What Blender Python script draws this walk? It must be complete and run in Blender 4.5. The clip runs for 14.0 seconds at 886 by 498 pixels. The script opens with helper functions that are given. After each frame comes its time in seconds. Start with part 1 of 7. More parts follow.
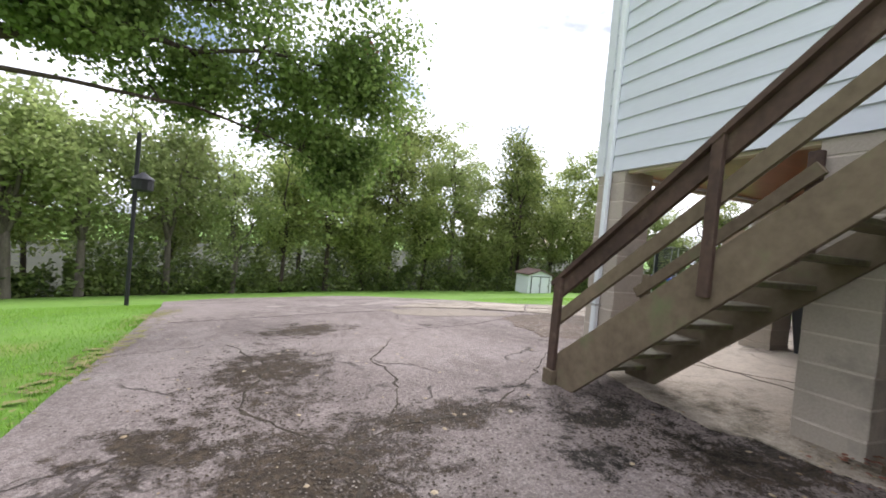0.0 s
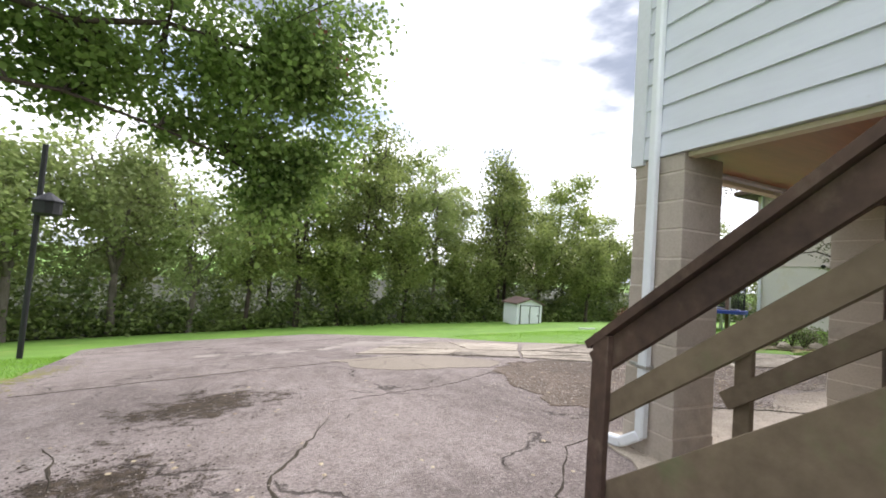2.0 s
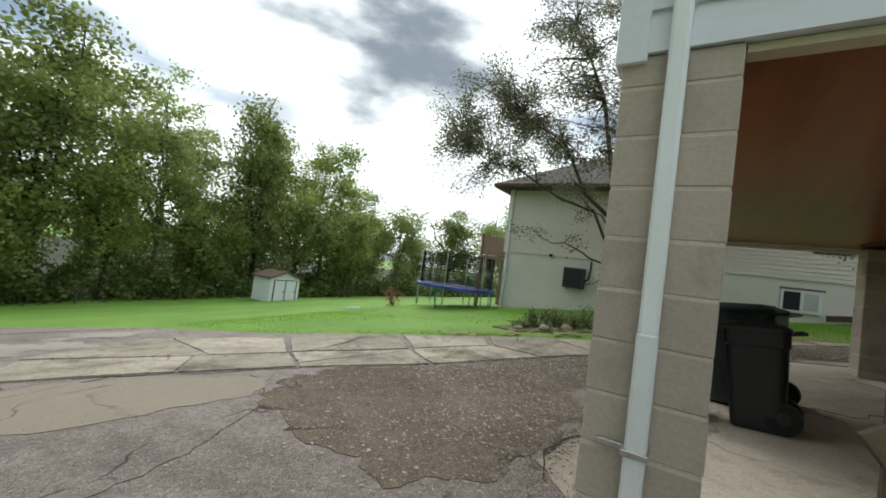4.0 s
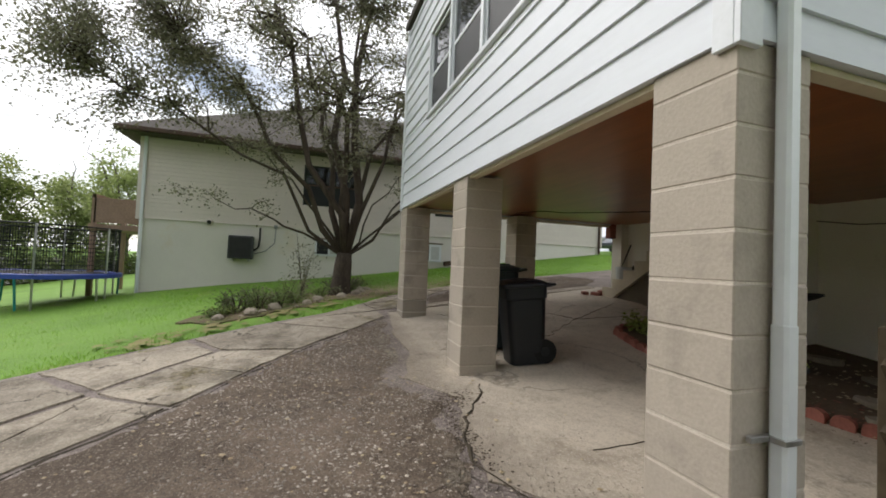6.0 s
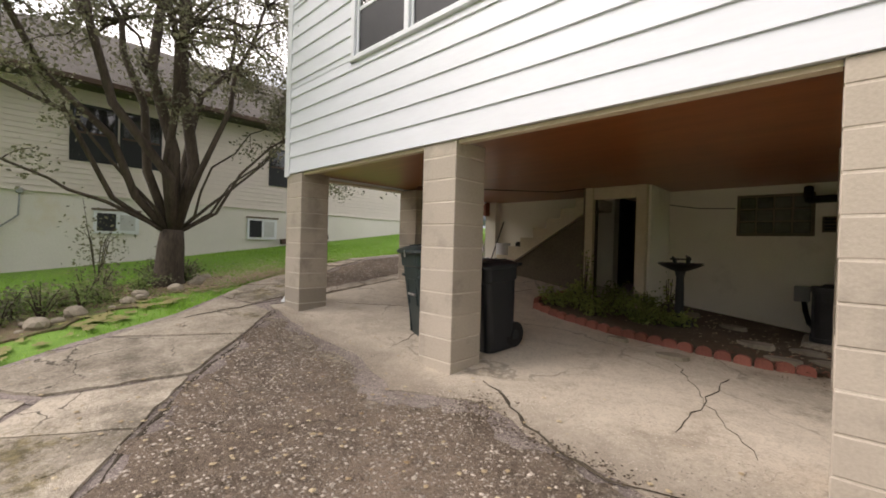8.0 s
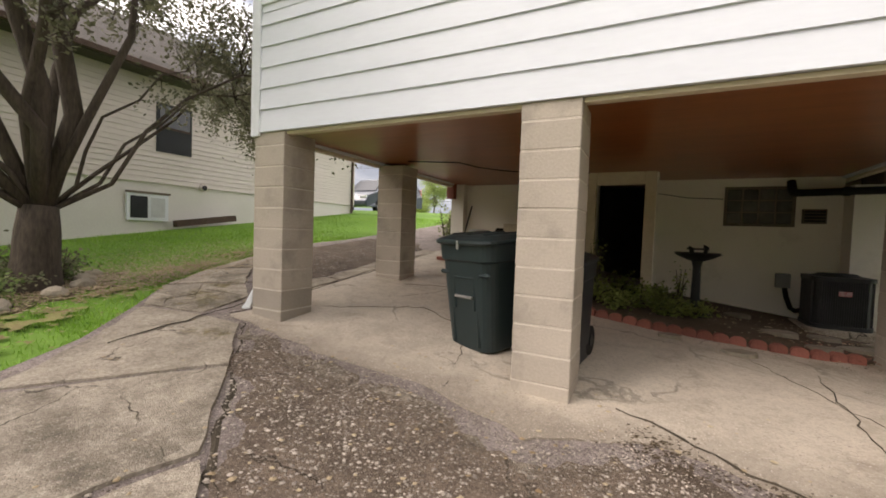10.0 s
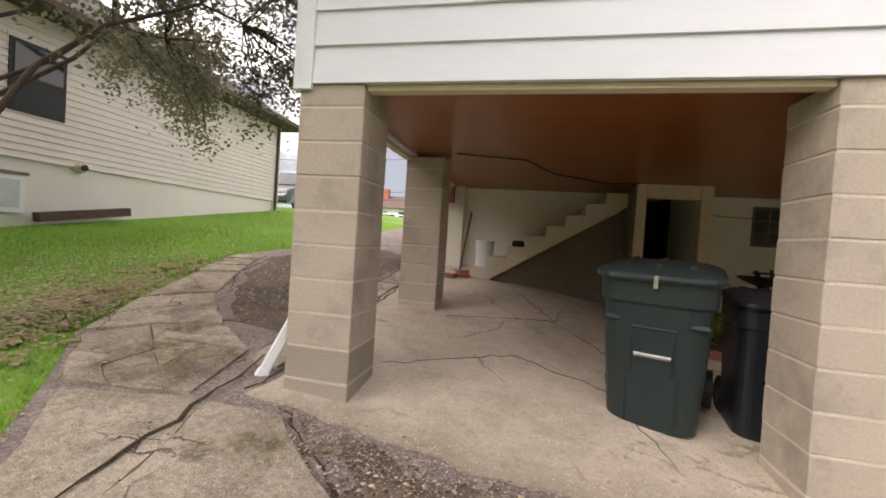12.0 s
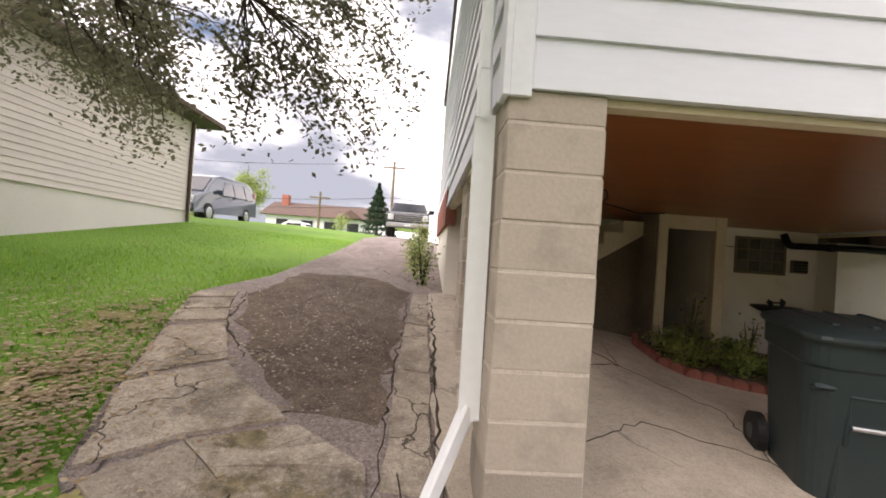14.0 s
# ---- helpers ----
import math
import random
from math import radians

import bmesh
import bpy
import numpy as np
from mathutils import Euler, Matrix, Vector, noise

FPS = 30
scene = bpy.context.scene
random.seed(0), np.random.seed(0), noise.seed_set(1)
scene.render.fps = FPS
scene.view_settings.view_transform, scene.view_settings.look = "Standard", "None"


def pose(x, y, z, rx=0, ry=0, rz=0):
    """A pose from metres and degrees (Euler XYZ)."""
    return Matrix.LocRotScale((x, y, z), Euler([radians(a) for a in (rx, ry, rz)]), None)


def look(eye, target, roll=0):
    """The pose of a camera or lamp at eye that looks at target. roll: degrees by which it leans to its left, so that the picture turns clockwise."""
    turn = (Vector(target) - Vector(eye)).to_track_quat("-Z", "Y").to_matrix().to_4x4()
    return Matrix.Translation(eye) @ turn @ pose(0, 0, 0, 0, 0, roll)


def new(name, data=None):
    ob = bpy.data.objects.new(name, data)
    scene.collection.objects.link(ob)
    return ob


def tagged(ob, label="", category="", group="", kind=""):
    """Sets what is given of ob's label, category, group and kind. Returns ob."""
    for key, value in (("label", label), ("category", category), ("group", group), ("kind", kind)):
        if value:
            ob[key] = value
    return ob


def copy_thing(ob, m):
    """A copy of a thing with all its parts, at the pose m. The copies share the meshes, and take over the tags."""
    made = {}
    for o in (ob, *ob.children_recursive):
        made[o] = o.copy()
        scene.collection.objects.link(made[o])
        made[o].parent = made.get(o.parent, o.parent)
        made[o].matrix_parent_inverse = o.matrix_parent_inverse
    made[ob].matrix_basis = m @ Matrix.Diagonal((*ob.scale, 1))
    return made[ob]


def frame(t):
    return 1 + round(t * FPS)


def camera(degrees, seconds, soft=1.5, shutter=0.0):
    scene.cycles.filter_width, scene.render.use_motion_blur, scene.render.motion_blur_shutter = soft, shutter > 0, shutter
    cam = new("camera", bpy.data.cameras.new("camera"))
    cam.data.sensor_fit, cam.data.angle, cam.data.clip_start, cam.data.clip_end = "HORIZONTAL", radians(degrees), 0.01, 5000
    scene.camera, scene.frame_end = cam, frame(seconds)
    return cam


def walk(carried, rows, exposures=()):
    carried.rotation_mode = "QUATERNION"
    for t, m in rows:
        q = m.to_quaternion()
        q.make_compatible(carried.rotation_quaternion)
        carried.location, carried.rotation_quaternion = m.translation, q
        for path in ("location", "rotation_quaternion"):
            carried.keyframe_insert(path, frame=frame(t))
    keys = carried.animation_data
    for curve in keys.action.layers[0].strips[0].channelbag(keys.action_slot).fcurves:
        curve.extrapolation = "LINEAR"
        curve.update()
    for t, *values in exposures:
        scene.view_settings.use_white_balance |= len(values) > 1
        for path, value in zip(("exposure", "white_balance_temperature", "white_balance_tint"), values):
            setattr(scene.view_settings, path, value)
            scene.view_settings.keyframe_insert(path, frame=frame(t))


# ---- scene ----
cam = camera(94.2, 14.0, 1.8)
PATH = [
    (0, (-3.404, -3.867, 1.19), (-2.668, -2.008, 1.147), 5.4),
    (0.5, (-3.117, -3.779, 1.203), (-1.773, -2.299, 1.149), 2.8),
    (0.7, (-3.053, -3.611, 1.15), (-1.608, -2.229, 1.119), 4.5),
    (1, (-2.978, -3.34, 1.167), (-1.454, -2.045, 1.134), 4.3),
    (1.3, (-2.862, -3.094, 1.173), (-1.413, -1.716, 1.129), 4.8),
    (1.5, (-2.782, -2.878, 1.186), (-1.501, -1.344, 1.263), 4.3),
    (2, (-2.557, -2.307, 1.205), (-1.766, -0.473, 1.305), 4.3),
    (2.2, (-2.495, -2.106, 1.206), (-1.608, -0.314, 1.27), 5.2),
    (4.3, (-1.662, -0.063, 1.185), (0.144, 0.776, 1.366), 8.4),
    (4.4, (-1.65, 0.04, 1.172), (0.198, 0.775, 1.385), 8.4),
    (4.5, (-1.615, 0.15, 1.15), (0.272, 0.786, 1.342), 7.6),
    (5, (-1.549, 0.694, 1.195), (0.413, 1.068, 1.296), 6.1),
    (5.5, (-1.332, 1.155, 1.254), (0.66, 1.161, 1.436), 4.0),
    (6, (-1.113, 1.498, 1.227), (0.787, 0.879, 1.295), 2.5),
    (6.5, (-0.784, 1.835, 1.215), (0.925, 0.8, 1.311), 0.5),
    (7, (-0.419, 2.151, 1.249), (1.141, 0.899, 1.24), -0.9),
    (7.5, (-0.044, 2.415, 1.254), (1.415, 1.053, 1.138), -1.6),
    (8, (0.423, 2.626, 1.212), (1.798, 1.174, 1.197), 1.6),
    (8.2, (0.594, 2.717, 1.194), (1.939, 1.237, 1.21), 2.3),
    (10.3, (2.666, 2.804, 1.223), (3.441, 0.962, 1.141), 1.7),
    (10.5, (2.89, 2.725, 1.259), (3.577, 0.848, 1.185), 1.4),
    (11, (3.418, 2.58, 1.266), (4.005, 0.669, 1.228), 1.2),
    (11.5, (3.921, 2.361, 1.217), (4.201, 0.39, 1.031), 4.5),
    (12, (4.515, 2.198, 1.281), (4.928, 0.242, 1.233), 3.8),
    (12.5, (5.028, 2.047, 1.282), (5.141, 0.056, 1.13), 2.8),
    (13, (5.498, 1.834, 1.294), (5.653, -0.159, 1.358), 5.9),
    (13.5, (5.877, 1.698, 1.384), (5.971, -0.298, 1.472), 7.2),
    (14, (6.189, 1.632, 1.449), (6.103, -0.366, 1.473), 3.9),
]
walk(cam, [(t, look(eye, target, roll)) for t, eye, target, roll in PATH], [(0, 1.22, 6100, 17), (0.5, 1.46, 6100, 18), (1.0, 1.68, 6050, 18), (2.0, 1.28, 6200, 16), (4.4, 0.58, 6250, 3), (5.0, 0.6, 6250, 4), (5.5, 0.52, 6350, 8), (6.0, 0.7, 6450, 11), (6.5, 0.9, 6600, 15), (7.5, 1.12, 6800, 17), (10.5, 1.22, 7000, 18), (11, 1.28, 7000, 19), (12.5, 1.42, 7050, 20), (13.5, 1.5, 6950, 21), (14, 1.4, 6950, 22)])

# ---- world, sun, exposure ----
world = bpy.data.worlds.new("sky")
scene.world = world
world.use_nodes = True
wn, wl = world.node_tree.nodes, world.node_tree.links
wn.clear()
SUN_ELEV, SUN_AZ = 36.0, 44.0          # degrees; azimuth clockwise from +y
sky = wn.new("ShaderNodeTexSky")
sky.sky_type, sky.sun_disc = "NISHITA", False
sky.sun_elevation, sky.sun_rotation = radians(SUN_ELEV), radians(SUN_AZ)
coord = wn.new("ShaderNodeTexCoord")
stretch = wn.new("ShaderNodeMapping")
stretch.inputs["Scale"].default_value = (1.0, 1.0, 2.6)
stretch.inputs["Location"].default_value = (0.876, -6.642, -8.744)
puffs = wn.new("ShaderNodeTexNoise")
puffs.inputs["Scale"].default_value, puffs.inputs["Detail"].default_value = 1.615, 7.0
puffs.inputs["Roughness"].default_value = 0.52
cover = wn.new("ShaderNodeValToRGB")
cover.color_ramp.interpolation = "EASE"
cover.color_ramp.elements[0].position, cover.color_ramp.elements[1].position = 0.30, 0.50
shade = wn.new("ShaderNodeValToRGB")
shade.color_ramp.interpolation = "EASE"
shade.color_ramp.elements[0].position, shade.color_ramp.elements[1].position = 0.41, 0.60
shade.color_ramp.elements[0].color = (1.0, 1.0, 1.0, 1)
shade.color_ramp.elements[1].color = (0.15, 0.17, 0.20, 1)
blue = wn.new("ShaderNodeBackground")
blue.inputs["Strength"].default_value = 0.055
cloud = wn.new("ShaderNodeBackground")
cloud.inputs["Strength"].default_value = 1.35
both = wn.new("ShaderNodeMixShader")
wout = wn.new("ShaderNodeOutputWorld")
wl.new(coord.outputs["Generated"], stretch.inputs["Vector"])
wl.new(stretch.outputs["Vector"], puffs.inputs["Vector"])
wl.new(puffs.outputs["Fac"], cover.inputs["Fac"])
wl.new(puffs.outputs["Fac"], shade.inputs["Fac"])
wl.new(sky.outputs["Color"], blue.inputs["Color"])
wl.new(shade.outputs["Color"], cloud.inputs["Color"])
wl.new(cover.outputs["Color"], both.inputs["Fac"])
wl.new(blue.outputs["Background"], both.inputs[1])
wl.new(cloud.outputs["Background"], both.inputs[2])
wl.new(both.outputs["Shader"], wout.inputs["Surface"])

sun = new("sun", bpy.data.lights.new("sun", "SUN"))
sun.data.energy, sun.data.angle, sun.data.color = 1.6, radians(38), (1.0, 0.96, 0.91)
sun.rotation_euler = (radians(90 - SUN_ELEV), 0, radians(180 - SUN_AZ))


# ---- materials ----
def material(name, base, dark=None, rough=0.8, grain=40.0, blotch=1.5, mix=0.5, bump=0.15, metal=0.0, spread=0.06, stretch=(1, 1, 1), third=None, third_at=(0.6, 0.7), third_scale=3.0, bump_scale=None, spec=0.3, coat=0.0):
    """Two scales of variation between base and dark, a third tone in patches, fine bump, and a slight shift from object to object."""
    m = bpy.data.materials.new(name)
    m.use_nodes = True
    n, l = m.node_tree.nodes, m.node_tree.links
    p = n["Principled BSDF"]
    p.inputs["Roughness"].default_value, p.inputs["Metallic"].default_value = rough, metal
    p.inputs["Specular IOR Level"].default_value = spec
    p.inputs["Coat Weight"].default_value = coat
    dark = dark or tuple(c * 0.6 for c in base)
    tc = n.new("ShaderNodeTexCoord")
    mp = n.new("ShaderNodeMapping")
    mp.inputs["Scale"].default_value = stretch
    l.new(tc.outputs["Object"], mp.inputs["Vector"])
    big, small = n.new("ShaderNodeTexNoise"), n.new("ShaderNodeTexNoise")
    big.inputs["Scale"].default_value, small.inputs["Scale"].default_value = blotch, grain
    big.inputs["Detail"].default_value, small.inputs["Detail"].default_value = 6, 4
    for t in (big, small):
        l.new(mp.outputs["Vector"], t.inputs["Vector"])
    add = n.new("ShaderNodeMath")
    add.operation = "MULTIPLY_ADD"
    l.new(small.outputs["Fac"], add.inputs[0])
    add.inputs[1].default_value = 0.8
    l.new(big.outputs["Fac"], add.inputs[2])
    ramp = n.new("ShaderNodeMapRange")
    ramp.inputs["From Min"].default_value, ramp.inputs["From Max"].default_value = 0.9 - mix * 0.5, 0.9 + mix * 0.5
    l.new(add.outputs[0], ramp.inputs["Value"])
    col = n.new("ShaderNodeMix")
    col.data_type = "RGBA"
    col.inputs[6].default_value, col.inputs[7].default_value = (*dark, 1), (*base, 1)
    l.new(ramp.outputs[0], col.inputs[0])
    last = col.outputs[2]
    if third:
        spots = n.new("ShaderNodeTexNoise")
        spots.inputs["Scale"].default_value, spots.inputs["Detail"].default_value = third_scale, 8
        spots.inputs["Roughness"].default_value = 0.65
        l.new(tc.outputs["Object"], spots.inputs["Vector"])
        sr = n.new("ShaderNodeMapRange")
        sr.inputs["From Min"].default_value, sr.inputs["From Max"].default_value = third_at
        l.new(spots.outputs["Fac"], sr.inputs["Value"])
        c3 = n.new("ShaderNodeMix")
        c3.data_type = "RGBA"
        l.new(sr.outputs[0], c3.inputs[0])
        l.new(last, c3.inputs[6])
        c3.inputs[7].default_value = (*third, 1)
        last = c3.outputs[2]
    info = n.new("ShaderNodeObjectInfo")
    vr = n.new("ShaderNodeMapRange")
    vr.inputs["To Min"].default_value, vr.inputs["To Max"].default_value = 1 - spread, 1 + spread
    l.new(info.outputs["Random"], vr.inputs["Value"])
    hsv = n.new("ShaderNodeHueSaturation")
    l.new(vr.outputs[0], hsv.inputs["Value"])
    l.new(last, hsv.inputs["Color"])
    l.new(hsv.outputs["Color"], p.inputs["Base Color"])
    if bump:
        b = n.new("ShaderNodeBump")
        b.inputs["Strength"].default_value, b.inputs["Distance"].default_value = bump, 0.02
        src = small
        if bump_scale:
            src = n.new("ShaderNodeTexNoise")
            src.inputs["Scale"].default_value, src.inputs["Detail"].default_value = bump_scale, 5
            l.new(mp.outputs["Vector"], src.inputs["Vector"])
        l.new(src.outputs["Fac"], b.inputs["Height"])
        l.new(b.outputs["Normal"], p.inputs["Normal"])
    return m


def leaf_material(name, c1, c2, trans=0.35):
    """Leaves: tone varies from leaf to leaf; light passes through."""
    m = bpy.data.materials.new(name)
    m.use_nodes = True
    n, l = m.node_tree.nodes, m.node_tree.links
    p = n["Principled BSDF"]
    p.inputs["Roughness"].default_value = 0.55
    p.inputs["Specular IOR Level"].default_value = 0.25
    g = n.new("ShaderNodeNewGeometry")
    mixc = n.new("ShaderNodeMix")
    mixc.data_type = "RGBA"
    mixc.inputs[6].default_value, mixc.inputs[7].default_value = (*c1, 1), (*c2, 1)
    tc = n.new("ShaderNodeTexCoord")
    nz = n.new("ShaderNodeTexNoise")
    nz.inputs["Scale"].default_value = 0.7
    l.new(tc.outputs["Object"], nz.inputs["Vector"])
    av = n.new("ShaderNodeMath")
    av.operation = "MULTIPLY_ADD"
    l.new(g.outputs["Random Per Island"], av.inputs[0])
    av.inputs[1].default_value = 0.55
    mr = n.new("ShaderNodeMapRange")
    mr.inputs["From Min"].default_value, mr.inputs["From Max"].default_value = 0.35, 0.65
    mr.inputs["To Max"].default_value = 0.5
    l.new(nz.outputs["Fac"], mr.inputs["Value"])
    l.new(mr.outputs[0], av.inputs[2])
    l.new(av.outputs[0], mixc.inputs[0])
    info = n.new("ShaderNodeObjectInfo")
    vr = n.new("ShaderNodeMapRange")
    vr.inputs["To Min"].default_value, vr.inputs["To Max"].default_value = 0.75, 1.3
    l.new(info.outputs["Random"], vr.inputs["Value"])
    hsv = n.new("ShaderNodeHueSaturation")
    l.new(vr.outputs[0], hsv.inputs["Value"])
    l.new(mixc.outputs[2], hsv.inputs["Color"])
    l.new(hsv.outputs["Color"], p.inputs["Base Color"])
    tr = n.new("ShaderNodeBsdfTranslucent")
    l.new(hsv.outputs["Color"], tr.inputs["Color"])
    ms = n.new("ShaderNodeMixShader")
    ms.inputs["Fac"].default_value = trans
    l.new(p.outputs["BSDF"], ms.inputs[1])
    l.new(tr.outputs["BSDF"], ms.inputs[2])
    l.new(ms.outputs["Shader"], n["Material Output"].inputs["Surface"])
    return m


def ground_material(name, base, dark, stone, rough=0.92, speck=90.0, speck_mix=0.5, streak=(1, 1, 1), cracks=0.0, crack_scale=1.1, zones=(), zone_tone=(0.095, 0.068, 0.04), zone_cut=(0.0, 0.3), moss=(), stain=None, stain_at=(0.5, 0.75), fade=None, fade_tone=(0.2, 0.17, 0.14), bump=0.7, spread=0.05):
    """Worn paving: broad tone, stones of several sizes, hairline cracks, stains, and dirt lying in named places (x, y, rx, ry)."""
    m = bpy.data.materials.new(name)
    m.use_nodes = True
    n, l = m.node_tree.nodes, m.node_tree.links
    p = n["Principled BSDF"]
    p.inputs["Roughness"].default_value, p.inputs["Specular IOR Level"].default_value = rough, 0.25
    tc = n.new("ShaderNodeTexCoord")
    at = tc.outputs["Object"]

    def tex(scale, detail=5, rough_=0.6, vec=at):
        t = n.new("ShaderNodeTexNoise")
        t.inputs["Scale"].default_value, t.inputs["Detail"].default_value, t.inputs["Roughness"].default_value = scale, detail, rough_
        l.new(vec, t.inputs["Vector"])
        return t.outputs["Fac"]

    def span(v, a, b, lo=0.0, hi=1.0):
        r = n.new("ShaderNodeMapRange")
        r.interpolation_type = "SMOOTHSTEP"
        for k, x in (("From Min", a), ("From Max", b), ("To Min", lo), ("To Max", hi)):
            r.inputs[k].default_value = x
        l.new(v, r.inputs["Value"])
        return r.outputs[0]

    def calc(op, a, b):
        t = n.new("ShaderNodeMath")
        t.operation = op
        for i, v in enumerate((a, b)):
            if isinstance(v, (int, float)):
                t.inputs[i].default_value = v
            else:
                l.new(v, t.inputs[i])
        return t.outputs[0]

    def blend(f, a, b):
        t = n.new("ShaderNodeMix")
        t.data_type = "RGBA"
        if isinstance(f, float):
            t.inputs[0].default_value = f
        else:
            l.new(f, t.inputs[0])
        for i, v in ((6, a), (7, b)):
            if isinstance(v, tuple):
                t.inputs[i].default_value = (*v, 1)
            else:
                l.new(v, t.inputs[i])
        return t.outputs[2]

    mp = n.new("ShaderNodeMapping")
    mp.inputs["Scale"].default_value = streak
    l.new(at, mp.inputs["Vector"])
    broad = calc("ADD", calc("MULTIPLY", tex(0.55, 6, 0.62, mp.outputs["Vector"]), 0.6), calc("MULTIPLY", tex(5.5, 7, 0.7, mp.outputs["Vector"]), 0.4))
    col = blend(span(broad, 0.36, 0.64), dark, base)
    if stain:
        col = blend(span(tex(1.3, 9, 0.68), *stain_at), col, stain)
    # stones: two sizes of cells, each with its own tone
    cells = []
    for sc, k in ((speck, 1.0), (speck * 0.42, 0.7)):
        v = n.new("ShaderNodeTexVoronoi")
        v.inputs["Scale"].default_value = sc
        l.new(at, v.inputs["Vector"])
        cells.append((v, k))
    grit = tex(speck * 2.2, 3, 0.6)
    for v, k in cells:
        sep = n.new("ShaderNodeSeparateColor")
        l.new(v.outputs["Color"], sep.inputs[0])
        body = span(v.outputs["Distance"], 0.55, 0.25)
        pale = calc("MULTIPLY", calc("MULTIPLY", span(sep.outputs[0], 0.62, 0.98), body), speck_mix * k)
        deep = calc("MULTIPLY", span(sep.outputs[0], 0.40, 0.06), speck_mix * 0.75 * k)
        col = blend(pale, col, stone)
        col = blend(deep, col, tuple(c * 0.42 for c in dark))
    relief = calc("ADD", calc("MULTIPLY", cells[0][0].outputs["Distance"], -0.6), calc("MULTIPLY", grit, 0.7))
    if fade:
        ax = n.new("ShaderNodeSeparateXYZ")
        l.new(at, ax.inputs[0])
        edge = calc("ADD", ax.outputs[1], calc("MULTIPLY", calc("SUBTRACT", tex(2.4, 8, 0.72), 0.5), fade[2]))
        col = blend(calc("MULTIPLY", span(edge, fade[0], fade[1]), 0.85), col, blend(span(grit, 0.35, 0.7), tuple(c * 0.5 for c in fade_tone), fade_tone))
    if cracks:
        bend = n.new("ShaderNodeTexNoise")
        bend.inputs["Scale"].default_value, bend.inputs["Detail"].default_value = 2.6, 7
        l.new(at, bend.inputs["Vector"])
        va = n.new("ShaderNodeVectorMath")
        va.operation = "MULTIPLY_ADD"
        l.new(bend.outputs["Color"], va.inputs[0])
        va.inputs[1].default_value = (0.55, 0.55, 0.55)
        l.new(at, va.inputs[2])
        v = n.new("ShaderNodeTexVoronoi")
        v.feature = "DISTANCE_TO_EDGE"
        v.inputs["Scale"].default_value = crack_scale
        l.new(va.outputs[0], v.inputs["Vector"])
        line = calc("MULTIPLY", span(v.outputs["Distance"], 0.013, 0.003), span(tex(1.1, 3), 0.46, 0.56))
        col = blend(calc("MULTIPLY", line, cracks), col, (0.03, 0.024, 0.017))
        relief = calc("SUBTRACT", relief, calc("MULTIPLY", line, 1.5))
    for spots, tone, cut in ((zones, zone_tone, zone_cut), (moss, (0.035, 0.031, 0.02), (0.15, 0.45))):
        if not spots:
            continue
        field = None
        for x, y, rx, ry in spots:
            va = n.new("ShaderNodeVectorMath")
            va.operation = "SUBTRACT"
            l.new(at, va.inputs[0])
            va.inputs[1].default_value = (x, y, 0)
            vb = n.new("ShaderNodeVectorMath")
            vb.operation = "MULTIPLY"
            l.new(va.outputs[0], vb.inputs[0])
            vb.inputs[1].default_value = (1 / rx, 1 / ry, 0)
            vc = n.new("ShaderNodeVectorMath")
            vc.operation = "LENGTH"
            l.new(vb.outputs[0], vc.inputs[0])
            d = calc("MAXIMUM", calc("SUBTRACT", 1.0, vc.outputs["Value"]), -0.6)
            field = d if field is None else calc("MAXIMUM", field, d)
        rag = calc("ADD", calc("MULTIPLY", calc("SUBTRACT", tex(4.2, 12, 0.78), 0.5), 4.2), calc("MULTIPLY", calc("SUBTRACT", grit, 0.5), 1.4))
        mask = span(calc("ADD", calc("MULTIPLY", field, 0.9), calc("SUBTRACT", rag, 0.28)), *cut)
        col = blend(calc("MULTIPLY", mask, 0.93), col, blend(span(tex(14, 6), 0.4, 0.65), tuple(c * 0.45 for c in tone), tone))
        relief = calc("ADD", relief, calc("MULTIPLY", mask, 0.3))
    info = n.new("ShaderNodeObjectInfo")
    hsv = n.new("ShaderNodeHueSaturation")
    l.new(span(info.outputs["Random"], 0, 1, 1 - spread, 1 + spread), hsv.inputs["Value"])
    l.new(col, hsv.inputs["Color"])
    l.new(hsv.outputs["Color"], p.inputs["Base Color"])
    b = n.new("ShaderNodeBump")
    b.inputs["Strength"].default_value, b.inputs["Distance"].default_value = bump, 0.012
    l.new(relief, b.inputs["Height"])
    l.new(b.outputs["Normal"], p.inputs["Normal"])
    return m


def glass_material(name, tint=(0.9, 0.95, 0.95), rough=0.0):
    m = bpy.data.materials.new(name)
    m.use_nodes = True
    p = m.node_tree.nodes["Principled BSDF"]
    p.inputs["Base Color"].default_value = (*tint, 1)
    p.inputs["Transmission Weight"].default_value = 1.0
    p.inputs["Roughness"].default_value = rough
    p.inputs["IOR"].default_value = 1.45
    return m


M_siding = material("white_siding_paint", (0.725, 0.755, 0.80), (0.65, 0.675, 0.72), 0.5, 6, 0.8, 0.9, 0.06, spread=0.015, stretch=(1, 1, 6), bump_scale=60, third=(0.5, 0.5, 0.46), third_at=(0.68, 0.9), third_scale=5)
M_trim = material("white_trim", (0.76, 0.785, 0.82), (0.66, 0.685, 0.71), 0.45, 30, 1, 0.8, 0.05, spread=0.01, third=(0.42, 0.42, 0.38), third_at=(0.68, 0.85), third_scale=9)
M_spout = material("white_metal_spout", (0.83, 0.86, 0.87), (0.74, 0.77, 0.78), 0.35, 20, 2, 0.8, 0.03, spec=0.5)
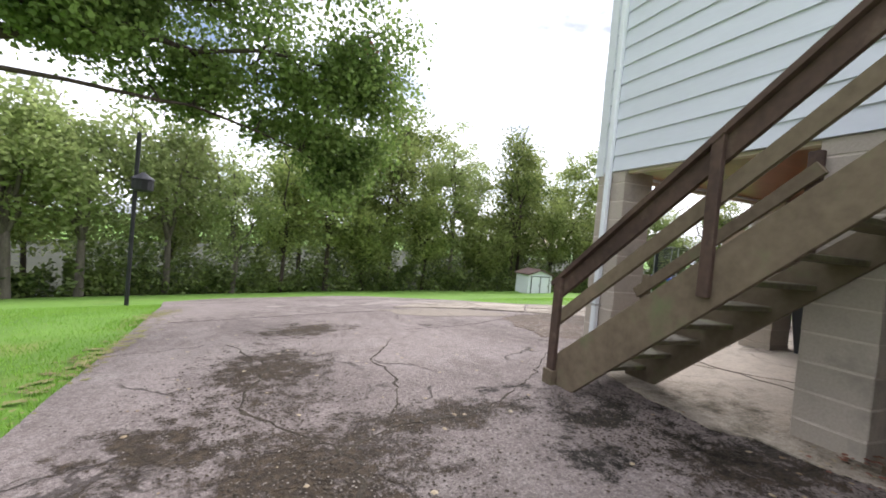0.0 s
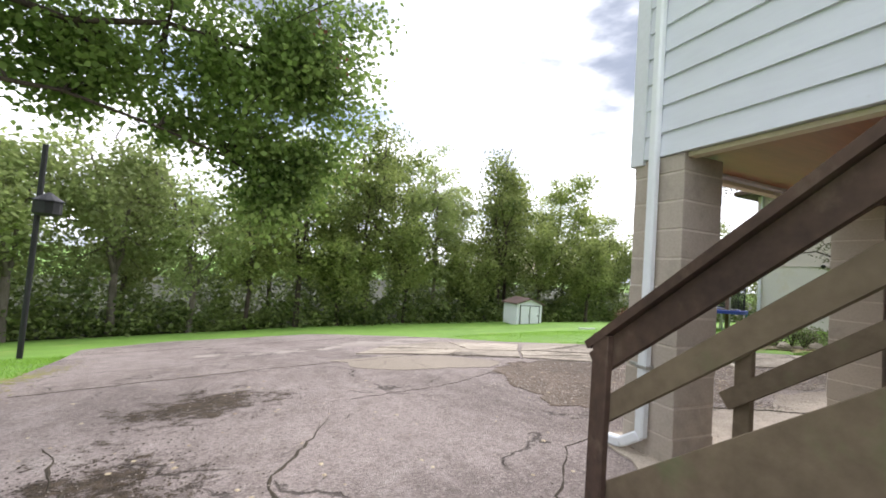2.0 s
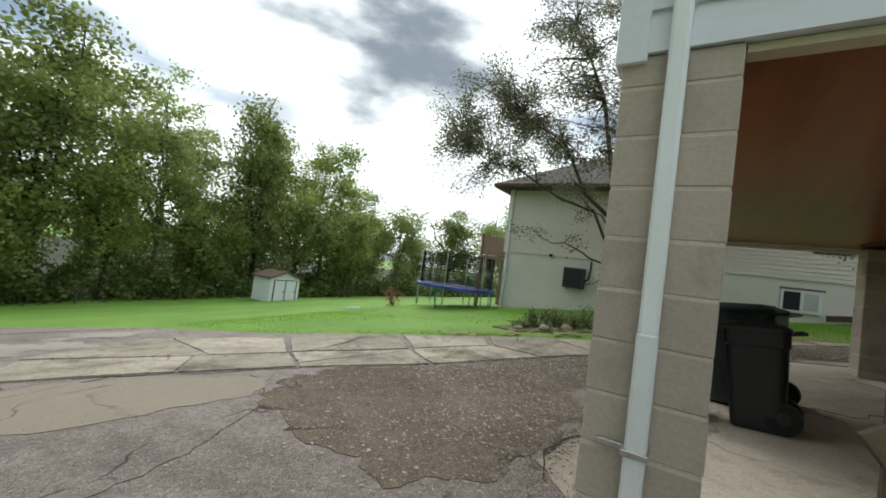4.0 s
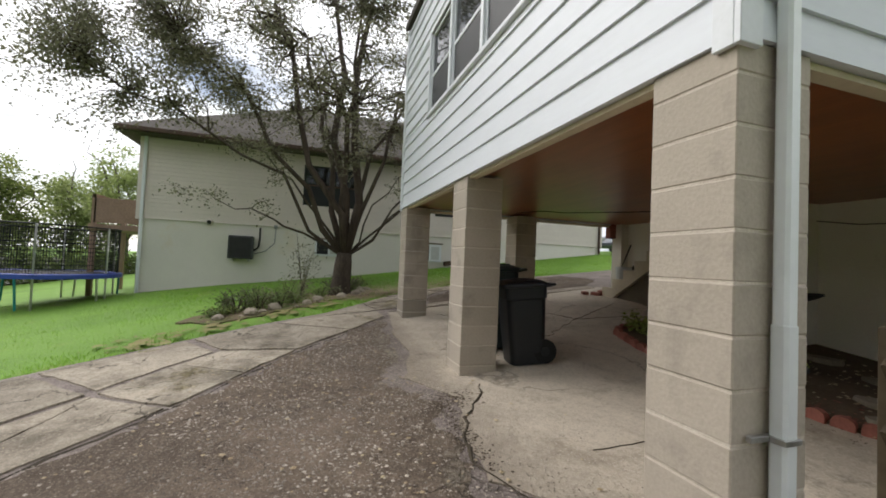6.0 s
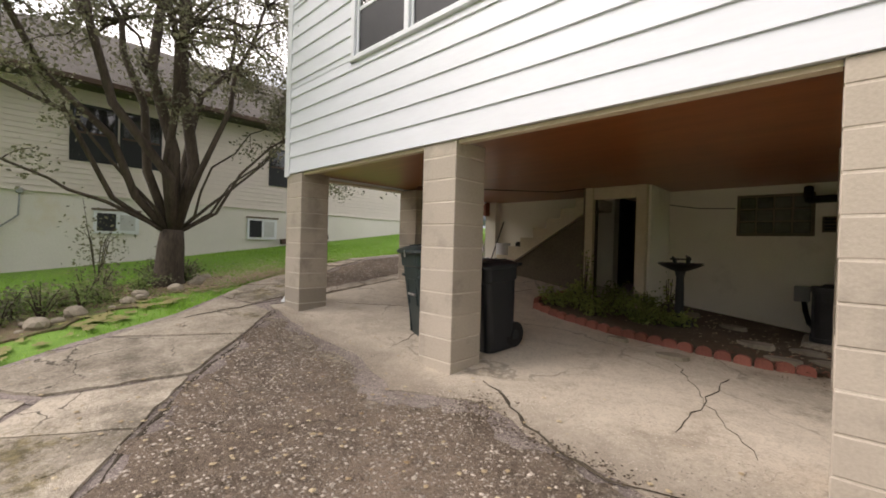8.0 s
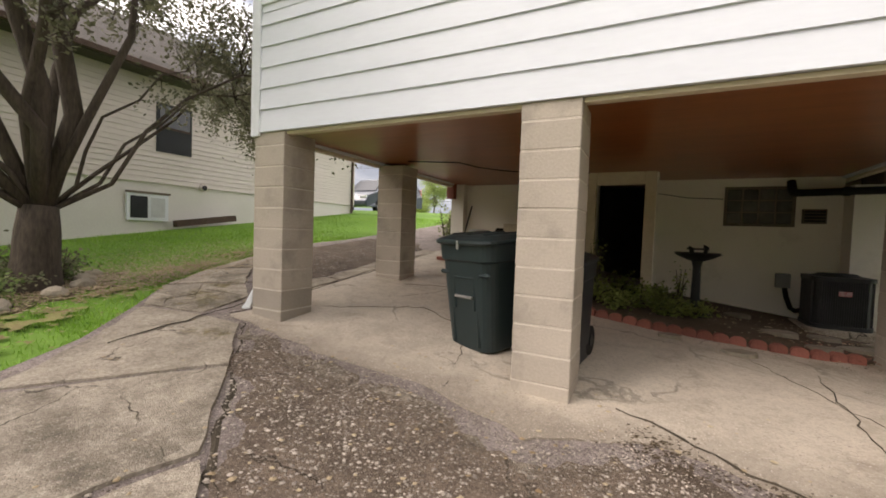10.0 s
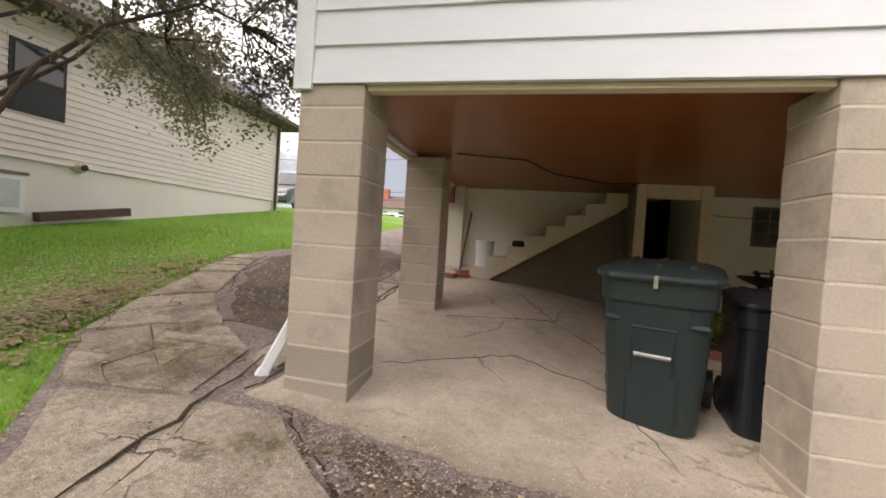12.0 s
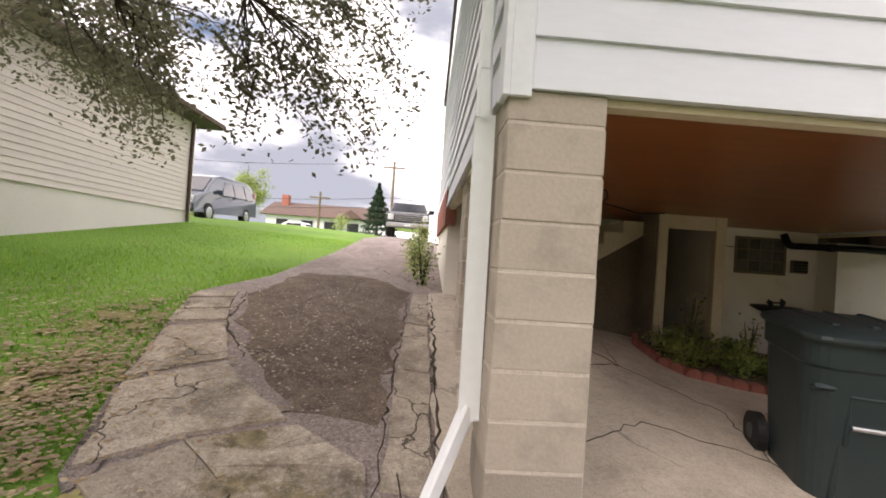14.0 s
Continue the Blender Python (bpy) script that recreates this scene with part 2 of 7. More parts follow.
M_block = material("painted_block_tan", (0.51, 0.445, 0.37), (0.39, 0.34, 0.28), 0.85, 55, 1.2, 0.75, 0.12, spread=0.04, third=(0.26, 0.228, 0.19), third_at=(0.52, 0.78), third_scale=2.6)
M_blockraw = material("bare_grey_block", (0.39, 0.345, 0.29), (0.27, 0.235, 0.195), 0.95, 90, 1.6, 0.8, 0.35, spread=0.05)
M_mortar = material("block_mortar", (0.66, 0.60, 0.52), (0.46, 0.40, 0.33), 0.95, 70, 4, 0.7, 0.3)
M_ceil = material("varnished_plywood_ceiling", (0.31, 0.105, 0.034), (0.17, 0.054, 0.018), 0.3, 9, 1.3, 0.8, 0.05, stretch=(0.5, 5, 1), spec=0.45, third=(0.17, 0.07, 0.03), third_at=(0.58, 0.8), third_scale=1.1)
M_conc = ground_material("worn_concrete", (0.58, 0.505, 0.405), (0.40, 0.345, 0.275), (0.68, 0.62, 0.52), speck=110, speck_mix=0.28, cracks=0.38, crack_scale=0.7, stain=(0.30, 0.25, 0.19), stain_at=(0.54, 0.74), fade=(-0.2, 0.5, 1.1), fade_tone=(0.36, 0.30, 0.235), zones=((-0.1, -1.7, 0.9, 1.3), (0.2, -2.7, 0.9, 0.5)), zone_tone=(0.17, 0.145, 0.095), zone_cut=(-0.1, 1.0), bump=0.35)
M_slab = ground_material("grey_concrete_slab", (0.52, 0.45, 0.36), (0.30, 0.255, 0.20), (0.64, 0.57, 0.47), speck=95, speck_mix=0.42, cracks=0.8, crack_scale=1.5, stain=(0.14, 0.118, 0.088), stain_at=(0.47, 0.70), zones=((6.7, 0.0, 0.75, 0.6), (5.7, 0.5, 0.5, 0.3), (7.0, -0.5, 0.4, 0.4), (3.6, 2.6, 0.8, 0.5)), zone_tone=(0.25, 0.205, 0.105), zone_cut=(0.1, 0.8), bump=0.7, spread=0.14)
M_asph = ground_material("old_asphalt_gravel", (0.40, 0.335, 0.305), (0.22, 0.18, 0.16), (0.58, 0.50, 0.45), speck=105, speck_mix=0.55, streak=(1, 0.55, 1), cracks=0.7, crack_scale=0.62, stain=(0.46, 0.40, 0.36), stain_at=(0.55, 0.8), zones=((-3.4, 0.3, 0.75, 1.3), (-3.1, -1.6, 1.0, 0.8), (-4.0, -1.1, 0.6, 0.6), (-2.3, -1.15, 0.95, 0.32), (-3.0, 2.4, 1.0, 0.7), (-0.7, -2.3, 0.8, 0.6)), moss=((-1.0, -1.45, 0.75, 0.6), (-0.65, -2.1, 0.6, 0.5), (-1.45, -0.75, 0.35, 0.14), (-1.5, -1.9, 0.5, 0.35)), bump=0.9)
M_agg = ground_material("brown_exposed_aggregate", (0.265, 0.20, 0.15), (0.125, 0.094, 0.07), (0.56, 0.475, 0.375), speck=125, speck_mix=0.42, cracks=0.5, crack_scale=0.8, stain=(0.34, 0.28, 0.22), stain_at=(0.58, 0.8), zones=((2.95, 0.62, 0.7, 0.3), (1.0, 0.55, 0.6, 0.25), (4.4, 0.5, 0.9, 0.25), (5.4, 0.35, 0.6, 0.3), (3.7, 0.5, 0.7, 0.2)), zone_tone=(0.46, 0.39, 0.30), zone_cut=(0.0, 0.8), bump=1.0)
M_crack = material("dark_joint_soil", (0.085, 0.068, 0.048), (0.032, 0.026, 0.018), 1.0, 60, 5, 0.6, 0.4)
M_grass = material("lawn", (0.19, 0.34, 0.05), (0.10, 0.20, 0.03), 0.9, 35, 0.5, 0.7, 0.5, third=(0.27, 0.29, 0.08), third_at=(0.58, 0.8), third_scale=0.8)
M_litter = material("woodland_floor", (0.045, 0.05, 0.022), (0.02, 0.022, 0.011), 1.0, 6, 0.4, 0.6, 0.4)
M_dirt = material("bare_soil", (0.16, 0.115, 0.075), (0.07, 0.05, 0.034), 1.0, 30, 2, 0.6, 0.6)
M_wood = material("weathered_treated_timber", (0.21, 0.162, 0.107), (0.11, 0.083, 0.055), 0.8, 14, 1.5, 0.7, 0.25, stretch=(1, 1, 1), third=(0.14, 0.15, 0.075), third_at=(0.55, 0.75), third_scale=3)
M_tread = material("mossy_wet_timber", (0.20, 0.175, 0.115), (0.10, 0.085, 0.055), 0.7, 18, 2, 0.7, 0.25, third=(0.17, 0.185, 0.075), third_at=(0.5, 0.7), third_scale=4)
M_woodr = material("brown_stained_timber", (0.115, 0.072, 0.052), (0.05, 0.032, 0.026), 0.7, 18, 2, 0.7, 0.25, third=(0.17, 0.13, 0.09), third_at=(0.58, 0.78), third_scale=4)
M_white = material("white_painted_masonry", (0.84, 0.81, 0.73), (0.76, 0.72, 0.63), 0.8, 50, 1, 0.7, 0.2, third=(0.60, 0.56, 0.48), third_at=(0.58, 0.8), third_scale=1.6)
M_cream = material("cream_painted_wood", (0.66, 0.58, 0.43), (0.54, 0.46, 0.33), 0.7, 20, 2, 0.7, 0.15)
M_steps = material("painted_concrete_steps", (0.72, 0.65, 0.52), (0.52, 0.46, 0.36), 0.85, 40, 2, 0.6, 0.2)
# dark brown for frames; on the wall below the steps it also carries the shade
M_dkbrown = material("dark_brown_shade_and_trim", (0.20, 0.165, 0.125), (0.11, 0.09, 0.07), 0.9, 40, 1.5, 0.6, 0.2)
# near-black: puts the dark of unlit rooms into the colour; also vent slats, box
M_dark = material("near_black_fill", (0.035, 0.03, 0.027), (0.02, 0.018, 0.016), 0.9, 10, 2, 0.6, 0.05)
M_binG = material("dark_green_plastic", (0.019, 0.032, 0.033), (0.014, 0.025, 0.026), 0.4, 30, 3, 0.7, 0.04, spec=0.45)
M_binB = material("black_plastic", (0.016, 0.018, 0.024), (0.01, 0.012, 0.016), 0.4, 30, 3, 0.7, 0.04, spec=0.45)
M_steel = material("bare_metal", (0.62, 0.62, 0.62), (0.4, 0.4, 0.4), 0.35, 40, 4, 0.6, 0.03, metal=0.9)
M_iron = material("dark_iron", (0.03, 0.03, 0.032), (0.018, 0.018, 0.02), 0.55, 40, 4, 0.6, 0.1)
M_brick = material("red_scallop_brick", (0.36, 0.135, 0.10), (0.22, 0.085, 0.065), 0.85, 50, 6, 0.6, 0.25, spread=0.18)
M_stone = material("flat_stone", (0.36, 0.31, 0.24), (0.22, 0.19, 0.145), 0.9, 40, 4, 0.6, 0.3, spread=0.2)
M_ac = material("grey_ac_metal", (0.07, 0.072, 0.076), (0.045, 0.046, 0.05), 0.5, 40, 4, 0.6, 0.05, metal=0.3)
M_nsid = material("beige_vinyl_siding", (0.70, 0.63, 0.585), (0.62, 0.56, 0.52), 0.6, 10, 0.8, 0.8, 0.05, spread=0.02)
M_nbase = material("cream_foundation", (0.72, 0.685, 0.64), (0.60, 0.57, 0.53), 0.85, 40, 0.7, 0.7, 0.1, third=(0.58, 0.49, 0.33), third_at=(0.58, 0.8), third_scale=0.6)
M_roof = material("brown_grey_shingles", (0.115, 0.10, 0.085), (0.06, 0.052, 0.045), 0.9, 30, 2, 0.7, 0.5)
M_bark = material("bark", (0.10, 0.078, 0.058), (0.04, 0.031, 0.024), 0.95, 16, 3, 0.6, 0.8, stretch=(3, 3, 0.6))
M_barkP = material("grey_bark", (0.20, 0.175, 0.14), (0.09, 0.075, 0.058), 0.95, 16, 3, 0.6, 0.6, stretch=(3, 3, 0.6))
M_leafG = leaf_material("maple_leaves", (0.05, 0.095, 0.02), (0.26, 0.36, 0.095), 0.55)
M_leafW = leaf_material("wood_leaves", (0.07, 0.11, 0.028), (0.42, 0.48, 0.155), 0.6)
M_leafU = leaf_material("undergrowth_leaves", (0.035, 0.06, 0.016), (0.22, 0.28, 0.08), 0.4)
M_leafY = leaf_material("pale_leaves", (0.20, 0.27, 0.085), (0.44, 0.50, 0.20), 0.6)
M_leafD = leaf_material("dull_leaves", (0.12, 0.125, 0.075), (0.33, 0.32, 0.2), 0.4)
M_leafS = leaf_material("shrub_leaves", (0.09, 0.15, 0.04), (0.26, 0.31, 0.12), 0.3)
M_leafR = leaf_material("red_leaves", (0.19, 0.065, 0.045), (0.34, 0.15, 0.10), 0.3)
M_blade = leaf_material("grass_blades", (0.17, 0.34, 0.04), (0.30, 0.48, 0.08), 0.4)
M_straw = leaf_material("dry_leaves", (0.22, 0.145, 0.075), (0.50, 0.42, 0.28), 0.1)
M_black = material("black_rubber", (0.015, 0.015, 0.016), (0.01, 0.01, 0.01), 0.6, 30, 4, 0.6, 0.05)
M_screen = material("dark_window_screen", (0.03, 0.032, 0.035), (0.018, 0.02, 0.022), 0.5, 60, 2, 0.7, 0.02, spec=0.25)
M_pane = material("window_glass_dark", (0.02, 0.022, 0.025), (0.012, 0.013, 0.015), 0.04, 5, 1, 0.6, 0.0, spec=0.9)
M_net = material("black_net", (0.02, 0.021, 0.024), (0.012, 0.012, 0.014), 0.8, 40, 3, 0.6, 0.0)
M_blue = material("blue_pad", (0.05, 0.09, 0.42), (0.035, 0.06, 0.3), 0.5, 20, 3, 0.6, 0.05)


# ---- building helpers ----
def part(name, bm, mat, parent=None, label="", smooth=False):
    """Links a bmesh as one mesh object, under parent if given."""
    me = bpy.data.meshes.new(name)
    if smooth:
        for f in bm.faces:
            f.smooth = True
    bm.to_mesh(me)
    bm.free()
    for m in (mat if isinstance(mat, (list, tuple)) else (mat,)):
        me.materials.append(m)
    ob = new(name, me)
    if parent:
        ob.parent = parent
        ob.matrix_parent_inverse = parent.matrix_basis.inverted()
    if label:
        tagged(ob, label)
    return ob


def share(name, ob, m, parent=None):
    """Another object on the mesh of ob, at pose m."""
    o = new(name, ob.data)
    if parent:
        o.parent = parent
        o.matrix_parent_inverse = parent.matrix_basis.inverted()
    o.matrix_basis = m
    return o


def thing(name, x, y, z, label, category, group="", kind="", rz=0.0):
    e = new(name)
    e.empty_display_size = 0.1
    e.matrix_basis = pose(x, y, z, 0, 0, rz)
    return tagged(e, label, category, group, kind)


def box(bm, x0, x1, y0, y1, z0, z1, bevel=0.0, m=None, seg=1):
    r = bmesh.ops.create_cube(bm, size=1.0)
    vs = r["verts"]
    for v in vs:
        v.co = Vector(((x0 + x1) / 2 + v.co.x * (x1 - x0), (y0 + y1) / 2 + v.co.y * (y1 - y0), (z0 + z1) / 2 + v.co.z * (z1 - z0)))
        if m:
            v.co = m @ v.co
    if bevel:
        es = list({e for v in vs for e in v.link_edges})
        bmesh.ops.bevel(bm, geom=es, offset=bevel, segments=seg, affect="EDGES", profile=0.5)
    return bm


def solid(x0, x1, y0, y1, z0, z1, bevel=0.0, m=None, seg=1):
    return box(bmesh.new(), x0, x1, y0, y1, z0, z1, bevel, m, seg)


def beam(bm, p, q, w, h, bevel=0.004, roll=0.0):
    """A timber from p to q, w wide and h high."""
    p, q = Vector(p), Vector(q)
    d = q - p
    m = Matrix.Translation((p + q) / 2) @ d.to_track_quat("Y", "Z").to_matrix().to_4x4() @ pose(0, 0, 0, 0, roll, 0)
    return box(bm, -w / 2, w / 2, -d.length / 2, d.length / 2, -h / 2, h / 2, bevel, m)


def tube(bm, pts, radii, n=8, cap=True):
    """A tapering tube through pts."""
    pts = [Vector(p) for p in pts]
    if not isinstance(radii, (list, tuple)):
        radii = [radii] * len(pts)
    rings = []
    ref = Vector((0.31, 0.87, 0.38)).normalized()
    for i, p in enumerate(pts):
        d = (pts[min(i + 1, len(pts) - 1)] - pts[max(i - 1, 0)]).normalized()
        a = d.cross(ref)
        if a.length < 0.05:
            a = d.cross(Vector((1, 0, 0)))
        a.normalize()
        b = d.cross(a)
        rings.append([bm.verts.new(p + (a * math.cos(2 * math.pi * k / n) + b * math.sin(2 * math.pi * k / n)) * radii[i]) for k in range(n)])
    for r, s in zip(rings, rings[1:]):
        for k in range(n):
            bm.faces.new((r[k], r[(k + 1) % n], s[(k + 1) % n], s[k]))
    if cap:
        bm.faces.new(rings[0][::-1])
        bm.faces.new(rings[-1])
    return bm


def prism(bm, outline, lo, hi, taper=0.0):
    """An upright solid on a plan outline; lo and hi are heights or functions of (x, y)."""
    f = lambda h, x, y: h(x, y) if callable(h) else h
    cx, cy = sum(p[0] for p in outline) / len(outline), sum(p[1] for p in outline) / len(outline)
    a = [bm.verts.new((x, y, f(lo, x, y))) for x, y in outline]
    b = [bm.verts.new((x + (cx - x) * taper, y + (cy - y) * taper, f(hi, x, y))) for x, y in outline]
    n = len(outline)
    bm.faces.new(b)
    bm.faces.new(a[::-1])
    for k in range(n):
        bm.faces.new((a[k], a[(k + 1) % n], b[(k + 1) % n], b[k]))
    bmesh.ops.recalc_face_normals(bm, faces=bm.faces)
    return bm


def ramp(x, pts, before, after):
    if x <= pts[0][0]:
        return pts[0][1] + (x - pts[0][0]) * before
    for (a, b), (c, d) in zip(pts, pts[1:]):
        if x <= c:
            return b + (d - b) * (x - a) / (c - a)
    return pts[-1][1] + (x - pts[-1][0]) * after


def lie(x, y):
    """The height of the ground."""
    z = ramp(x, [(-1, -0.056), (0, 0), (3, 0.08), (5.5, 0.27), (7, 0.40), (12.5, 0.70)], 0.056, 0.02)
    if y > 0:
        s = 0.062 + 0.04 * min(1, max(0, (x - 4) / 4))
        z -= s * min(y, 4) + 0.13 * max(0, min(y, 24) - 4)
    else:
        s = 0.02 + 0.10 * min(1, max(0, x / 4.5))
        t = -y
        # the drive climbs, then levels off at the street
        z += s * min(t, 11) + s * 0.35 * max(0, min(t, 20) - 11)
    return z


def inside(x, y, poly):
    c = False
    for (a, b), (d, e) in zip(poly, poly[1:] + poly[:1]):
        if (b > y) != (e > y) and x < (d - a) * (y - b) / (e - b) + a:
            c = not c
    return c


def sheet(poly, lift, step=0.35):
    """A sheet on the ground inside a plan outline, lift above it, with a skirt."""
    bm = bmesh.new()
    vs = [bm.verts.new((x, y, 0)) for x, y in poly]
    bm.faces.new(vs)
    xs, ys = [p[0] for p in poly], [p[1] for p in poly]
    for lo, hi, nrm, k in ((min(xs), max(xs), (1, 0, 0), 0), (min(ys), max(ys), (0, 1, 0), 1)):
        c = lo + step
        while c < hi:
            co = [0, 0, 0]
            co[k] = c
            bmesh.ops.bisect_plane(bm, geom=bm.verts[:] + bm.edges[:] + bm.faces[:], plane_co=co, plane_no=nrm)
            c += step
    for v in bm.verts:
        v.co.z = lie(v.co.x, v.co.y) + lift
    bmesh.ops.recalc_face_normals(bm, faces=bm.faces)
    if sum(f.normal.z for f in bm.faces) < 0:
        bmesh.ops.reverse_faces(bm, faces=bm.faces)
    edge = [e for e in bm.edges if len(e.link_faces) == 1]
    low = bmesh.ops.extrude_edge_only(bm, edges=edge)["geom"]
    for v in low:
        if isinstance(v, bmesh.types.BMVert):
            v.co.z -= lift + 0.06
    return bm


# ---- ground ----
H = 2.13          # underside of the house
W, D = 5.9, 9.0   # the house's plan

DRIVE = [(-4.6, -9), (-4.75, -3), (-4.87, -0.6), (-5.0, 1.0), (-5.3, 3.9), (-6.0, 8.0), (-6.6, 11.0), (-5.2, 13.2), (-0.8, 13.6), (2.4, 9.3), (3.2, 6.5), (3.75, 5.1), (4.25, 4.1), (5.3, 2.95), (5.9, 2.2), (6.4, 1.2), (7.0, 0.5),
         (7.6, -0.1), (7.95, -0.9), (8.4, -2.2), (8.65, -3.0), (8.3, -4.2), (8.1, -7), (8.0, -12), (8.6, -30), (3.8, -30), (5.9, -9), (-4.6, -9)][:-1]
SLAB = [(0.0, 0.25), (0.55, 0.05), (1.0, 0.47), (1.7, 0.4), (2.3, 0.2), (2.95, 0.55), (3.5, 0.35), (4.5, 0.3), (5.6, 0.2), (6.05, 0.1), (6.1, -4.3), (5.6, -4.7), (-0.1, -4.7), (-0.15, -2.9), (-0.3, -2.4), (-0.45, -1.6), (-0.3, -0.7), (-0.1, 0.0)]


def roughen(poly, amp, seed, step=0.12):
    """The outline with small uneven bites."""
    out = []
    for (a, b), (c, d) in zip(poly, poly[1:] + poly[:1]):
        n = max(1, int(math.hypot(c - a, d - b) / step))
        for i in range(n):
            x, y = a + (c - a) * i / n, b + (d - b) * i / n
            w = noise.noise_vector(Vector((x * 3.1, y * 3.1, seed))) * amp + noise.noise_vector(Vector((x * 11, y * 11, seed))) * amp * 0.6
            out.append((x + w.x, y + w.y))
    return out


AGG = [(0.25, 1.1), (0.8, 0.55), (1.6, 0.5), (2.3, 0.42), (2.95, 0.7), (3.6, 0.5), (4.6, 0.42), (5.6, 0.26), (5.0, 0.8), (4.2, 1.48), (2.84, 2.44), (1.6, 3.2), (0.9, 3.1), (0.35, 2.3)]
PALE = [(-1.4, 4.5), (-0.4, 4.55), (0.6, 3.75), (1.05, 3.3), (0.6, 2.9), (-0.3, 3.05), (-1.2, 3.5)]
AGG2 = [(6.4, -0.75), (6.85, -0.75), (7.4, -1.4), (7.8, -2.2), (8.1, -3.1), (8.0, -4.6), (6.9, -4.9), (6.4, -4.2)]
WOOD_EDGE = [(-45, -12), (-30, 2.6), (-24, 9), (-18, 14.4), (-12, 19.2), (-6, 21.4), (0, 23), (6, 23.8), (12, 23), (17, 21.2), (22, 23), (28, 20.6), (34, 12.6), (50, 0), (90, 40), (60, 90), (-60, 90), (-90, 10)]


def build_ground():
    xs = sorted({-900, -400, -150, -70, *range(-40, -10, 3), *[x * 0.75 for x in range(-14, 24)], *range(18, 60, 4), 90, 160, 400, 900})
    ys = sorted({-900, -400, -150, -80, *range(-52, -12, 4), *[y * 0.75 for y in range(-16, 28)], *range(22, 46, 3), 60, 90, 160, 400, 900})
    bm = bmesh.new()
    g = {}
    for x in xs:
        for y in ys:
            cx, cy = min(max(x, -40), 40), min(max(y, -60), 40)
            bump = 0.015 * noise.noise(Vector((x * 0.25, y * 0.25, 0)))
            drop = 0.03 if inside(x, y, DRIVE) else 0.0
            g[x, y] = bm.verts.new((x, y, lie(cx, cy) + (bump if not drop else -0.07)))
    for a, b in zip(xs, xs[1:]):
        for c, d in zip(ys, ys[1:]):
            f = bm.faces.new((g[a, c], g[b, c], g[b, d], g[a, d]))
            f.smooth = True
    tagged(part("ground", bm, M_grass), "green mown lawn sloping down behind the houses", "lawn", kind="structure")
    tagged(part("road", sheet(DRIVE, 0.012, 0.5), M_asph), "old cracked asphalt drive with worn gravel aggregate", "driveway", kind="structure")
    tagged(part("floor", sheet(roughen(SLAB, 0.07, 2.0), 0.024, 0.5), M_conc), "worn stained concrete slab under the raised house", "floor", kind="structure")


    tagged(part("road_aggregate", sheet(roughen(AGG, 0.2, 5.0, 0.07), 0.0165, 0.5), M_agg), "dark worn asphalt with exposed brown aggregate", "driveway", kind="structure")
    tagged(part("road_aggregate_side", sheet(roughen(AGG2, 0.1, 6.0), 0.0165, 0.5), M_agg), "dark worn asphalt beside the house", "driveway", kind="structure")
    tagged(part("road_pale", sheet(roughen(PALE, 0.12, 8.0), 0.0165, 0.5), M_conc), "pale worn concrete area beside the drive", "driveway", kind="structure")
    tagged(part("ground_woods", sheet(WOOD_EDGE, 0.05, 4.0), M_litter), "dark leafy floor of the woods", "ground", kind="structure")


build_ground()


# ---- the raised house ----
def build_pier(x0, y0, zb, sx=0.406, sy=0.406, bare=False, label="tan painted concrete block pier under the white house"):
    """A pier of single blocks with mortar joints; a cut course at the top."""
    e = thing("pier", x0 + sx / 2, y0 + sy / 2, zb, label, "pier", "piers under the house")
    part("mortar", solid(x0 + 0.004, x0 + sx - 0.004, y0 + 0.004, y0 + sy - 0.004, zb - 0.12, H - 0.002), M_mortar, e)
    top, first = H - 0.002, 0.13
    z = H - first
    rows = [(z + 0.004, top)]
    while z > zb - 0.02:
        rows.append((max(z - 0.196, zb - 0.1), z - 0.004))
        z -= 0.2
    for k, (a, b) in enumerate(rows):
        if b - a < 0.02:
            continue
        j = random.uniform(-0.0025, 0.0025)
        part("block", solid(x0 + j, x0 + sx + j, y0 - j, y0 + sy - j, a, b, 0.006), M_blockraw if bare and k >= len(rows) - 2 else M_block, e)
    return e


random.seed(3)
for px, py, pz in ((0.0, -0.406, 0.0), (2.785, -0.406, 0.08), (5.49, -0.406, 0.26), (5.45, -2.41, 0.52)):
    build_pier(px, py, pz, bare=px > 5.46)
build_pier(0.0, -2.545, 0.03)

TOP = 5.25


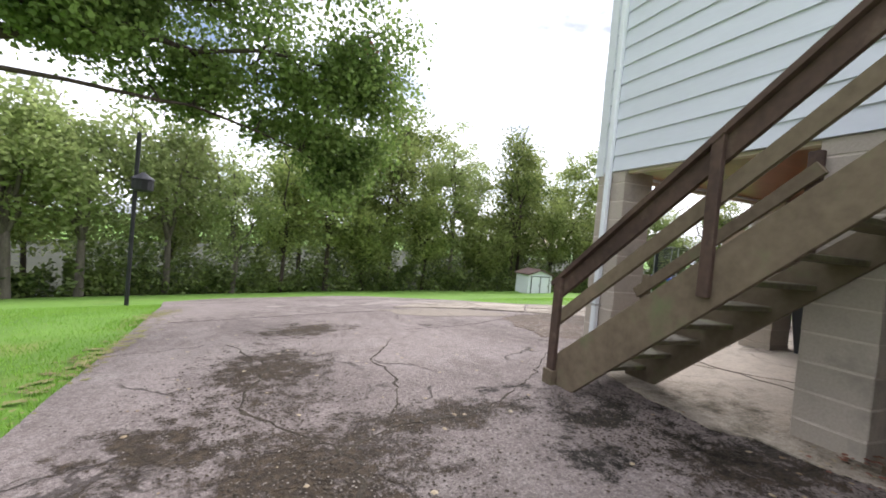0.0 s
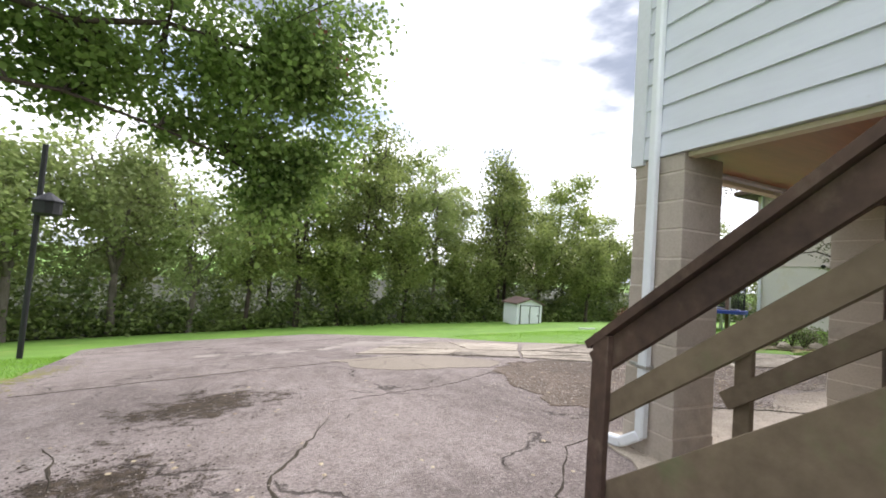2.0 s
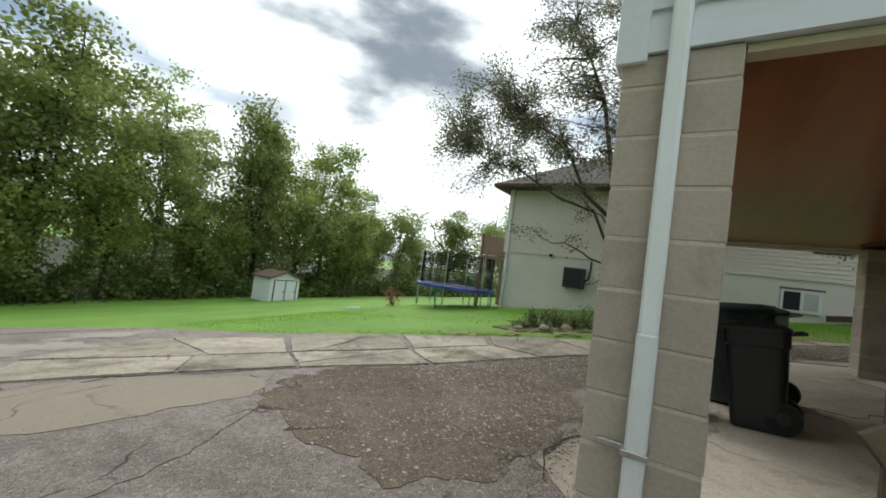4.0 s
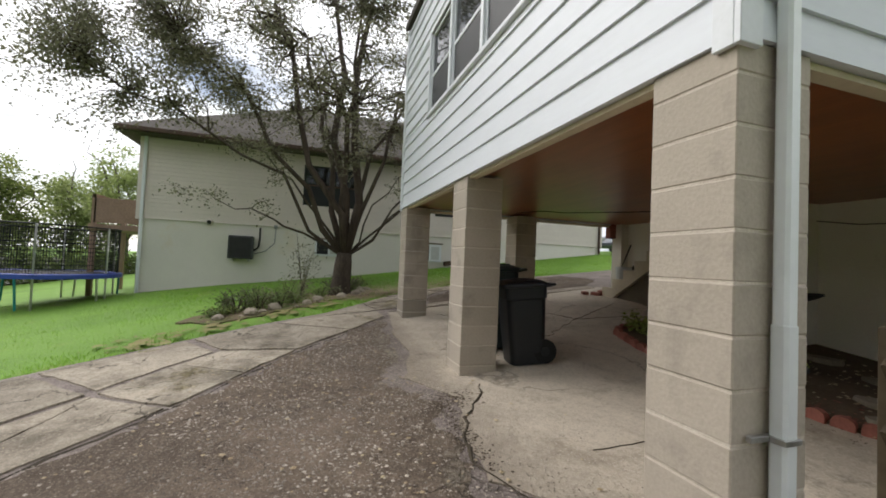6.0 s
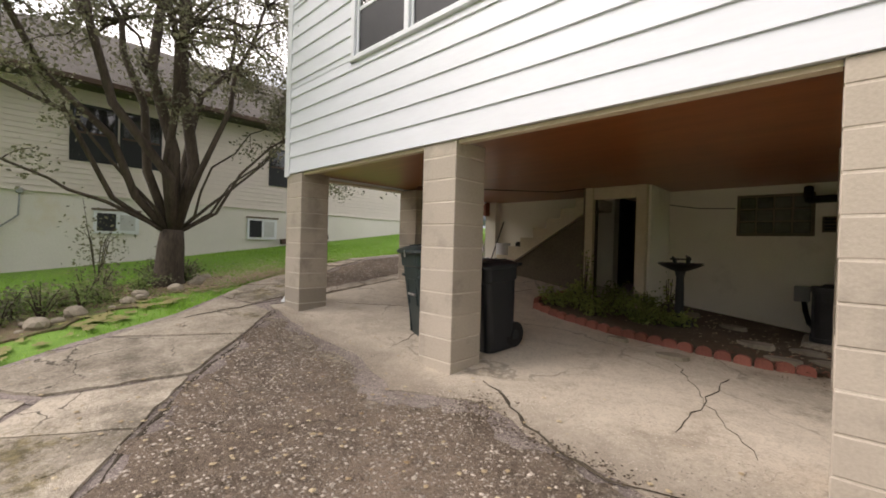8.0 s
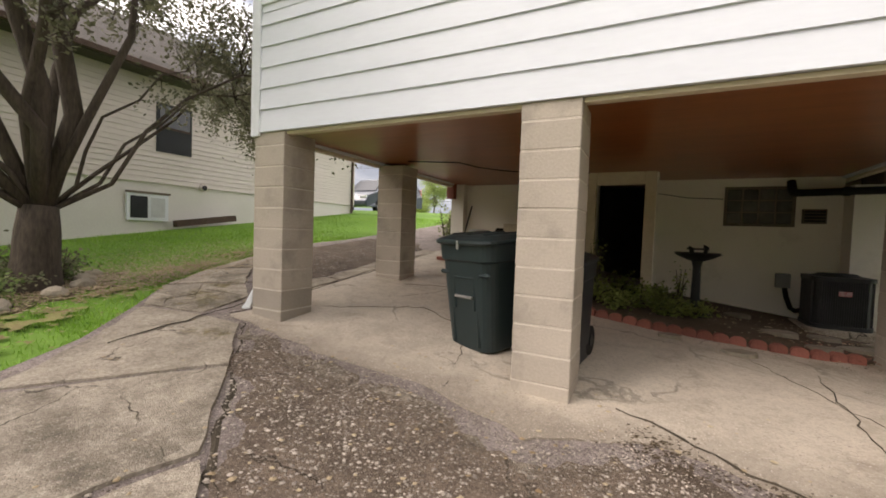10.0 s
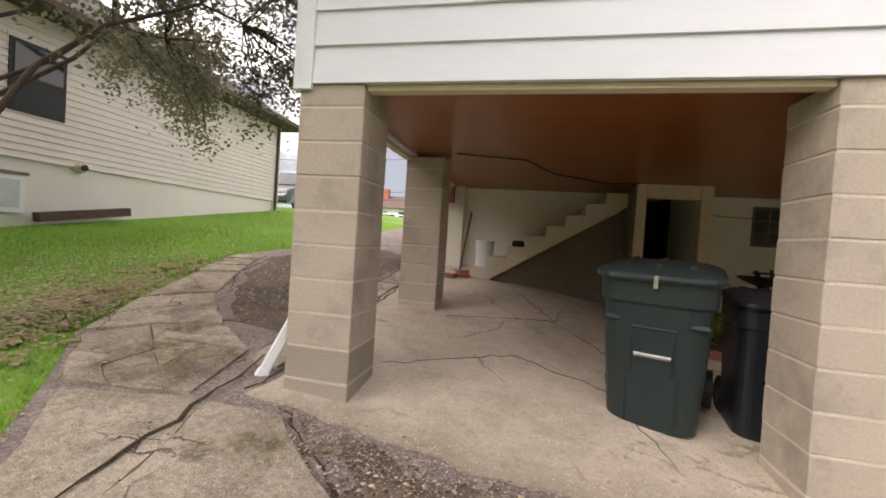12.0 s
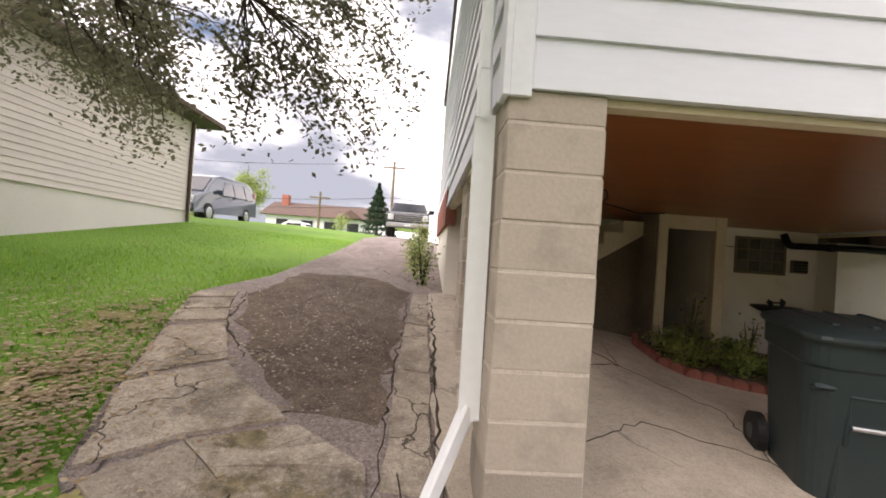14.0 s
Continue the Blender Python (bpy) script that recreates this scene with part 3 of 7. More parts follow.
def board_wall(name, p, q, out, z0, z1, label, holes=(), start=0.0):
    """Lap siding between two plan points: one object per board; out is the outward normal; holes are (s0, s1, z0, z1)."""
    p, q, out = Vector((*p, 0)), Vector((*q, 0)), Vector((*out, 0))
    d = (q - p)
    L = d.length
    d.normalize()
    bm = bmesh.new()
    # backing
    def slab(bm, s0, s1, a, b, o0, o1, tilt=0.0):
        c = []
        for s in (s0, s1):
            for z in (a, b):
                for o in (o0, o1):
                    off = o + (tilt if (z == a and o == o1) else 0.0)
                    v = p + d * s + out * off
                    c.append(bm.verts.new((v.x, v.y, z)))
        for f in ((0, 1, 3, 2), (4, 6, 7, 5), (0, 4, 5, 1), (2, 3, 7, 6), (0, 2, 6, 4), (1, 5, 7, 3)):
            bm.faces.new([c[i] for i in f])
        bmesh.ops.recalc_face_normals(bm, faces=bm.faces)
    def cut(a, b):
        spans = [(0.0, L)]
        for h0, h1, hz0, hz1 in holes:
            if b > hz0 + 0.01 and a < hz1 - 0.01:
                nxt = []
                for s0, s1 in spans:
                    if h0 > s0: nxt.append((s0, min(h0, s1)))
                    if h1 < s1: nxt.append((max(h1, s0), s1))
                spans = [s for s in nxt if s[1] - s[0] > 0.01]
        return spans
    zs = sorted({z0, z1, *[h for o in holes for h in o[2:]]})
    for a, b in zip(zs, zs[1:]):
        for s0, s1 in cut(a, b):
            slab(bm, s0, s1, a + 0.004, b, -0.14, -0.003)
    wall = tagged(part(name, bm, M_trim), label, "wall", kind="structure")
    z, k = z0, 0
    while z < z1 - 0.02:
        t = min(z + (0.235 - start if k == 0 else 0.2), z1)
        cuts = sorted({z, t, *[h for o in holes for h in o[2:] if z + 0.01 < h < t - 0.01]})
        for a, b in zip(cuts, cuts[1:]):
            for s0, s1 in cut(a, b):
                b2 = bmesh.new()
                lean0 = 0.018 * (1 - (a - z) / 0.22)
                slab(b2, s0 + 0.002, s1 - 0.002, a, b + (0.004 if b == t else 0), 0.0, 0.004, lean0)
                part("board", b2, M_siding, wall)
        z, k = t, k + 1
    return wall


WIN = (1.5, 4.32, 3.27, 4.4)   # x from, x to, sill, head
board_wall("wall_north", (0.02, 0.0), (W - 0.02, 0.0), (0, 1), H, TOP, "white lap siding wall raised above the carport", [(WIN[0], WIN[1], WIN[2], WIN[3])], start=0.02)
board_wall("wall_west", (0.0, -D), (0.0, -0.02), (-1, 0), H, TOP, "white lap siding wall above the wooden stairs", start=0.062)
board_wall("wall_east", (W, -0.02), (W, -4.3), (1, 0), H, TOP, "white lap siding side wall above the drive")


def corner(x, y, sx, sy):
    bm = bmesh.new()
    box(bm, min(x, x + sx * 0.09), max(x, x + sx * 0.09), y + sy * 0.004, y + sy * 0.028, H - 0.035, TOP, 0.003)
    box(bm, min(x - sx * 0.028, x - sx * 0.0), max(x - sx * 0.028, x), y - sy * 0.09, y + sy * 0.028, H - 0.035, TOP, 0.003)
    return tagged(part("trim", bm, M_trim), "white corner board of the house, slightly mildewed", "trim", kind="structure")


corner(0.0, 0.0, 1, 1)
corner(W, 0.0, -1, 1)

# ceiling of the carport, and the drip edge below the siding
bm = solid(0.14, W - 0.14, -D, -0.14, H + 0.03, H + 0.09)
tagged(part("ceiling", bm, M_ceil), "brown varnished board ceiling under the house", "ceiling", kind="structure")
bm = bmesh.new()
for a, b in ((0.41, 2.78), (3.196, 5.485)):
    box(bm, a, b, -0.1, -0.025, H - 0.032, H - 0.001)
for a, b in ((-2.135, -0.41), (-D, -2.55)):
    box(bm, 0.025, 0.1, a, b, H - 0.032, H - 0.001)
for a, b in ((-2.0, -0.41), (-4.3, -2.415)):
    box(bm, W - 0.1, W - 0.025, a, b, H - 0.032, H - 0.001)
tagged(part("trim", bm, M_cream), "cream soffit strip below the siding", "trim", kind="structure")

bm = bmesh.new()
for s in (-1, 1):
    prism(bm, [(-0.06, -D / 2), (W + 0.06, -D / 2), (W + 0.06, s * (D / 2 + 0.06) - D / 2), (-0.06, s * (D / 2 + 0.06) - D / 2)],
          lambda x, y: TOP + 1.6 - abs(y + D / 2) * 0.34, lambda x, y: TOP + 1.72 - abs(y + D / 2) * 0.34)
tagged(part("roof", bm, M_roof), "shingled roof of the raised house", "roof", kind="structure")
bm = bmesh.new()
for x in (0.0, W - 0.14):
    vs = [(-0.02, TOP), (-D, TOP), (-D / 2, TOP + 1.6)]
    a = [bm.verts.new((x, y, z)) for y, z in vs]
    b = [bm.verts.new((x + 0.14, y, z)) for y, z in vs]
    bm.faces.new(a), bm.faces.new(b[::-1])
    for k in range(3):
        bm.faces.new((a[k], a[(k + 1) % 3], b[(k + 1) % 3], b[k]))
bmesh.ops.recalc_face_normals(bm, faces=bm.faces)
tagged(part("wall_gable", bm, M_trim), "white gable ends of the house", "wall", kind="structure")

# basement walls behind the carport
for nm, dims in (("wall_basement_1", (0.1, 2.3, -4.75, -4.52)), ("wall_basement_2", (2.3, 2.45, -4.75, -3.602)), ("wall_basement_3", (3.2, 5.62, -4.85, -4.62)), ("wall_basement_4", (5.62, 5.88, -D, -4.45))):
    tagged(part(nm, solid(*dims, -0.1, H + 0.03), M_white), "white painted block basement wall, smudged", "wall", kind="structure")
board_wall("wall_southeast", (W, -4.32), (W, -D), (1, 0), H + 0.3, TOP, "white siding on the front part of the house")
bm = solid(W - 0.12, W + 0.03, -D, -4.32, H - 0.25, H + 0.3)
tagged(part("trim_band", bm, M_brick), "reddish brick band on the front part of the house", "wall", kind="structure")
bm = solid(-1.6, 0.1, -4.75, -4.2, -0.15, H - 0.12)
tagged(part("wall_bump", bm, M_white), "white painted masonry wall beside the cooling unit", "wall", kind="structure")
# recess walls are coloured near-black in place of real shade indoors
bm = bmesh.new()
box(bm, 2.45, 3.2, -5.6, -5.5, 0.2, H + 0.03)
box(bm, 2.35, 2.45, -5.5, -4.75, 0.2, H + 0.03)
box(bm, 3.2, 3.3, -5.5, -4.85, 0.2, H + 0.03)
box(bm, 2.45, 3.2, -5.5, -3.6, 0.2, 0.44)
tagged(part("wall_recess", bm, M_dark), "recess behind the basement doorway, coloured near-black as if unlit", "wall", kind="structure")


# ---- windows of the house ----
M_glass = glass_material("clear_glass")


def sash_unit(parent, x0, x1, z0, z1, y, out=1):
    """One double-hung unit in a wall along x."""
    f = 0.035
    mid = z0 + (z1 - z0) * 0.47
    bm = bmesh.new()
    for a, b, lo, hi in ((x0, x0 + f, z0, z1), (x1 - f, x1, z0, z1), (x0 + f, x1 - f, z0, z0 + f), (x0 + f, x1 - f, z1 - f, z1)):
        box(bm, a, b, y - 0.05, y - 0.005, lo, hi, 0.003)
    fr = part("window_frame", bm, M_trim, parent)
    part("rail", solid(x0 + f, x1 - f, y - 0.045, y - 0.012, mid - 0.02, mid + 0.02, 0.003), M_trim, fr)
    up = part("pane", solid(x0 + f, x1 - f, y - 0.034, y - 0.028, mid + 0.02, z1 - f), M_pane, parent)
    lo = part("pane", solid(x0 + f, x1 - f, y - 0.048, y - 0.042, z0 + f, mid - 0.02), M_pane, parent)
    part("screen", solid(x0 + f, x1 - f, y - 0.024, y - 0.021, z0 + f, mid - 0.02), M_screen, parent)


win = thing("window_1", 2.9, 0, WIN[2], "triple double-hung window with white frames and dark screens", "window", kind="structure")
for a, b in ((WIN[0], 2.46), (2.52, 3.42), (3.48, WIN[1])):
    sash_unit(win, a + 0.005, b - 0.005, WIN[2] + 0.01, WIN[3] - 0.01, 0.01)
bm = bmesh.new()
for a, b, lo, hi in ((WIN[0] - 0.07, WIN[0], WIN[2] - 0.05, WIN[3] + 0.07), (WIN[1], WIN[1] + 0.07, WIN[2] - 0.05, WIN[3] + 0.07), (WIN[0], WIN[1], WIN[3], WIN[3] + 0.07), (2.455, 2.525, WIN[2], WIN[3]), (3.415, 3.485, WIN[2], WIN[3])):
    box(bm, a, b, -0.02, 0.035, lo, hi, 0.004)
part("casing", bm, M_trim, win)
part("window_sill", solid(WIN[0] - 0.07, WIN[1] + 0.07, -0.02, 0.055, WIN[2] - 0.05, WIN[2], 0.006), M_trim, win)
# near-black backing stands in for the unlit room behind the panes
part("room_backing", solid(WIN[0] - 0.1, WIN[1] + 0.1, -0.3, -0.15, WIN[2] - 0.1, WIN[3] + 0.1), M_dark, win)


# ---- downspouts ----
def spout_run(pts, label):
    e = thing("downspout", *pts[-1], label, "downspout")
    bm = bmesh.new()
    for p, q in zip(pts, pts[1:]):
        d = (Vector(q) - Vector(p)).normalized() * 0.02
        beam(bm, Vector(p) - d, Vector(q) + d, 0.06, 0.066, 0.012)
    part("pipe", bm, M_spout, e)
    return e


e = spout_run([(-0.045, -0.2, TOP), (-0.045, -0.2, 1.02)], "white metal downspout on the corner pier")
bm = bmesh.new()
beam(bm, (-0.045, -0.2, 1.06), (-0.045, -0.2, 0.14), 0.066, 0.072, 0.012)
beam(bm, (-0.05, -0.2, 0.16), (-0.075, -0.06, 0.06), 0.066, 0.072, 0.012)
beam(bm, (-0.075, -0.07, 0.062), (-0.085, 0.06, 0.045), 0.066, 0.072, 0.012)
part("lower_pipe", bm, M_spout, e)
bm = bmesh.new()
box(bm, -0.084, -0.004, -0.245, -0.155, 0.62, 0.642, 0.002)
box(bm, -0.03, -0.008, -0.155, -0.06, 0.62, 0.642, 0.002)
part("strap", bm, M_steel, e)
e = spout_run([(W + 0.075, -0.22, TOP), (W + 0.075, -0.22, 2.3), (W + 0.06, -0.22, 2.05), (W + 0.045, -0.22, 0.75)], "white metal downspout ending in a slanted outlet")
bm = bmesh.new()
beam(bm, (W + 0.045, -0.22, 0.78), (W + 0.225, -0.12, 0.345), 0.058, 0.07, 0.01)
beam(bm, (W + 0.21, -0.128, 0.375), (W + 0.24, -0.11, 0.325), 0.068, 0.08, 0.01)
part("outlet", bm, M_spout, e)


# ---- the wooden stairs and landing ----
def build_stairs():
    XO, XI = -0.95, -0.08           # outer and inner stringer
    k = 0.75                        # rise over run
    zt = lambda y: 0.25 + k * (-y - 0.78)   # top edge of a stringer
    e = thing("wooden_stairs", -0.5, -0.75, -0.05, "weathered timber open-riser stairs leaning on the house", "stairs")
    for x, deep in ((XO, 0.27), (XI, 0.19)):
        bm = bmesh.new()
        y0, y1 = -0.76, -3.42
        vs = []
        for dx in (-0.019, 0.019):
            vs.append([bm.verts.new((x + dx, y, z)) for y, z in ((y0, zt(y0)), (y1, zt(y1)), (y1, zt(y1) - deep), (-0.98, -0.06), (y0, -0.07))])
        a, b = vs
        bm.faces.new(a), bm.faces.new(b[::-1])
        for i in range(5):
            bm.faces.new((a[i], a[(i + 1) % 5], b[(i + 1) % 5], b[i]))
        bmesh.ops.recalc_face_normals(bm, faces=bm.faces)
        bmesh.ops.bevel(bm, geom=bm.edges[:], offset=0.003, segments=1, affect="EDGES")
        part("stringer", bm, M_wood, e)
    n = 11
    for i in range(n):
        y = -0.86 - i * 0.25
        z = zt(y) - 0.125
        if z > 2.05:
            break
        part("tread", solid(XO + 0.02, XI - 0.02, y - 0.15, y + 0.075, z - 0.038, z, 0.006), M_tread, e)
    # posts and rails on the outer side
    px = XO - 0.04
    part("post", solid(px - 0.02, px + 0.02, -0.80, -0.70, -0.08, 0.945, 0.005), M_woodr, e)
    part("post", solid(px - 0.02, px + 0.02, -2.165, -2.09, zt(-2.13) - 0.27, zt(-2.13) + 0.72, 0.005), M_woodr, e)
    part("rail", beam(bmesh.new(), (px + 0.036, -0.68, zt(-0.68) + 0.61), (px + 0.036, -3.5, zt(-3.5) + 0.61), 0.036, 0.115, 0.004), M_woodr, e)
    part("rail_cap", beam(bmesh.new(), (px + 0.02, -0.665, zt(-0.665) + 0.715), (px + 0.02, -3.5, zt(-3.5) + 0.715), 0.09, 0.03, 0.005), M_woodr, e)
    part("mid_rail", beam(bmesh.new(), (px + 0.036, -0.71, zt(-0.71) + 0.345), (px + 0.036, -3.5, zt(-3.5) + 0.345), 0.036, 0.095, 0.004), M_wood, e)
    # lower rails on the house side, ending at the second post
    px = XI + 0.04
    part("post", solid(px - 0.02, px + 0.02, -0.90, -0.81, 0.2, 1.04, 0.005), M_wood, e)
    part("post", solid(px - 0.02, px + 0.02, -2.19, -2.1, zt(-2.14) - 0.2, 2.04, 0.005), M_woodr, e)
    for up in (0.60, 0.33):
        part("rail", beam(bmesh.new(), (px - 0.036, -0.78, zt(-0.78) + up), (px - 0.036, -2.2, zt(-2.2) + up), 0.036, 0.09, 0.004), M_wood, e)
    part("foot_block", solid(XO - 0.085, XO - 0.022, -0.82, -0.69, -0.09, 0.1, 0.006), M_wood, e)

    d = thing("deck", -0.5, -5.0, -0.05, "weathered timber landing at the top of the stairs", "deck")
    part("rim_joist", solid(XO - 0.05, XO - 0.012, -6.4, -3.4, 1.98, 2.22, 0.004), M_wood, d)
    part("rim_joist", solid(XO - 0.01, -0.06, -3.46, -3.425, 1.98, 2.22, 0.004), M_wood, d)
    for y in (-3.9, -4.5, -5.1, -5.7):
        part("joist", solid(XO - 0.01, -0.06, y - 0.02, y + 0.02, 1.98, 2.2), M_woodr, d)
    for i in range(21):
        y = -3.42 - i * 0.143
        part("plank", solid(XO - 0.06, -0.04, y - 0.138, y, 2.222, 2.258, 0.004), M_woodr, d)
    part("post", solid(XO - 0.052, XO + 0.042, -3.57, -3.475, -0.1, 1.98, 0.006), M_wood, d, "pale square landing post")
    part("rail_post", solid(XO - 0.10, XO - 0.055, -3.57, -3.475, 1.98, 3.2, 0.005), M_wood, d)
    part("post", solid(XO - 0.052, XO + 0.042, -6.4, -6.31, -0.1, 1.98, 0.006), M_wood, d)
    part("rail", solid(XO - 0.05, XO - 0.012, -6.4, -3.55, 3.05, 3.15, 0.004), M_woodr, d)


build_stairs()


# ---- basement end of the carport ----
def build_basement():
    # concrete steps along the back wall, climbing towards -x
    e = thing("concrete_steps", 4.4, -4.2, 0.6, "painted concrete steps climbing along the white basement wall", "stairs")
    n, rise, run = 8, 0.165, 0.262
    x0, z0 = 5.36, 0.74
    for i in range(n):
        x = x0 - i * run
        part("step", solid(x - run - 0.03, x, -4.6, -3.88, z0 + i * rise - (0.02 if i else 0.25), z0 + (i + 1) * rise - 0.004, 0.008), M_steps, e)
    # stringer: notched on top, straight below
    top = [(x0 + 0.08, z0 - 0.2)]
    for i in range(n):
        top += [(x0 - i * run + 0.01, z0 + i * rise + 0.005), (x0 - i * run + 0.01, z0 + (i + 1) * rise + 0.005)]
    top += [(3.23, z0 + n * rise + 0.005), (3.23, 1.9), (5.3, 0.6)]
    bm = bmesh.new()
    a = [bm.verts.new((x_, -3.82, z_)) for x_, z_ in top]
    b = [bm.verts.new((x_, -3.875, z_)) for x_, z_ in top]
    bm.faces.new(a), bm.faces.new(b[::-1])
    for i in range(len(top)):
        bm.faces.new((a[i], a[(i + 1) % len(top)], b[(i + 1) % len(top)], b[i]))
    bmesh.ops.recalc_face_normals(bm, faces=bm.faces)
    part("stringer", bm, M_steps, e)
    # wall below the steps: its dark brown includes the shade under the flight
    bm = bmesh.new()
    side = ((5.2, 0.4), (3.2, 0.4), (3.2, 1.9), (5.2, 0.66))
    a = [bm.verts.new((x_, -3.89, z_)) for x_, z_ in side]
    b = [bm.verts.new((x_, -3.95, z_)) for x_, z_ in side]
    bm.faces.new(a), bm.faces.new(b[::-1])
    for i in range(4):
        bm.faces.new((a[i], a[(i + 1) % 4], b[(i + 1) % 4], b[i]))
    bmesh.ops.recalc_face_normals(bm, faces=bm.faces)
    part("side_wall", bm, M_dkbrown, e, "dark brown wall below the steps, shade put into its colour")
    d = thing("door_frame", 2.8, -3.55, 0.45, "cream painted timber frame of a dark open doorway", "door frame")
    part("jamb", solid(3.1, 3.22, -3.6, -3.5, 0.42, H + 0.03, 0.006), M_cream, d)
    part("jamb", solid(2.33, 2.47, -3.6, -3.5, 0.35, H + 0.03, 0.006), M_cream, d)
    part("lintel", solid(2.472, 3.098, -3.59, -3.51, 1.98, H + 0.03, 0.006), M_cream, d)
    part("jamb_side", solid(3.225, 3.26, -3.98, -3.52, 0.42, H + 0.03), M_dkbrown, d)
    w = thing("window_2", 1.0, -4.52, 1.5, "glass block basement window, dim and dusty", "window", kind="structure")
    for i in range(4):
        for j in range(3):
            x0, z0 = 0.63 + i * 0.193, 1.5 + j * 0.17
            part("glass_block", solid(x0 + 0.006, x0 + 0.187, -4.53, -4.505, z0 + 0.005, z0 + 0.165, 0.012), M_glassblock, w)
    part("window_frame", solid(0.6, 1.43, -4.53, -4.512, 1.47, 2.04), M_dkbrown, w)
    v = thing("wall_vent", 0.4, -4.5, 1.52, "small dark louvred vent on the basement wall", "vent")
    part("frame", solid(0.27, 0.53, -4.52, -4.48, 1.52, 1.72, 0.006), M_dkbrown, v)
    for i in range(4):
        part("slat", solid(0.29, 0.51, -4.485, -4.455, 1.54 + i * 0.043, 1.57 + i * 0.043, 0.003, None), M_dark, v)
    p = thing("drain_pipe", 0, -4.4, 1.9, "black drain pipe hung below the ceiling", "pipe")
    part("pipe", tube(bmesh.new(), [(0.66, -4.40, 1.93), (-0.2, -4.12, 1.93), (-1.6, -4.12, 1.9)], 0.05, 10), M_black, p, smooth=True)
    part("collar", tube(bmesh.new(), [(0.2, -4.25, 1.93), (0.13, -4.23, 1.93)], 0.062, 10), M_black, p)
    part("elbow", tube(bmesh.new(), [(0.6, -4.38, 1.93), (0.66, -4.40, 1.94), (0.67, -4.45, 2.0), (0.67, -4.5, 2.1)], 0.052, 10), M_black, p)
    m = thing("meter_box", 0.7, -4.45, 0.63, "small grey disconnect box with a flexible conduit", "electrical box")
    part("case", solid(0.62, 0.78, -4.52, -4.42, 0.62, 0.82, 0.01), M_steel2, m)
    part("conduit", tube(bmesh.new(), [(0.68, -4.46, 0.63), (0.66, -4.43, 0.5), (0.62, -4.38, 0.36), (0.58, -4.3, 0.33), (0.56, -4.22, 0.36)], 0.03, 8), M_black, m, smooth=True)
    c = thing("cable", 3.5, -1.5, H, "thin black cable looped along the ceiling", "cable")
    part("run", tube(bmesh.new(), [(5.3, -1.9, H + 0.02), (4.6, -2.0, H - 0.01), (4.45, -2.3, H - 0.03), (4.3, -2.8, H + 0.0), (3.6, -3.3, H - 0.02), (3.2, -3.45, H + 0.02)], 0.008, 6), M_black, c)
    part("run", tube(bmesh.new(), [(2.3, -4.48, 1.95), (1.9, -4.49, 1.88), (1.45, -4.49, 1.86)], 0.006, 6), M_black, c)
    k = thing("bucket", 5.2, -4.15, 0.901, "white plastic pail standing on the concrete steps", "bucket")
    part("body", tube(bmesh.new(), [(5.2, -4.15, 0.902), (5.2, -4.15, 1.28)], [0.125, 0.145], 20), M_trim, k, smooth=False)
    part("rim", tube(bmesh.new(), [(5.2, -4.15, 1.28), (5.2, -4.15, 1.3)], [0.15, 0.15], 20), M_trim, k)
    b = thing("broom", 5.6, -4.3, 0.75, "long-handled push broom leaning on the wall", "broom")
    part("handle", tube(bmesh.new(), [(5.58, -4.2, 0.80), (5.5, -4.58, 1.75)], 0.013, 8), M_iron, b)
    part("head", solid(5.42, 5.74, -4.23, -4.17, 0.74, 0.82, 0.008), M_wood, b)
    for x_, y_, r in ((5.45, -3.75, 10), (5.62, -3.62, -25), (5.5, -3.95, 60)):
        bb = part("loose_brick", solid(-0.1, 0.1, -0.05, 0.05, 0, 0.06, 0.005), M_brick)
        bb.matrix_basis = pose(x_, y_, lie(x_, y_) + 0.024, 0, 0, r)
        tagged(bb, "loose red brick lying by the steps", "brick", "loose bricks")
    s = thing("dark_box", 4.69, -4.0, 1.231, "small dark box set down on the concrete steps", "box")
    part("body", solid(4.6, 4.78, -4.06, -3.94, 1.232, 1.32, 0.02), M_dark, s)
    part("cover", solid(4.62, 4.76, -4.05, -3.95, 1.32, 1.33, 0.004), M_dark, s)


M_glassblock = material("dusty_glass_block", (0.10, 0.10, 0.09), (0.05, 0.05, 0.045), 0.25, 12, 5, 0.6, 0.3, spread=0.3, spec=0.6)
M_steel2 = material("grey_enamel_box", (0.30, 0.31, 0.31), (0.22, 0.23, 0.23), 0.5, 30, 3, 0.6, 0.05)
build_basement()


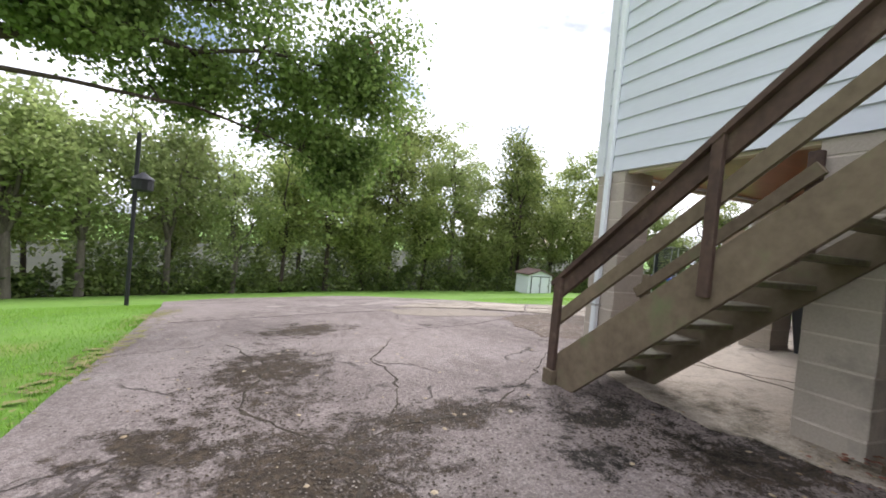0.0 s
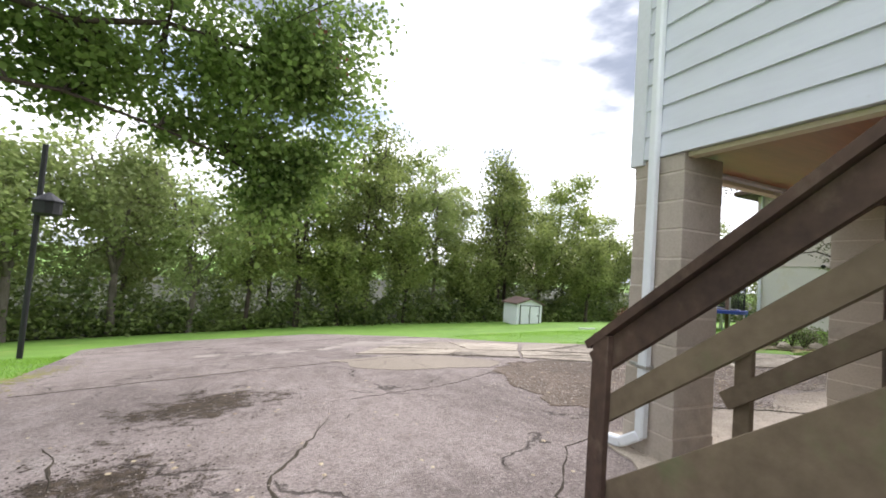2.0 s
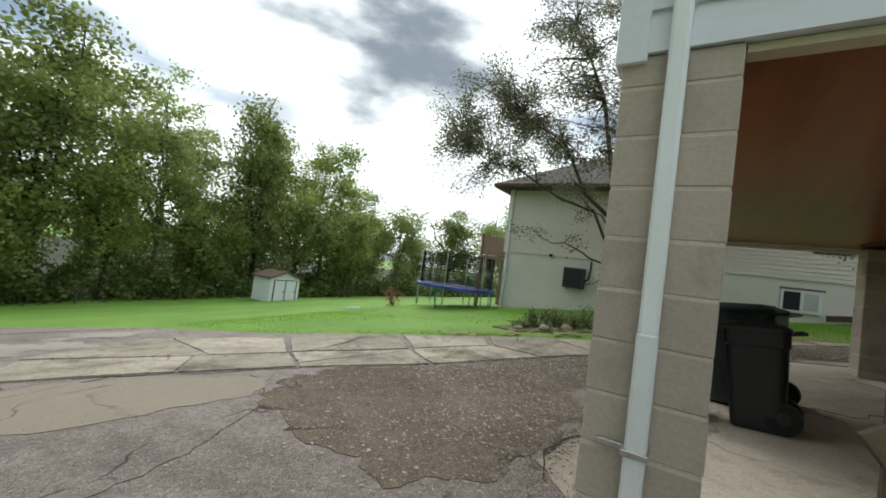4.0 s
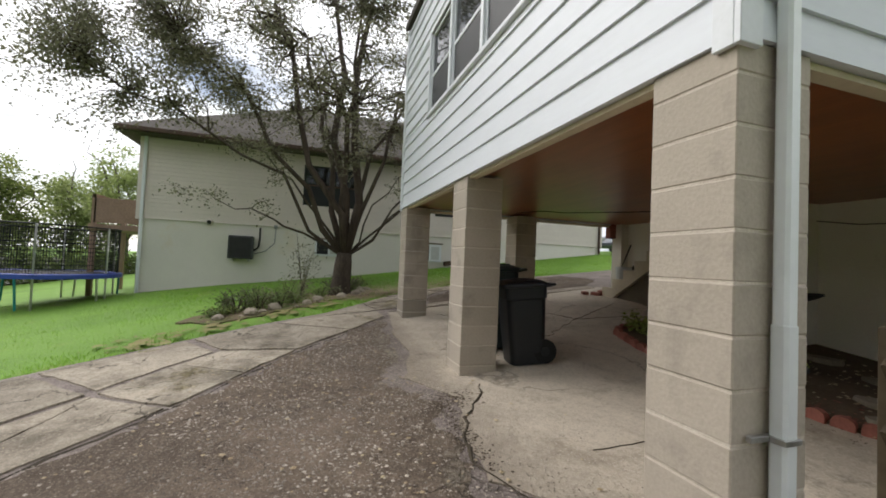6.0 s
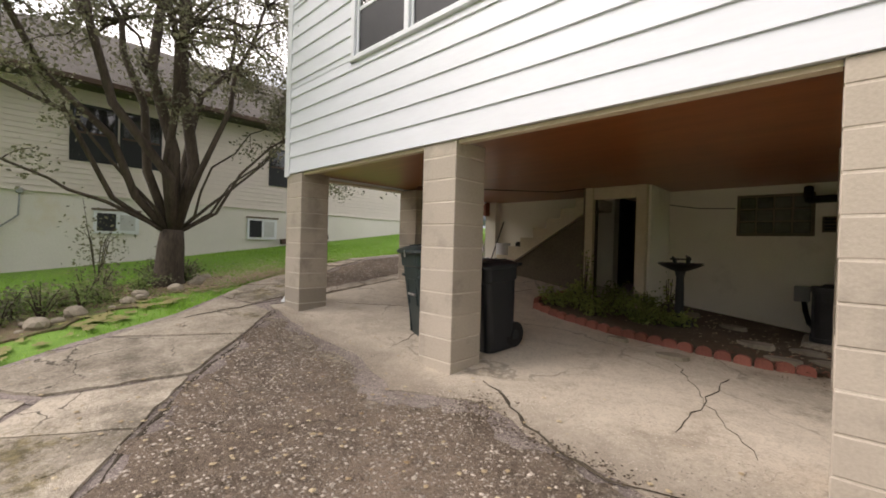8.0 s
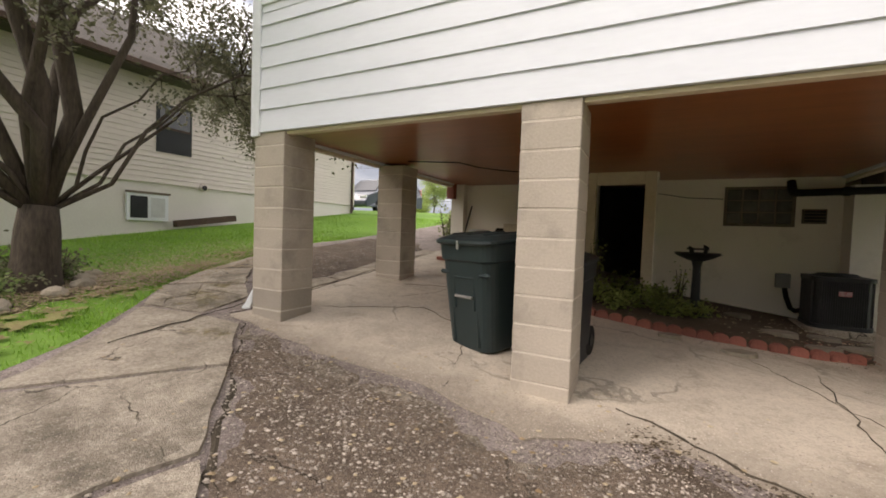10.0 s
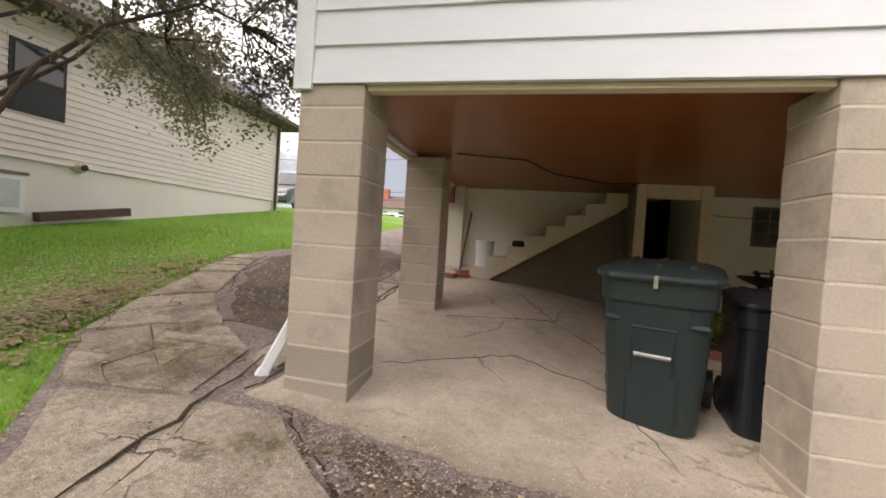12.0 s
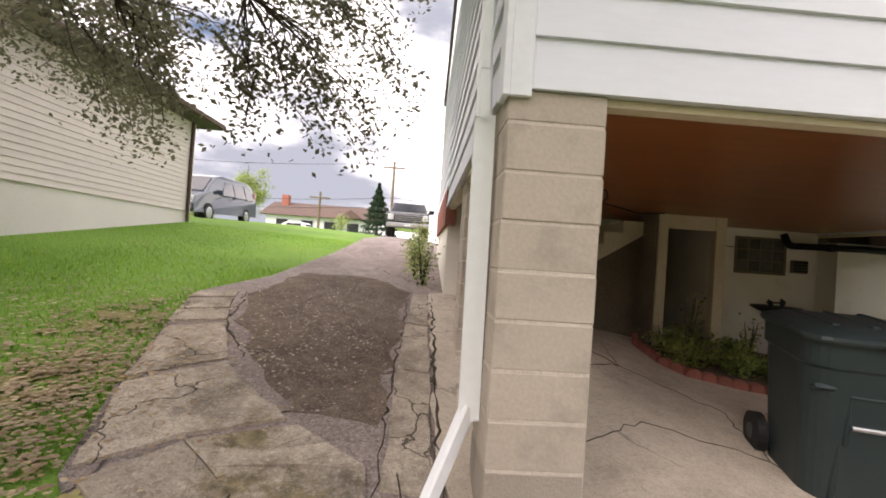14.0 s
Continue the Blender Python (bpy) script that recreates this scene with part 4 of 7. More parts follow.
# ---- cooling unit ----
def build_ac():
    cx, cy, zb, s, h = 0.30, -3.92, 0.235, 0.29, 0.62
    e = thing("air_conditioner", cx, cy, lie(cx, cy), "dark grey outdoor cooling unit with vertical louvres", "air conditioner", rz=0)
    part("pad", solid(cx - 0.36, cx + 0.36, cy - 0.36, cy + 0.36, 0.06, zb, 0.012), M_slab, e, "concrete pad")
    def rr(bm, r0, z0, z1, bev):
        c = solid(cx - r0, cx + r0, cy - r0, cy + r0, z0, z1)
        es = [q for q in c.edges if abs(q.verts[0].co.z - q.verts[1].co.z) > 0.01]
        bmesh.ops.bevel(c, geom=es, offset=bev, segments=5, affect="EDGES", profile=0.5)
        return c
    part("body", rr(None, s - 0.02, zb, zb + h, 0.1), M_ac, e)
    part("base_rim", rr(None, s + 0.01, zb, zb + 0.05, 0.13), M_ac, e)
    part("top_rim", rr(None, s + 0.012, zb + h - 0.05, zb + h, 0.13), M_ac, e)
    part("fan_guard", tube(bmesh.new(), [(cx, cy, zb + h), (cx, cy, zb + h + 0.035)], [0.24, 0.18], 24), M_iron, e)
    slat = None
    n = 20
    for side in range(4):
        for i in range(n):
            u = -s + 0.09 + (2 * s - 0.18) * i / (n - 1)
            if slat is None:
                slat = part("louvre", solid(-0.006, 0.006, -0.006, 0.012, 0, h - 0.1), M_ac, e)
                slat.matrix_basis = pose(cx + u, cy + s - 0.016, zb + 0.05)
            else:
                a = side * 90
                v = Matrix.Rotation(radians(a), 4, "Z") @ Vector((u, s - 0.016, 0))
                share("louvre", slat, pose(cx + v.x, cy + v.y, zb + 0.05, 0, 0, a), e)
    part("badge", solid(cx - 0.06, cx + 0.06, cy + s + 0.0, cy + s + 0.014, zb + 0.40, zb + 0.46, 0.004), M_badge, e, "small red badge")


M_badge = material("red_badge", (0.55, 0.05, 0.05), (0.7, 0.6, 0.6), 0.4, 90, 30, 0.5, 0.0)
build_ac()


# ---- wheeled bins ----
def build_bin(x, y, z, rz, w, d, h, mat, label, handle=True):
    e = thing("wheelie_bin", x, y, z, label, "bin", "wheeled bins", rz=rz)
    e.matrix_basis = pose(x, y, z, -4.5, 0, rz)
    m = e.matrix_basis.copy()
    def put(name, bm, mt, lab="", parent=e):
        bm.transform(m)
        return part(name, bm, mt, parent, lab)
    bm = bmesh.new()
    rings = []
    for t, zz in ((0.80, 0.0), (0.81, 0.04), (0.90, 0.55 * h), (0.93, 0.78 * h), (0.985, 0.80 * h), (1.0, 0.96 * h)):
        ww, dd, r = w / 2 * t, d / 2 * t, 0.12 if handle else 0.08
        ring = []
        for sx, sy, a0 in ((1, 1, 0), (-1, 1, 90), (-1, -1, 180), (1, -1, 270)):
            for k in range(6):
                a = radians(a0 + k * 18)
                ring.append(bm.verts.new((sx * (ww - r) + r * math.cos(a), sy * (dd - r) + r * math.sin(a), zz)))
        rings.append(ring)
    for p, q in zip(rings, rings[1:]):
        for k in range(24):
            bm.faces.new((p[k], p[(k + 1) % 24], q[(k + 1) % 24], q[k]))
    bm.faces.new(rings[0][::-1]), bm.faces.new(rings[-1])
    body = put("body", bm, mat)
    # recessed front with lifting bar
    if handle:
        bm = bmesh.new()
        fy = d / 2 * 0.88
        for sx in (-1, 1):
            lo, hi = sorted((sx * 0.105, sx * 0.125))
            box(bm, lo, hi, fy - 0.05, fy + 0.012, 0.36 * h, 0.64 * h, 0.008)
            lo, hi = sorted((sx * 0.13, sx * 0.155))
            box(bm, lo, hi, fy - 0.08, fy - 0.004, 0.03, 0.38 * h, 0.01)
        box(bm, -0.125, 0.125, fy - 0.04, fy + 0.016, 0.63 * h, 0.655 * h, 0.008)
        put("front_recess", bm, mat, parent=body)
        put("lift_bar", tube(bmesh.new(), [(-0.1, fy + 0.012, 0.475 * h), (0.1, fy + 0.012, 0.475 * h)], 0.013, 8), M_steel, "bare metal lifting bar")
        for sx in (-1, 1):
            put("shoulder", solid(sx * w * 0.36 - 0.06, sx * w * 0.36 + 0.06, d / 2 * 0.80, d / 2 * 0.945, 0.66 * h, 0.70 * h, 0.018), mat, parent=body)
    # lid: shallow rounded dome with a rolled lip
    bm = bmesh.new()
    rings = []
    for t, zz in ((0.98, 0.935), (1.07, 0.94), (1.09, 0.955), (1.08, 0.975), (1.0, 0.99), (0.82, 1.012), (0.55, 1.022)):
        ww, dd, r = w / 2 * t, d / 2 * t, 0.13 * t if handle else 0.09 * t
        ring = []
        for sx, sy, a0 in ((1, 1, 0), (-1, 1, 90), (-1, -1, 180), (1, -1, 270)):
            for k in range(6):
                a = radians(a0 + k * 18)
                ring.append(bm.verts.new((sx * (ww - r) + r * math.cos(a), sy * (dd - r) + r * math.sin(a) + 0.012, zz * h)))
        rings.append(ring)
    for p, q in zip(rings, rings[1:]):
        for k in range(24):
            bm.faces.new((p[k], p[(k + 1) % 24], q[(k + 1) % 24], q[k]))
    bm.faces.new(rings[0][::-1]), bm.faces.new(rings[-1])
    lid = put("lid", bm, mat)
    for sx in (-0.5, 0, 0.5):
        put("lid_rib", solid(sx * w * 0.55 - 0.02, sx * w * 0.55 + 0.02, -d / 2 + 0.1, d / 2 - 0.1, 1.008 * h, 1.028 * h, 0.007), mat, parent=lid)
    put("handle", tube(bmesh.new(), [(-w * 0.35, -d / 2 + 0.03, 0.93 * h), (-w * 0.35, -d / 2 - 0.09, 0.95 * h), (w * 0.35, -d / 2 - 0.09, 0.95 * h), (w * 0.35, -d / 2 + 0.03, 0.93 * h)], 0.016, 8), mat)
    if handle:
        put("latch", solid(-0.012, 0.012, d / 2 + 0.03, d / 2 + 0.045, 0.90 * h, 0.975 * h, 0.003), M_steel, "bent wire latch")
    for sx in (-1, 1):
        k = 0.42 if handle else 0.28
        wh = put("wheel", tube(bmesh.new(), [(sx * w * k, -d / 2 + 0.06, 0.13), (sx * (w * k + 0.06), -d / 2 + 0.06, 0.13)], 0.13, 18), M_black)
        put("hub", tube(bmesh.new(), [(sx * (w * k + 0.058), -d / 2 + 0.06, 0.13), (sx * (w * k + 0.068), -d / 2 + 0.06, 0.13)], 0.05, 12), mat, parent=wh)
    return e


build_bin(3.65, -0.76, lie(3.65, -0.76) + 0.024, -20, 0.64, 0.68, 0.98, M_binG, "dark green wheeled refuse bin with a lifting bar")
build_bin(2.99, -0.84, lie(3.0, -0.84) + 0.024, -8, 0.45, 0.48, 0.89, M_binB, "narrower black wheeled bin standing behind the pier", False)


# ---- planting bed under the house ----
BED = [(3.28, -3.83), (3.5, -3.4), (3.56, -2.75), (3.45, -2.48), (2.9, -2.34), (2.3, -2.24), (1.6, -2.26), (0.95, -2.28), (0.5, -2.45), (0.05, -2.75), (-0.35, -3.0), (-0.62, -3.4), (-0.9, -4.2), (0.1, -4.5), (2.3, -4.5), (2.4, -3.85)]


def build_bed():
    tagged(part("soil", sheet(BED, 0.05, 0.4), M_dirt), "bare brown soil of the planting bed", "soil", kind="structure")
    e = thing("brick_edging", 2.0, -2.3, 0.2, "low red scalloped edging bricks along the planting bed", "edging")
    pts = [Vector((x, y, 0)) for x, y in BED[0:9]]
    proto = None
    rnd = random.Random(5)
    for p, q in zip(pts, pts[1:]):
        L = (q - p).length
        n = max(1, round(L / 0.15))
        for i in range(n):
            c = p.lerp(q, (i + 0.5) / n)
            a = math.degrees(math.atan2(q.y - p.y, q.x - p.x)) + rnd.uniform(-9, 9)
            mt = pose(c.x, c.y, lie(c.x, c.y) + 0.02, rnd.uniform(-6, 6), rnd.uniform(-6, 6), a)
            if proto is None:
                bm = bmesh.new()
                out = [(-0.07, -0.02), (0.07, -0.02)] + [(0.07 * math.cos(radians(t)), 0.05 + 0.045 * math.sin(radians(t))) for t in (0, 35, 70, 110, 145, 180)]
                f = [bm.verts.new((x, -0.03, z)) for x, z in out]
                g = [bm.verts.new((x, 0.03, z)) for x, z in out]
                bm.faces.new(f), bm.faces.new(g[::-1])
                for k in range(len(out)):
                    bm.faces.new((f[k], f[(k + 1) % len(out)], g[(k + 1) % len(out)], g[k]))
                bmesh.ops.recalc_face_normals(bm, faces=bm.faces)
                proto = part("brick", bm, M_brick, e)
                proto.matrix_basis = mt
            else:
                share("brick", proto, mt, e)
    t = part("garden_timber", beam(bmesh.new(), (-0.02, -2.68, 0.07), (-0.75, -3.5, 0.05), 0.09, 0.09, 0.01), M_wood)
    tagged(t, "weathered timber edging beside the bed", "timber")
    for x, y, r in ((1.54, -1.9, 0.16), (2.14, -2.05, 0.13), (1.02, -3.05, 0.19), (0.35, -2.9, 0.2), (-0.2, -3.25, 0.17), (0.75, -2.62, 0.15), (1.9, -3.9, 0.2), (1.3, -3.7, 0.17), (0.6, -3.2, 0.15), (0.1, -3.3, 0.14)):
        bm = bmesh.new()
        out = [(x + r * rnd.uniform(0.75, 1.2) * math.cos(a), y + r * 0.7 * rnd.uniform(0.75, 1.2) * math.sin(a)) for a in [k * 0.785 for k in range(8)]]
        base = lie(x, y) + (0.05 if inside(x, y, BED) else 0.02)
        prism(bm, out, base - 0.03, base + 0.035, 0.08)
        tagged(part("stepping_stone", bm, M_stone), "flat pale stone lying on the ground", "stone", "flat stones")
    # birdbath
    x, y = 1.83, -3.27
    z = lie(x, y) + 0.05
    b = thing("birdbath", x, y, z, "dark cast birdbath with a small figure on its bowl", "birdbath")
    part("pedestal", tube(bmesh.new(), [(x, y, z - 0.02), (x, y, z + 0.05), (x, y, z + 0.12), (x, y, z + 0.6), (x, y, z + 0.70)], [0.16, 0.15, 0.055, 0.045, 0.07], 14), M_iron, b)
    part("bowl", tube(bmesh.new(), [(x, y, z + 0.68), (x, y, z + 0.73), (x, y, z + 0.77), (x, y, z + 0.785), (x, y, z + 0.75)], [0.08, 0.2, 0.27, 0.265, 0.18], 18), M_iron, b)
    bm = bmesh.new()
    tube(bm, [(x - 0.08, y, z + 0.75), (x - 0.09, y, z + 0.85), (x - 0.06, y, z + 0.88)], [0.02, 0.03, 0.01], 8)
    tube(bm, [(x + 0.06, y, z + 0.75), (x + 0.07, y, z + 0.83), (x + 0.1, y, z + 0.86)], [0.02, 0.03, 0.01], 8)
    tube(bm, [(x - 0.12, y, z + 0.83), (x + 0.12, y, z + 0.83)], 0.012, 6)
    part("ornament", bm, M_iron, b)


build_bed()


# ---- the neighbour's house ----
NX, NY0, NY1, NE = 12.5, -9.5, 6.1, 4.45


def build_neighbour():
    e = thing("neighbour_house", NX, -2, lie(NX, -2), "beige sided neighbour house on a cream foundation", "house")
    bm = solid(NX + 0.03, NX + 10, NY0 + 0.03, NY1 - 0.03, -1.0, 2.14)
    part("foundation", bm, M_nbase, e, "stained cream painted foundation")
    part("wall", solid(NX + 0.02, NX + 10, NY0 + 0.02, NY1 - 0.02, 2.16, NE), M_nsid, e)
    z, i = 2.12, 0
    proto = None
    while z < NE - 0.02:
        bm = bmesh.new()
        t = min(z + 0.115, NE)
        a = [bm.verts.new(v) for v in ((NX - 0.016, NY0, z), (NX + 0.004, NY0, t), (NX + 0.03, NY0, t), (NX + 0.03, NY0, z))]
        b = [bm.verts.new((v.co.x, NY1, v.co.z)) for v in a]
        bm.faces.new(a), bm.faces.new(b[::-1])
        for k in range(4):
            bm.faces.new((a[k], a[(k + 1) % 4], b[(k + 1) % 4], b[k]))
        bmesh.ops.recalc_face_normals(bm, faces=bm.faces)
        part("siding_board", bm, M_nsid, e)
        z = t
    for y in (NY0, NY1):
        part("corner_trim", solid(NX - 0.03, NX + 0.08, y - 0.05, y + 0.05, 2.1, NE, 0.005), M_nsid, e)
    part("gutter_pipe", solid(NX - 0.08, NX - 0.02, NY0 + 0.06, NY0 + 0.14, lie(NX, NY0), NE, 0.01), M_woodr, e)
    part("gutter_pipe", solid(NX - 0.08, NX - 0.02, NY1 - 0.14, NY1 - 0.06, -0.3, NE, 0.01), M_trim, e)
    # hip roof with thick eaves
    o = 0.5
    X0, X1, Y0, Y1 = NX - o, NX + 10 + o, NY0 - o, NY1 + o
    xm, zr = NX + 4.2, NE + 2.9
    bm = bmesh.new()
    lo = [bm.verts.new((x, y, NE - 0.02)) for x, y in ((X0, Y0), (X1, Y0), (X1, Y1), (X0, Y1))]
    mid = [bm.verts.new((x, y, NE + 0.14)) for x, y in ((X0, Y0), (X1, Y0), (X1, Y1), (X0, Y1))]
    r0, r1 = bm.verts.new((xm, Y0 + 4.6, zr)), bm.verts.new((xm, Y1 - 4.6, zr))
    bm.faces.new(lo[::-1])
    for k in range(4):
        bm.faces.new((lo[k], lo[(k + 1) % 4], mid[(k + 1) % 4], mid[k]))
    bm.faces.new((mid[0], mid[1], r0)), bm.faces.new((mid[1], mid[2], r1, r0)), bm.faces.new((mid[2], mid[3], r1)), bm.faces.new((mid[3], mid[0], r0, r1))
    bmesh.ops.recalc_face_normals(bm, faces=bm.faces)
    roof = part("roof", bm, M_roof, e, "brown grey shingle hip roof")
    part("gutter", solid(X0 - 0.09, X0 - 0.002, Y0, Y1, NE + 0.0, NE + 0.12, 0.01), M_woodr, e)
    # windows: (y from, y to, z from, z to)
    for y0, y1, z0, z1, low in ((0.48, 1.32, 1.28, 1.8, 1), (-2.87, -2.02, 1.25, 1.85, 1), (0.92, 1.75, 2.86, 4.12, 0), (0.06, 0.88, 2.86, 4.12, 0), (-3.4, -2.6, 2.84, 3.95, 0), (-7.2, -6.6, 2.9, 3.9, 0)):
        if y0 < -7:
            continue
        w = part("window", solid(NX - 0.03, NX + 0.05, y0, y1, z0, z1, 0.004), M_trim if low else M_screen, e)
        part("pane", solid(NX - 0.036, NX - 0.031, y0 + 0.05, (y0 + y1) / 2 - 0.02 if low else y1 - 0.05, z0 + 0.05, z1 - 0.05), M_trim if low else M_screen, w)
        if low:
            part("pane", solid(NX - 0.037, NX - 0.032, (y0 + y1) / 2 + 0.02, y1 - 0.06, z0 + 0.06, z1 - 0.06), M_screen, w)
            part("pane", solid(NX - 0.041, NX - 0.036, y0 + 0.08, (y0 + y1) / 2 - 0.05, z0 + 0.08, z1 - 0.08), M_pale, w)
        else:
            part("pane", solid(NX - 0.042, NX - 0.037, y0 + 0.06, y1 - 0.06, (z0 + z1) / 2 + 0.02, z1 - 0.06), M_pane, w)
            part("rail", solid(NX - 0.05, NX - 0.037, y0 + 0.05, y1 - 0.05, (z0 + z1) / 2 - 0.02, (z0 + z1) / 2 + 0.02), M_woodr, w)
        part("window_frame", solid(NX - 0.045, NX - 0.0305, y0 - 0.04, y1 + 0.04, z1, z1 + 0.05), M_dkbrown if low else M_nsid, w)
    u = thing("wall_unit", NX, 3.4, 1.1, "dark grey metal service box hung on the neighbour wall", "service box")
    part("case", solid(NX - 0.32, NX + 0.0, 3.07, 3.74, 1.09, 1.77, 0.02), M_ac, u)
    part("front_grille", solid(NX - 0.335, NX - 0.318, 3.12, 3.69, 1.14, 1.72, 0.004), M_iron, u)
    part("bracket", solid(NX - 0.3, NX + 0.0, 3.15, 3.2, 1.03, 1.09), M_steel, u)
    part("bracket", solid(NX - 0.3, NX + 0.0, 3.6, 3.65, 1.03, 1.09), M_steel, u)
    part("hose", tube(bmesh.new(), [(NX - 0.1, 3.07, 1.35), (NX - 0.08, 2.95, 1.45), (NX - 0.06, 2.92, 1.7), (NX - 0.05, 2.92, 2.05)], 0.03, 8), M_black, u, smooth=True)
    part("conduit", tube(bmesh.new(), [(NX - 0.1, 3.07, 1.25), (NX - 0.06, 2.75, 1.35), (NX - 0.04, 2.5, 1.6), (NX - 0.04, 2.48, 2.1)], 0.016, 6), M_steel2, u, smooth=True)
    part("conduit_cap", solid(NX - 0.1, NX + 0.0, 2.44, 2.54, 2.05, 2.16, 0.01), M_steel2, u)
    for y in (-3.69, 4.3):
        v = thing("dryer_vent", NX, y, 2.05, "small round white vent hood on the siding", "vent")
        part("hood", tube(bmesh.new(), [(NX, y, 2.13), (NX - 0.1, y, 2.12)], [0.1, 0.07], 12), M_nsid, v)
        part("flap", tube(bmesh.new(), [(NX - 0.1, y, 2.12), (NX - 0.115, y, 2.118)], [0.06, 0.06], 12), M_iron, v)
    t = part("timber", beam(bmesh.new(), (NX - 0.16, -2.95, 1.2), (NX - 0.2, -4.45, 1.4), 0.14, 0.13, 0.01), M_woodr)
    tagged(t, "dark landscape timber along the neighbour foundation", "timber")
    # rear deck of that house
    d = thing("neighbour_deck", 15, 7.5, lie(15, 7.5), "brown timber deck behind the neighbour house", "deck")
    part("platform", solid(12.9, 17, NY1 + 0.05, NY1 + 1.3, 1.75, 1.9), M_deck, d)
    for x in (13.0, 15.0, 16.9):
        part("post", solid(x - 0.06, x + 0.06, NY1 + 1.15, NY1 + 1.27, -0.9, 1.75), M_deck, d)
        part("rail_post", solid(x - 0.05, x + 0.05, NY1 + 1.16, NY1 + 1.26, 1.9, 2.75), M_deck, d)
    part("rail", solid(12.95, 17, NY1 + 1.17, NY1 + 1.25, 2.65, 2.75), M_deck, d)
    part("rail_panel", solid(12.95, 12.99, NY1 + 0.1, NY1 + 1.2, 1.95, 2.65), M_deck, d)


M_deck = material("tan_stained_deck", (0.36, 0.25, 0.18), (0.24, 0.165, 0.12), 0.75, 20, 2, 0.6, 0.15)
M_pale = material("pale_blind", (0.55, 0.56, 0.56), (0.42, 0.43, 0.43), 0.4, 30, 3, 0.6, 0.0, spec=0.5)
build_neighbour()


def build_trampoline():
    cx, cy, R = 12.0, 7.75, 1.4
    g = lie(cx, cy)
    z = g + 0.75
    e = thing("trampoline", cx, cy, g, "round trampoline with a blue pad and black safety net", "trampoline")
    ring = [(cx + R * math.cos(a), cy + R * math.sin(a)) for a in [k * math.pi / 16 for k in range(33)]]
    part("frame_ring", tube(bmesh.new(), [(x, y, z) for x, y in ring], 0.03, 8, False), M_steel, e)
    bm = bmesh.new()
    prev = None
    for x, y in ring:
        d = Vector((x - cx, y - cy, 0)).normalized()
        row = [bm.verts.new((x + d.x * o, y + d.y * o, z + h)) for o, h in ((0.07, -0.07), (0.08, 0.03), (0.03, 0.05), (-0.22, 0.04))]
        if prev:
            for k in range(3):
                bm.faces.new((prev[k], row[k], row[k + 1], prev[k + 1]))
        prev = row
    part("pad", bm, M_blue, e, "blue padded rim")
    part("mat", tube(bmesh.new(), [(cx, cy, z + 0.0), (cx, cy, z + 0.015)], R - 0.2, 32), M_net, e)
    for k in range(6):
        a = k * math.pi / 3 + 0.25
        x, y = cx + R * math.cos(a), cy + R * math.sin(a)
        p = part("pole", tube(bmesh.new(), [(x * 1.0, y, g - 0.05), (x, y, g + 1.95)], 0.022, 8), M_steel, e)
        part("leg", tube(bmesh.new(), [(x + 0.3 * math.sin(a), y - 0.3 * math.cos(a), z), (x + 0.25 * math.sin(a), y - 0.25 * math.cos(a), g - 0.03)], 0.024, 8), M_teal if k % 2 else M_steel, e)
    part("top_ring", tube(bmesh.new(), [(x, y, g + 1.95) for x, y in ring], 0.018, 6, False), M_iron, e)
    # net: fine crossing threads
    bm = bmesh.new()
    for k in range(160):
        a = k * 2 * math.pi / 160
        x, y = cx + (R - 0.02) * math.cos(a), cy + (R - 0.02) * math.sin(a)
        box(bm, x - 0.004, x + 0.004, y - 0.004, y + 0.004, z + 0.05, g + 1.95)
    for k in range(11):
        zz = z + 0.05 + k * 0.105
        tube(bm, [(cx + (R - 0.02) * math.cos(a), cy + (R - 0.02) * math.sin(a), zz) for a in [q * math.pi / 16 for q in range(33)]], 0.008, 4, False)
    part("net", bm, M_net, e, "black safety net")


M_teal = material("teal_sleeve", (0.02, 0.25, 0.24), (0.015, 0.18, 0.18), 0.6, 20, 3, 0.6, 0.05)
build_trampoline()


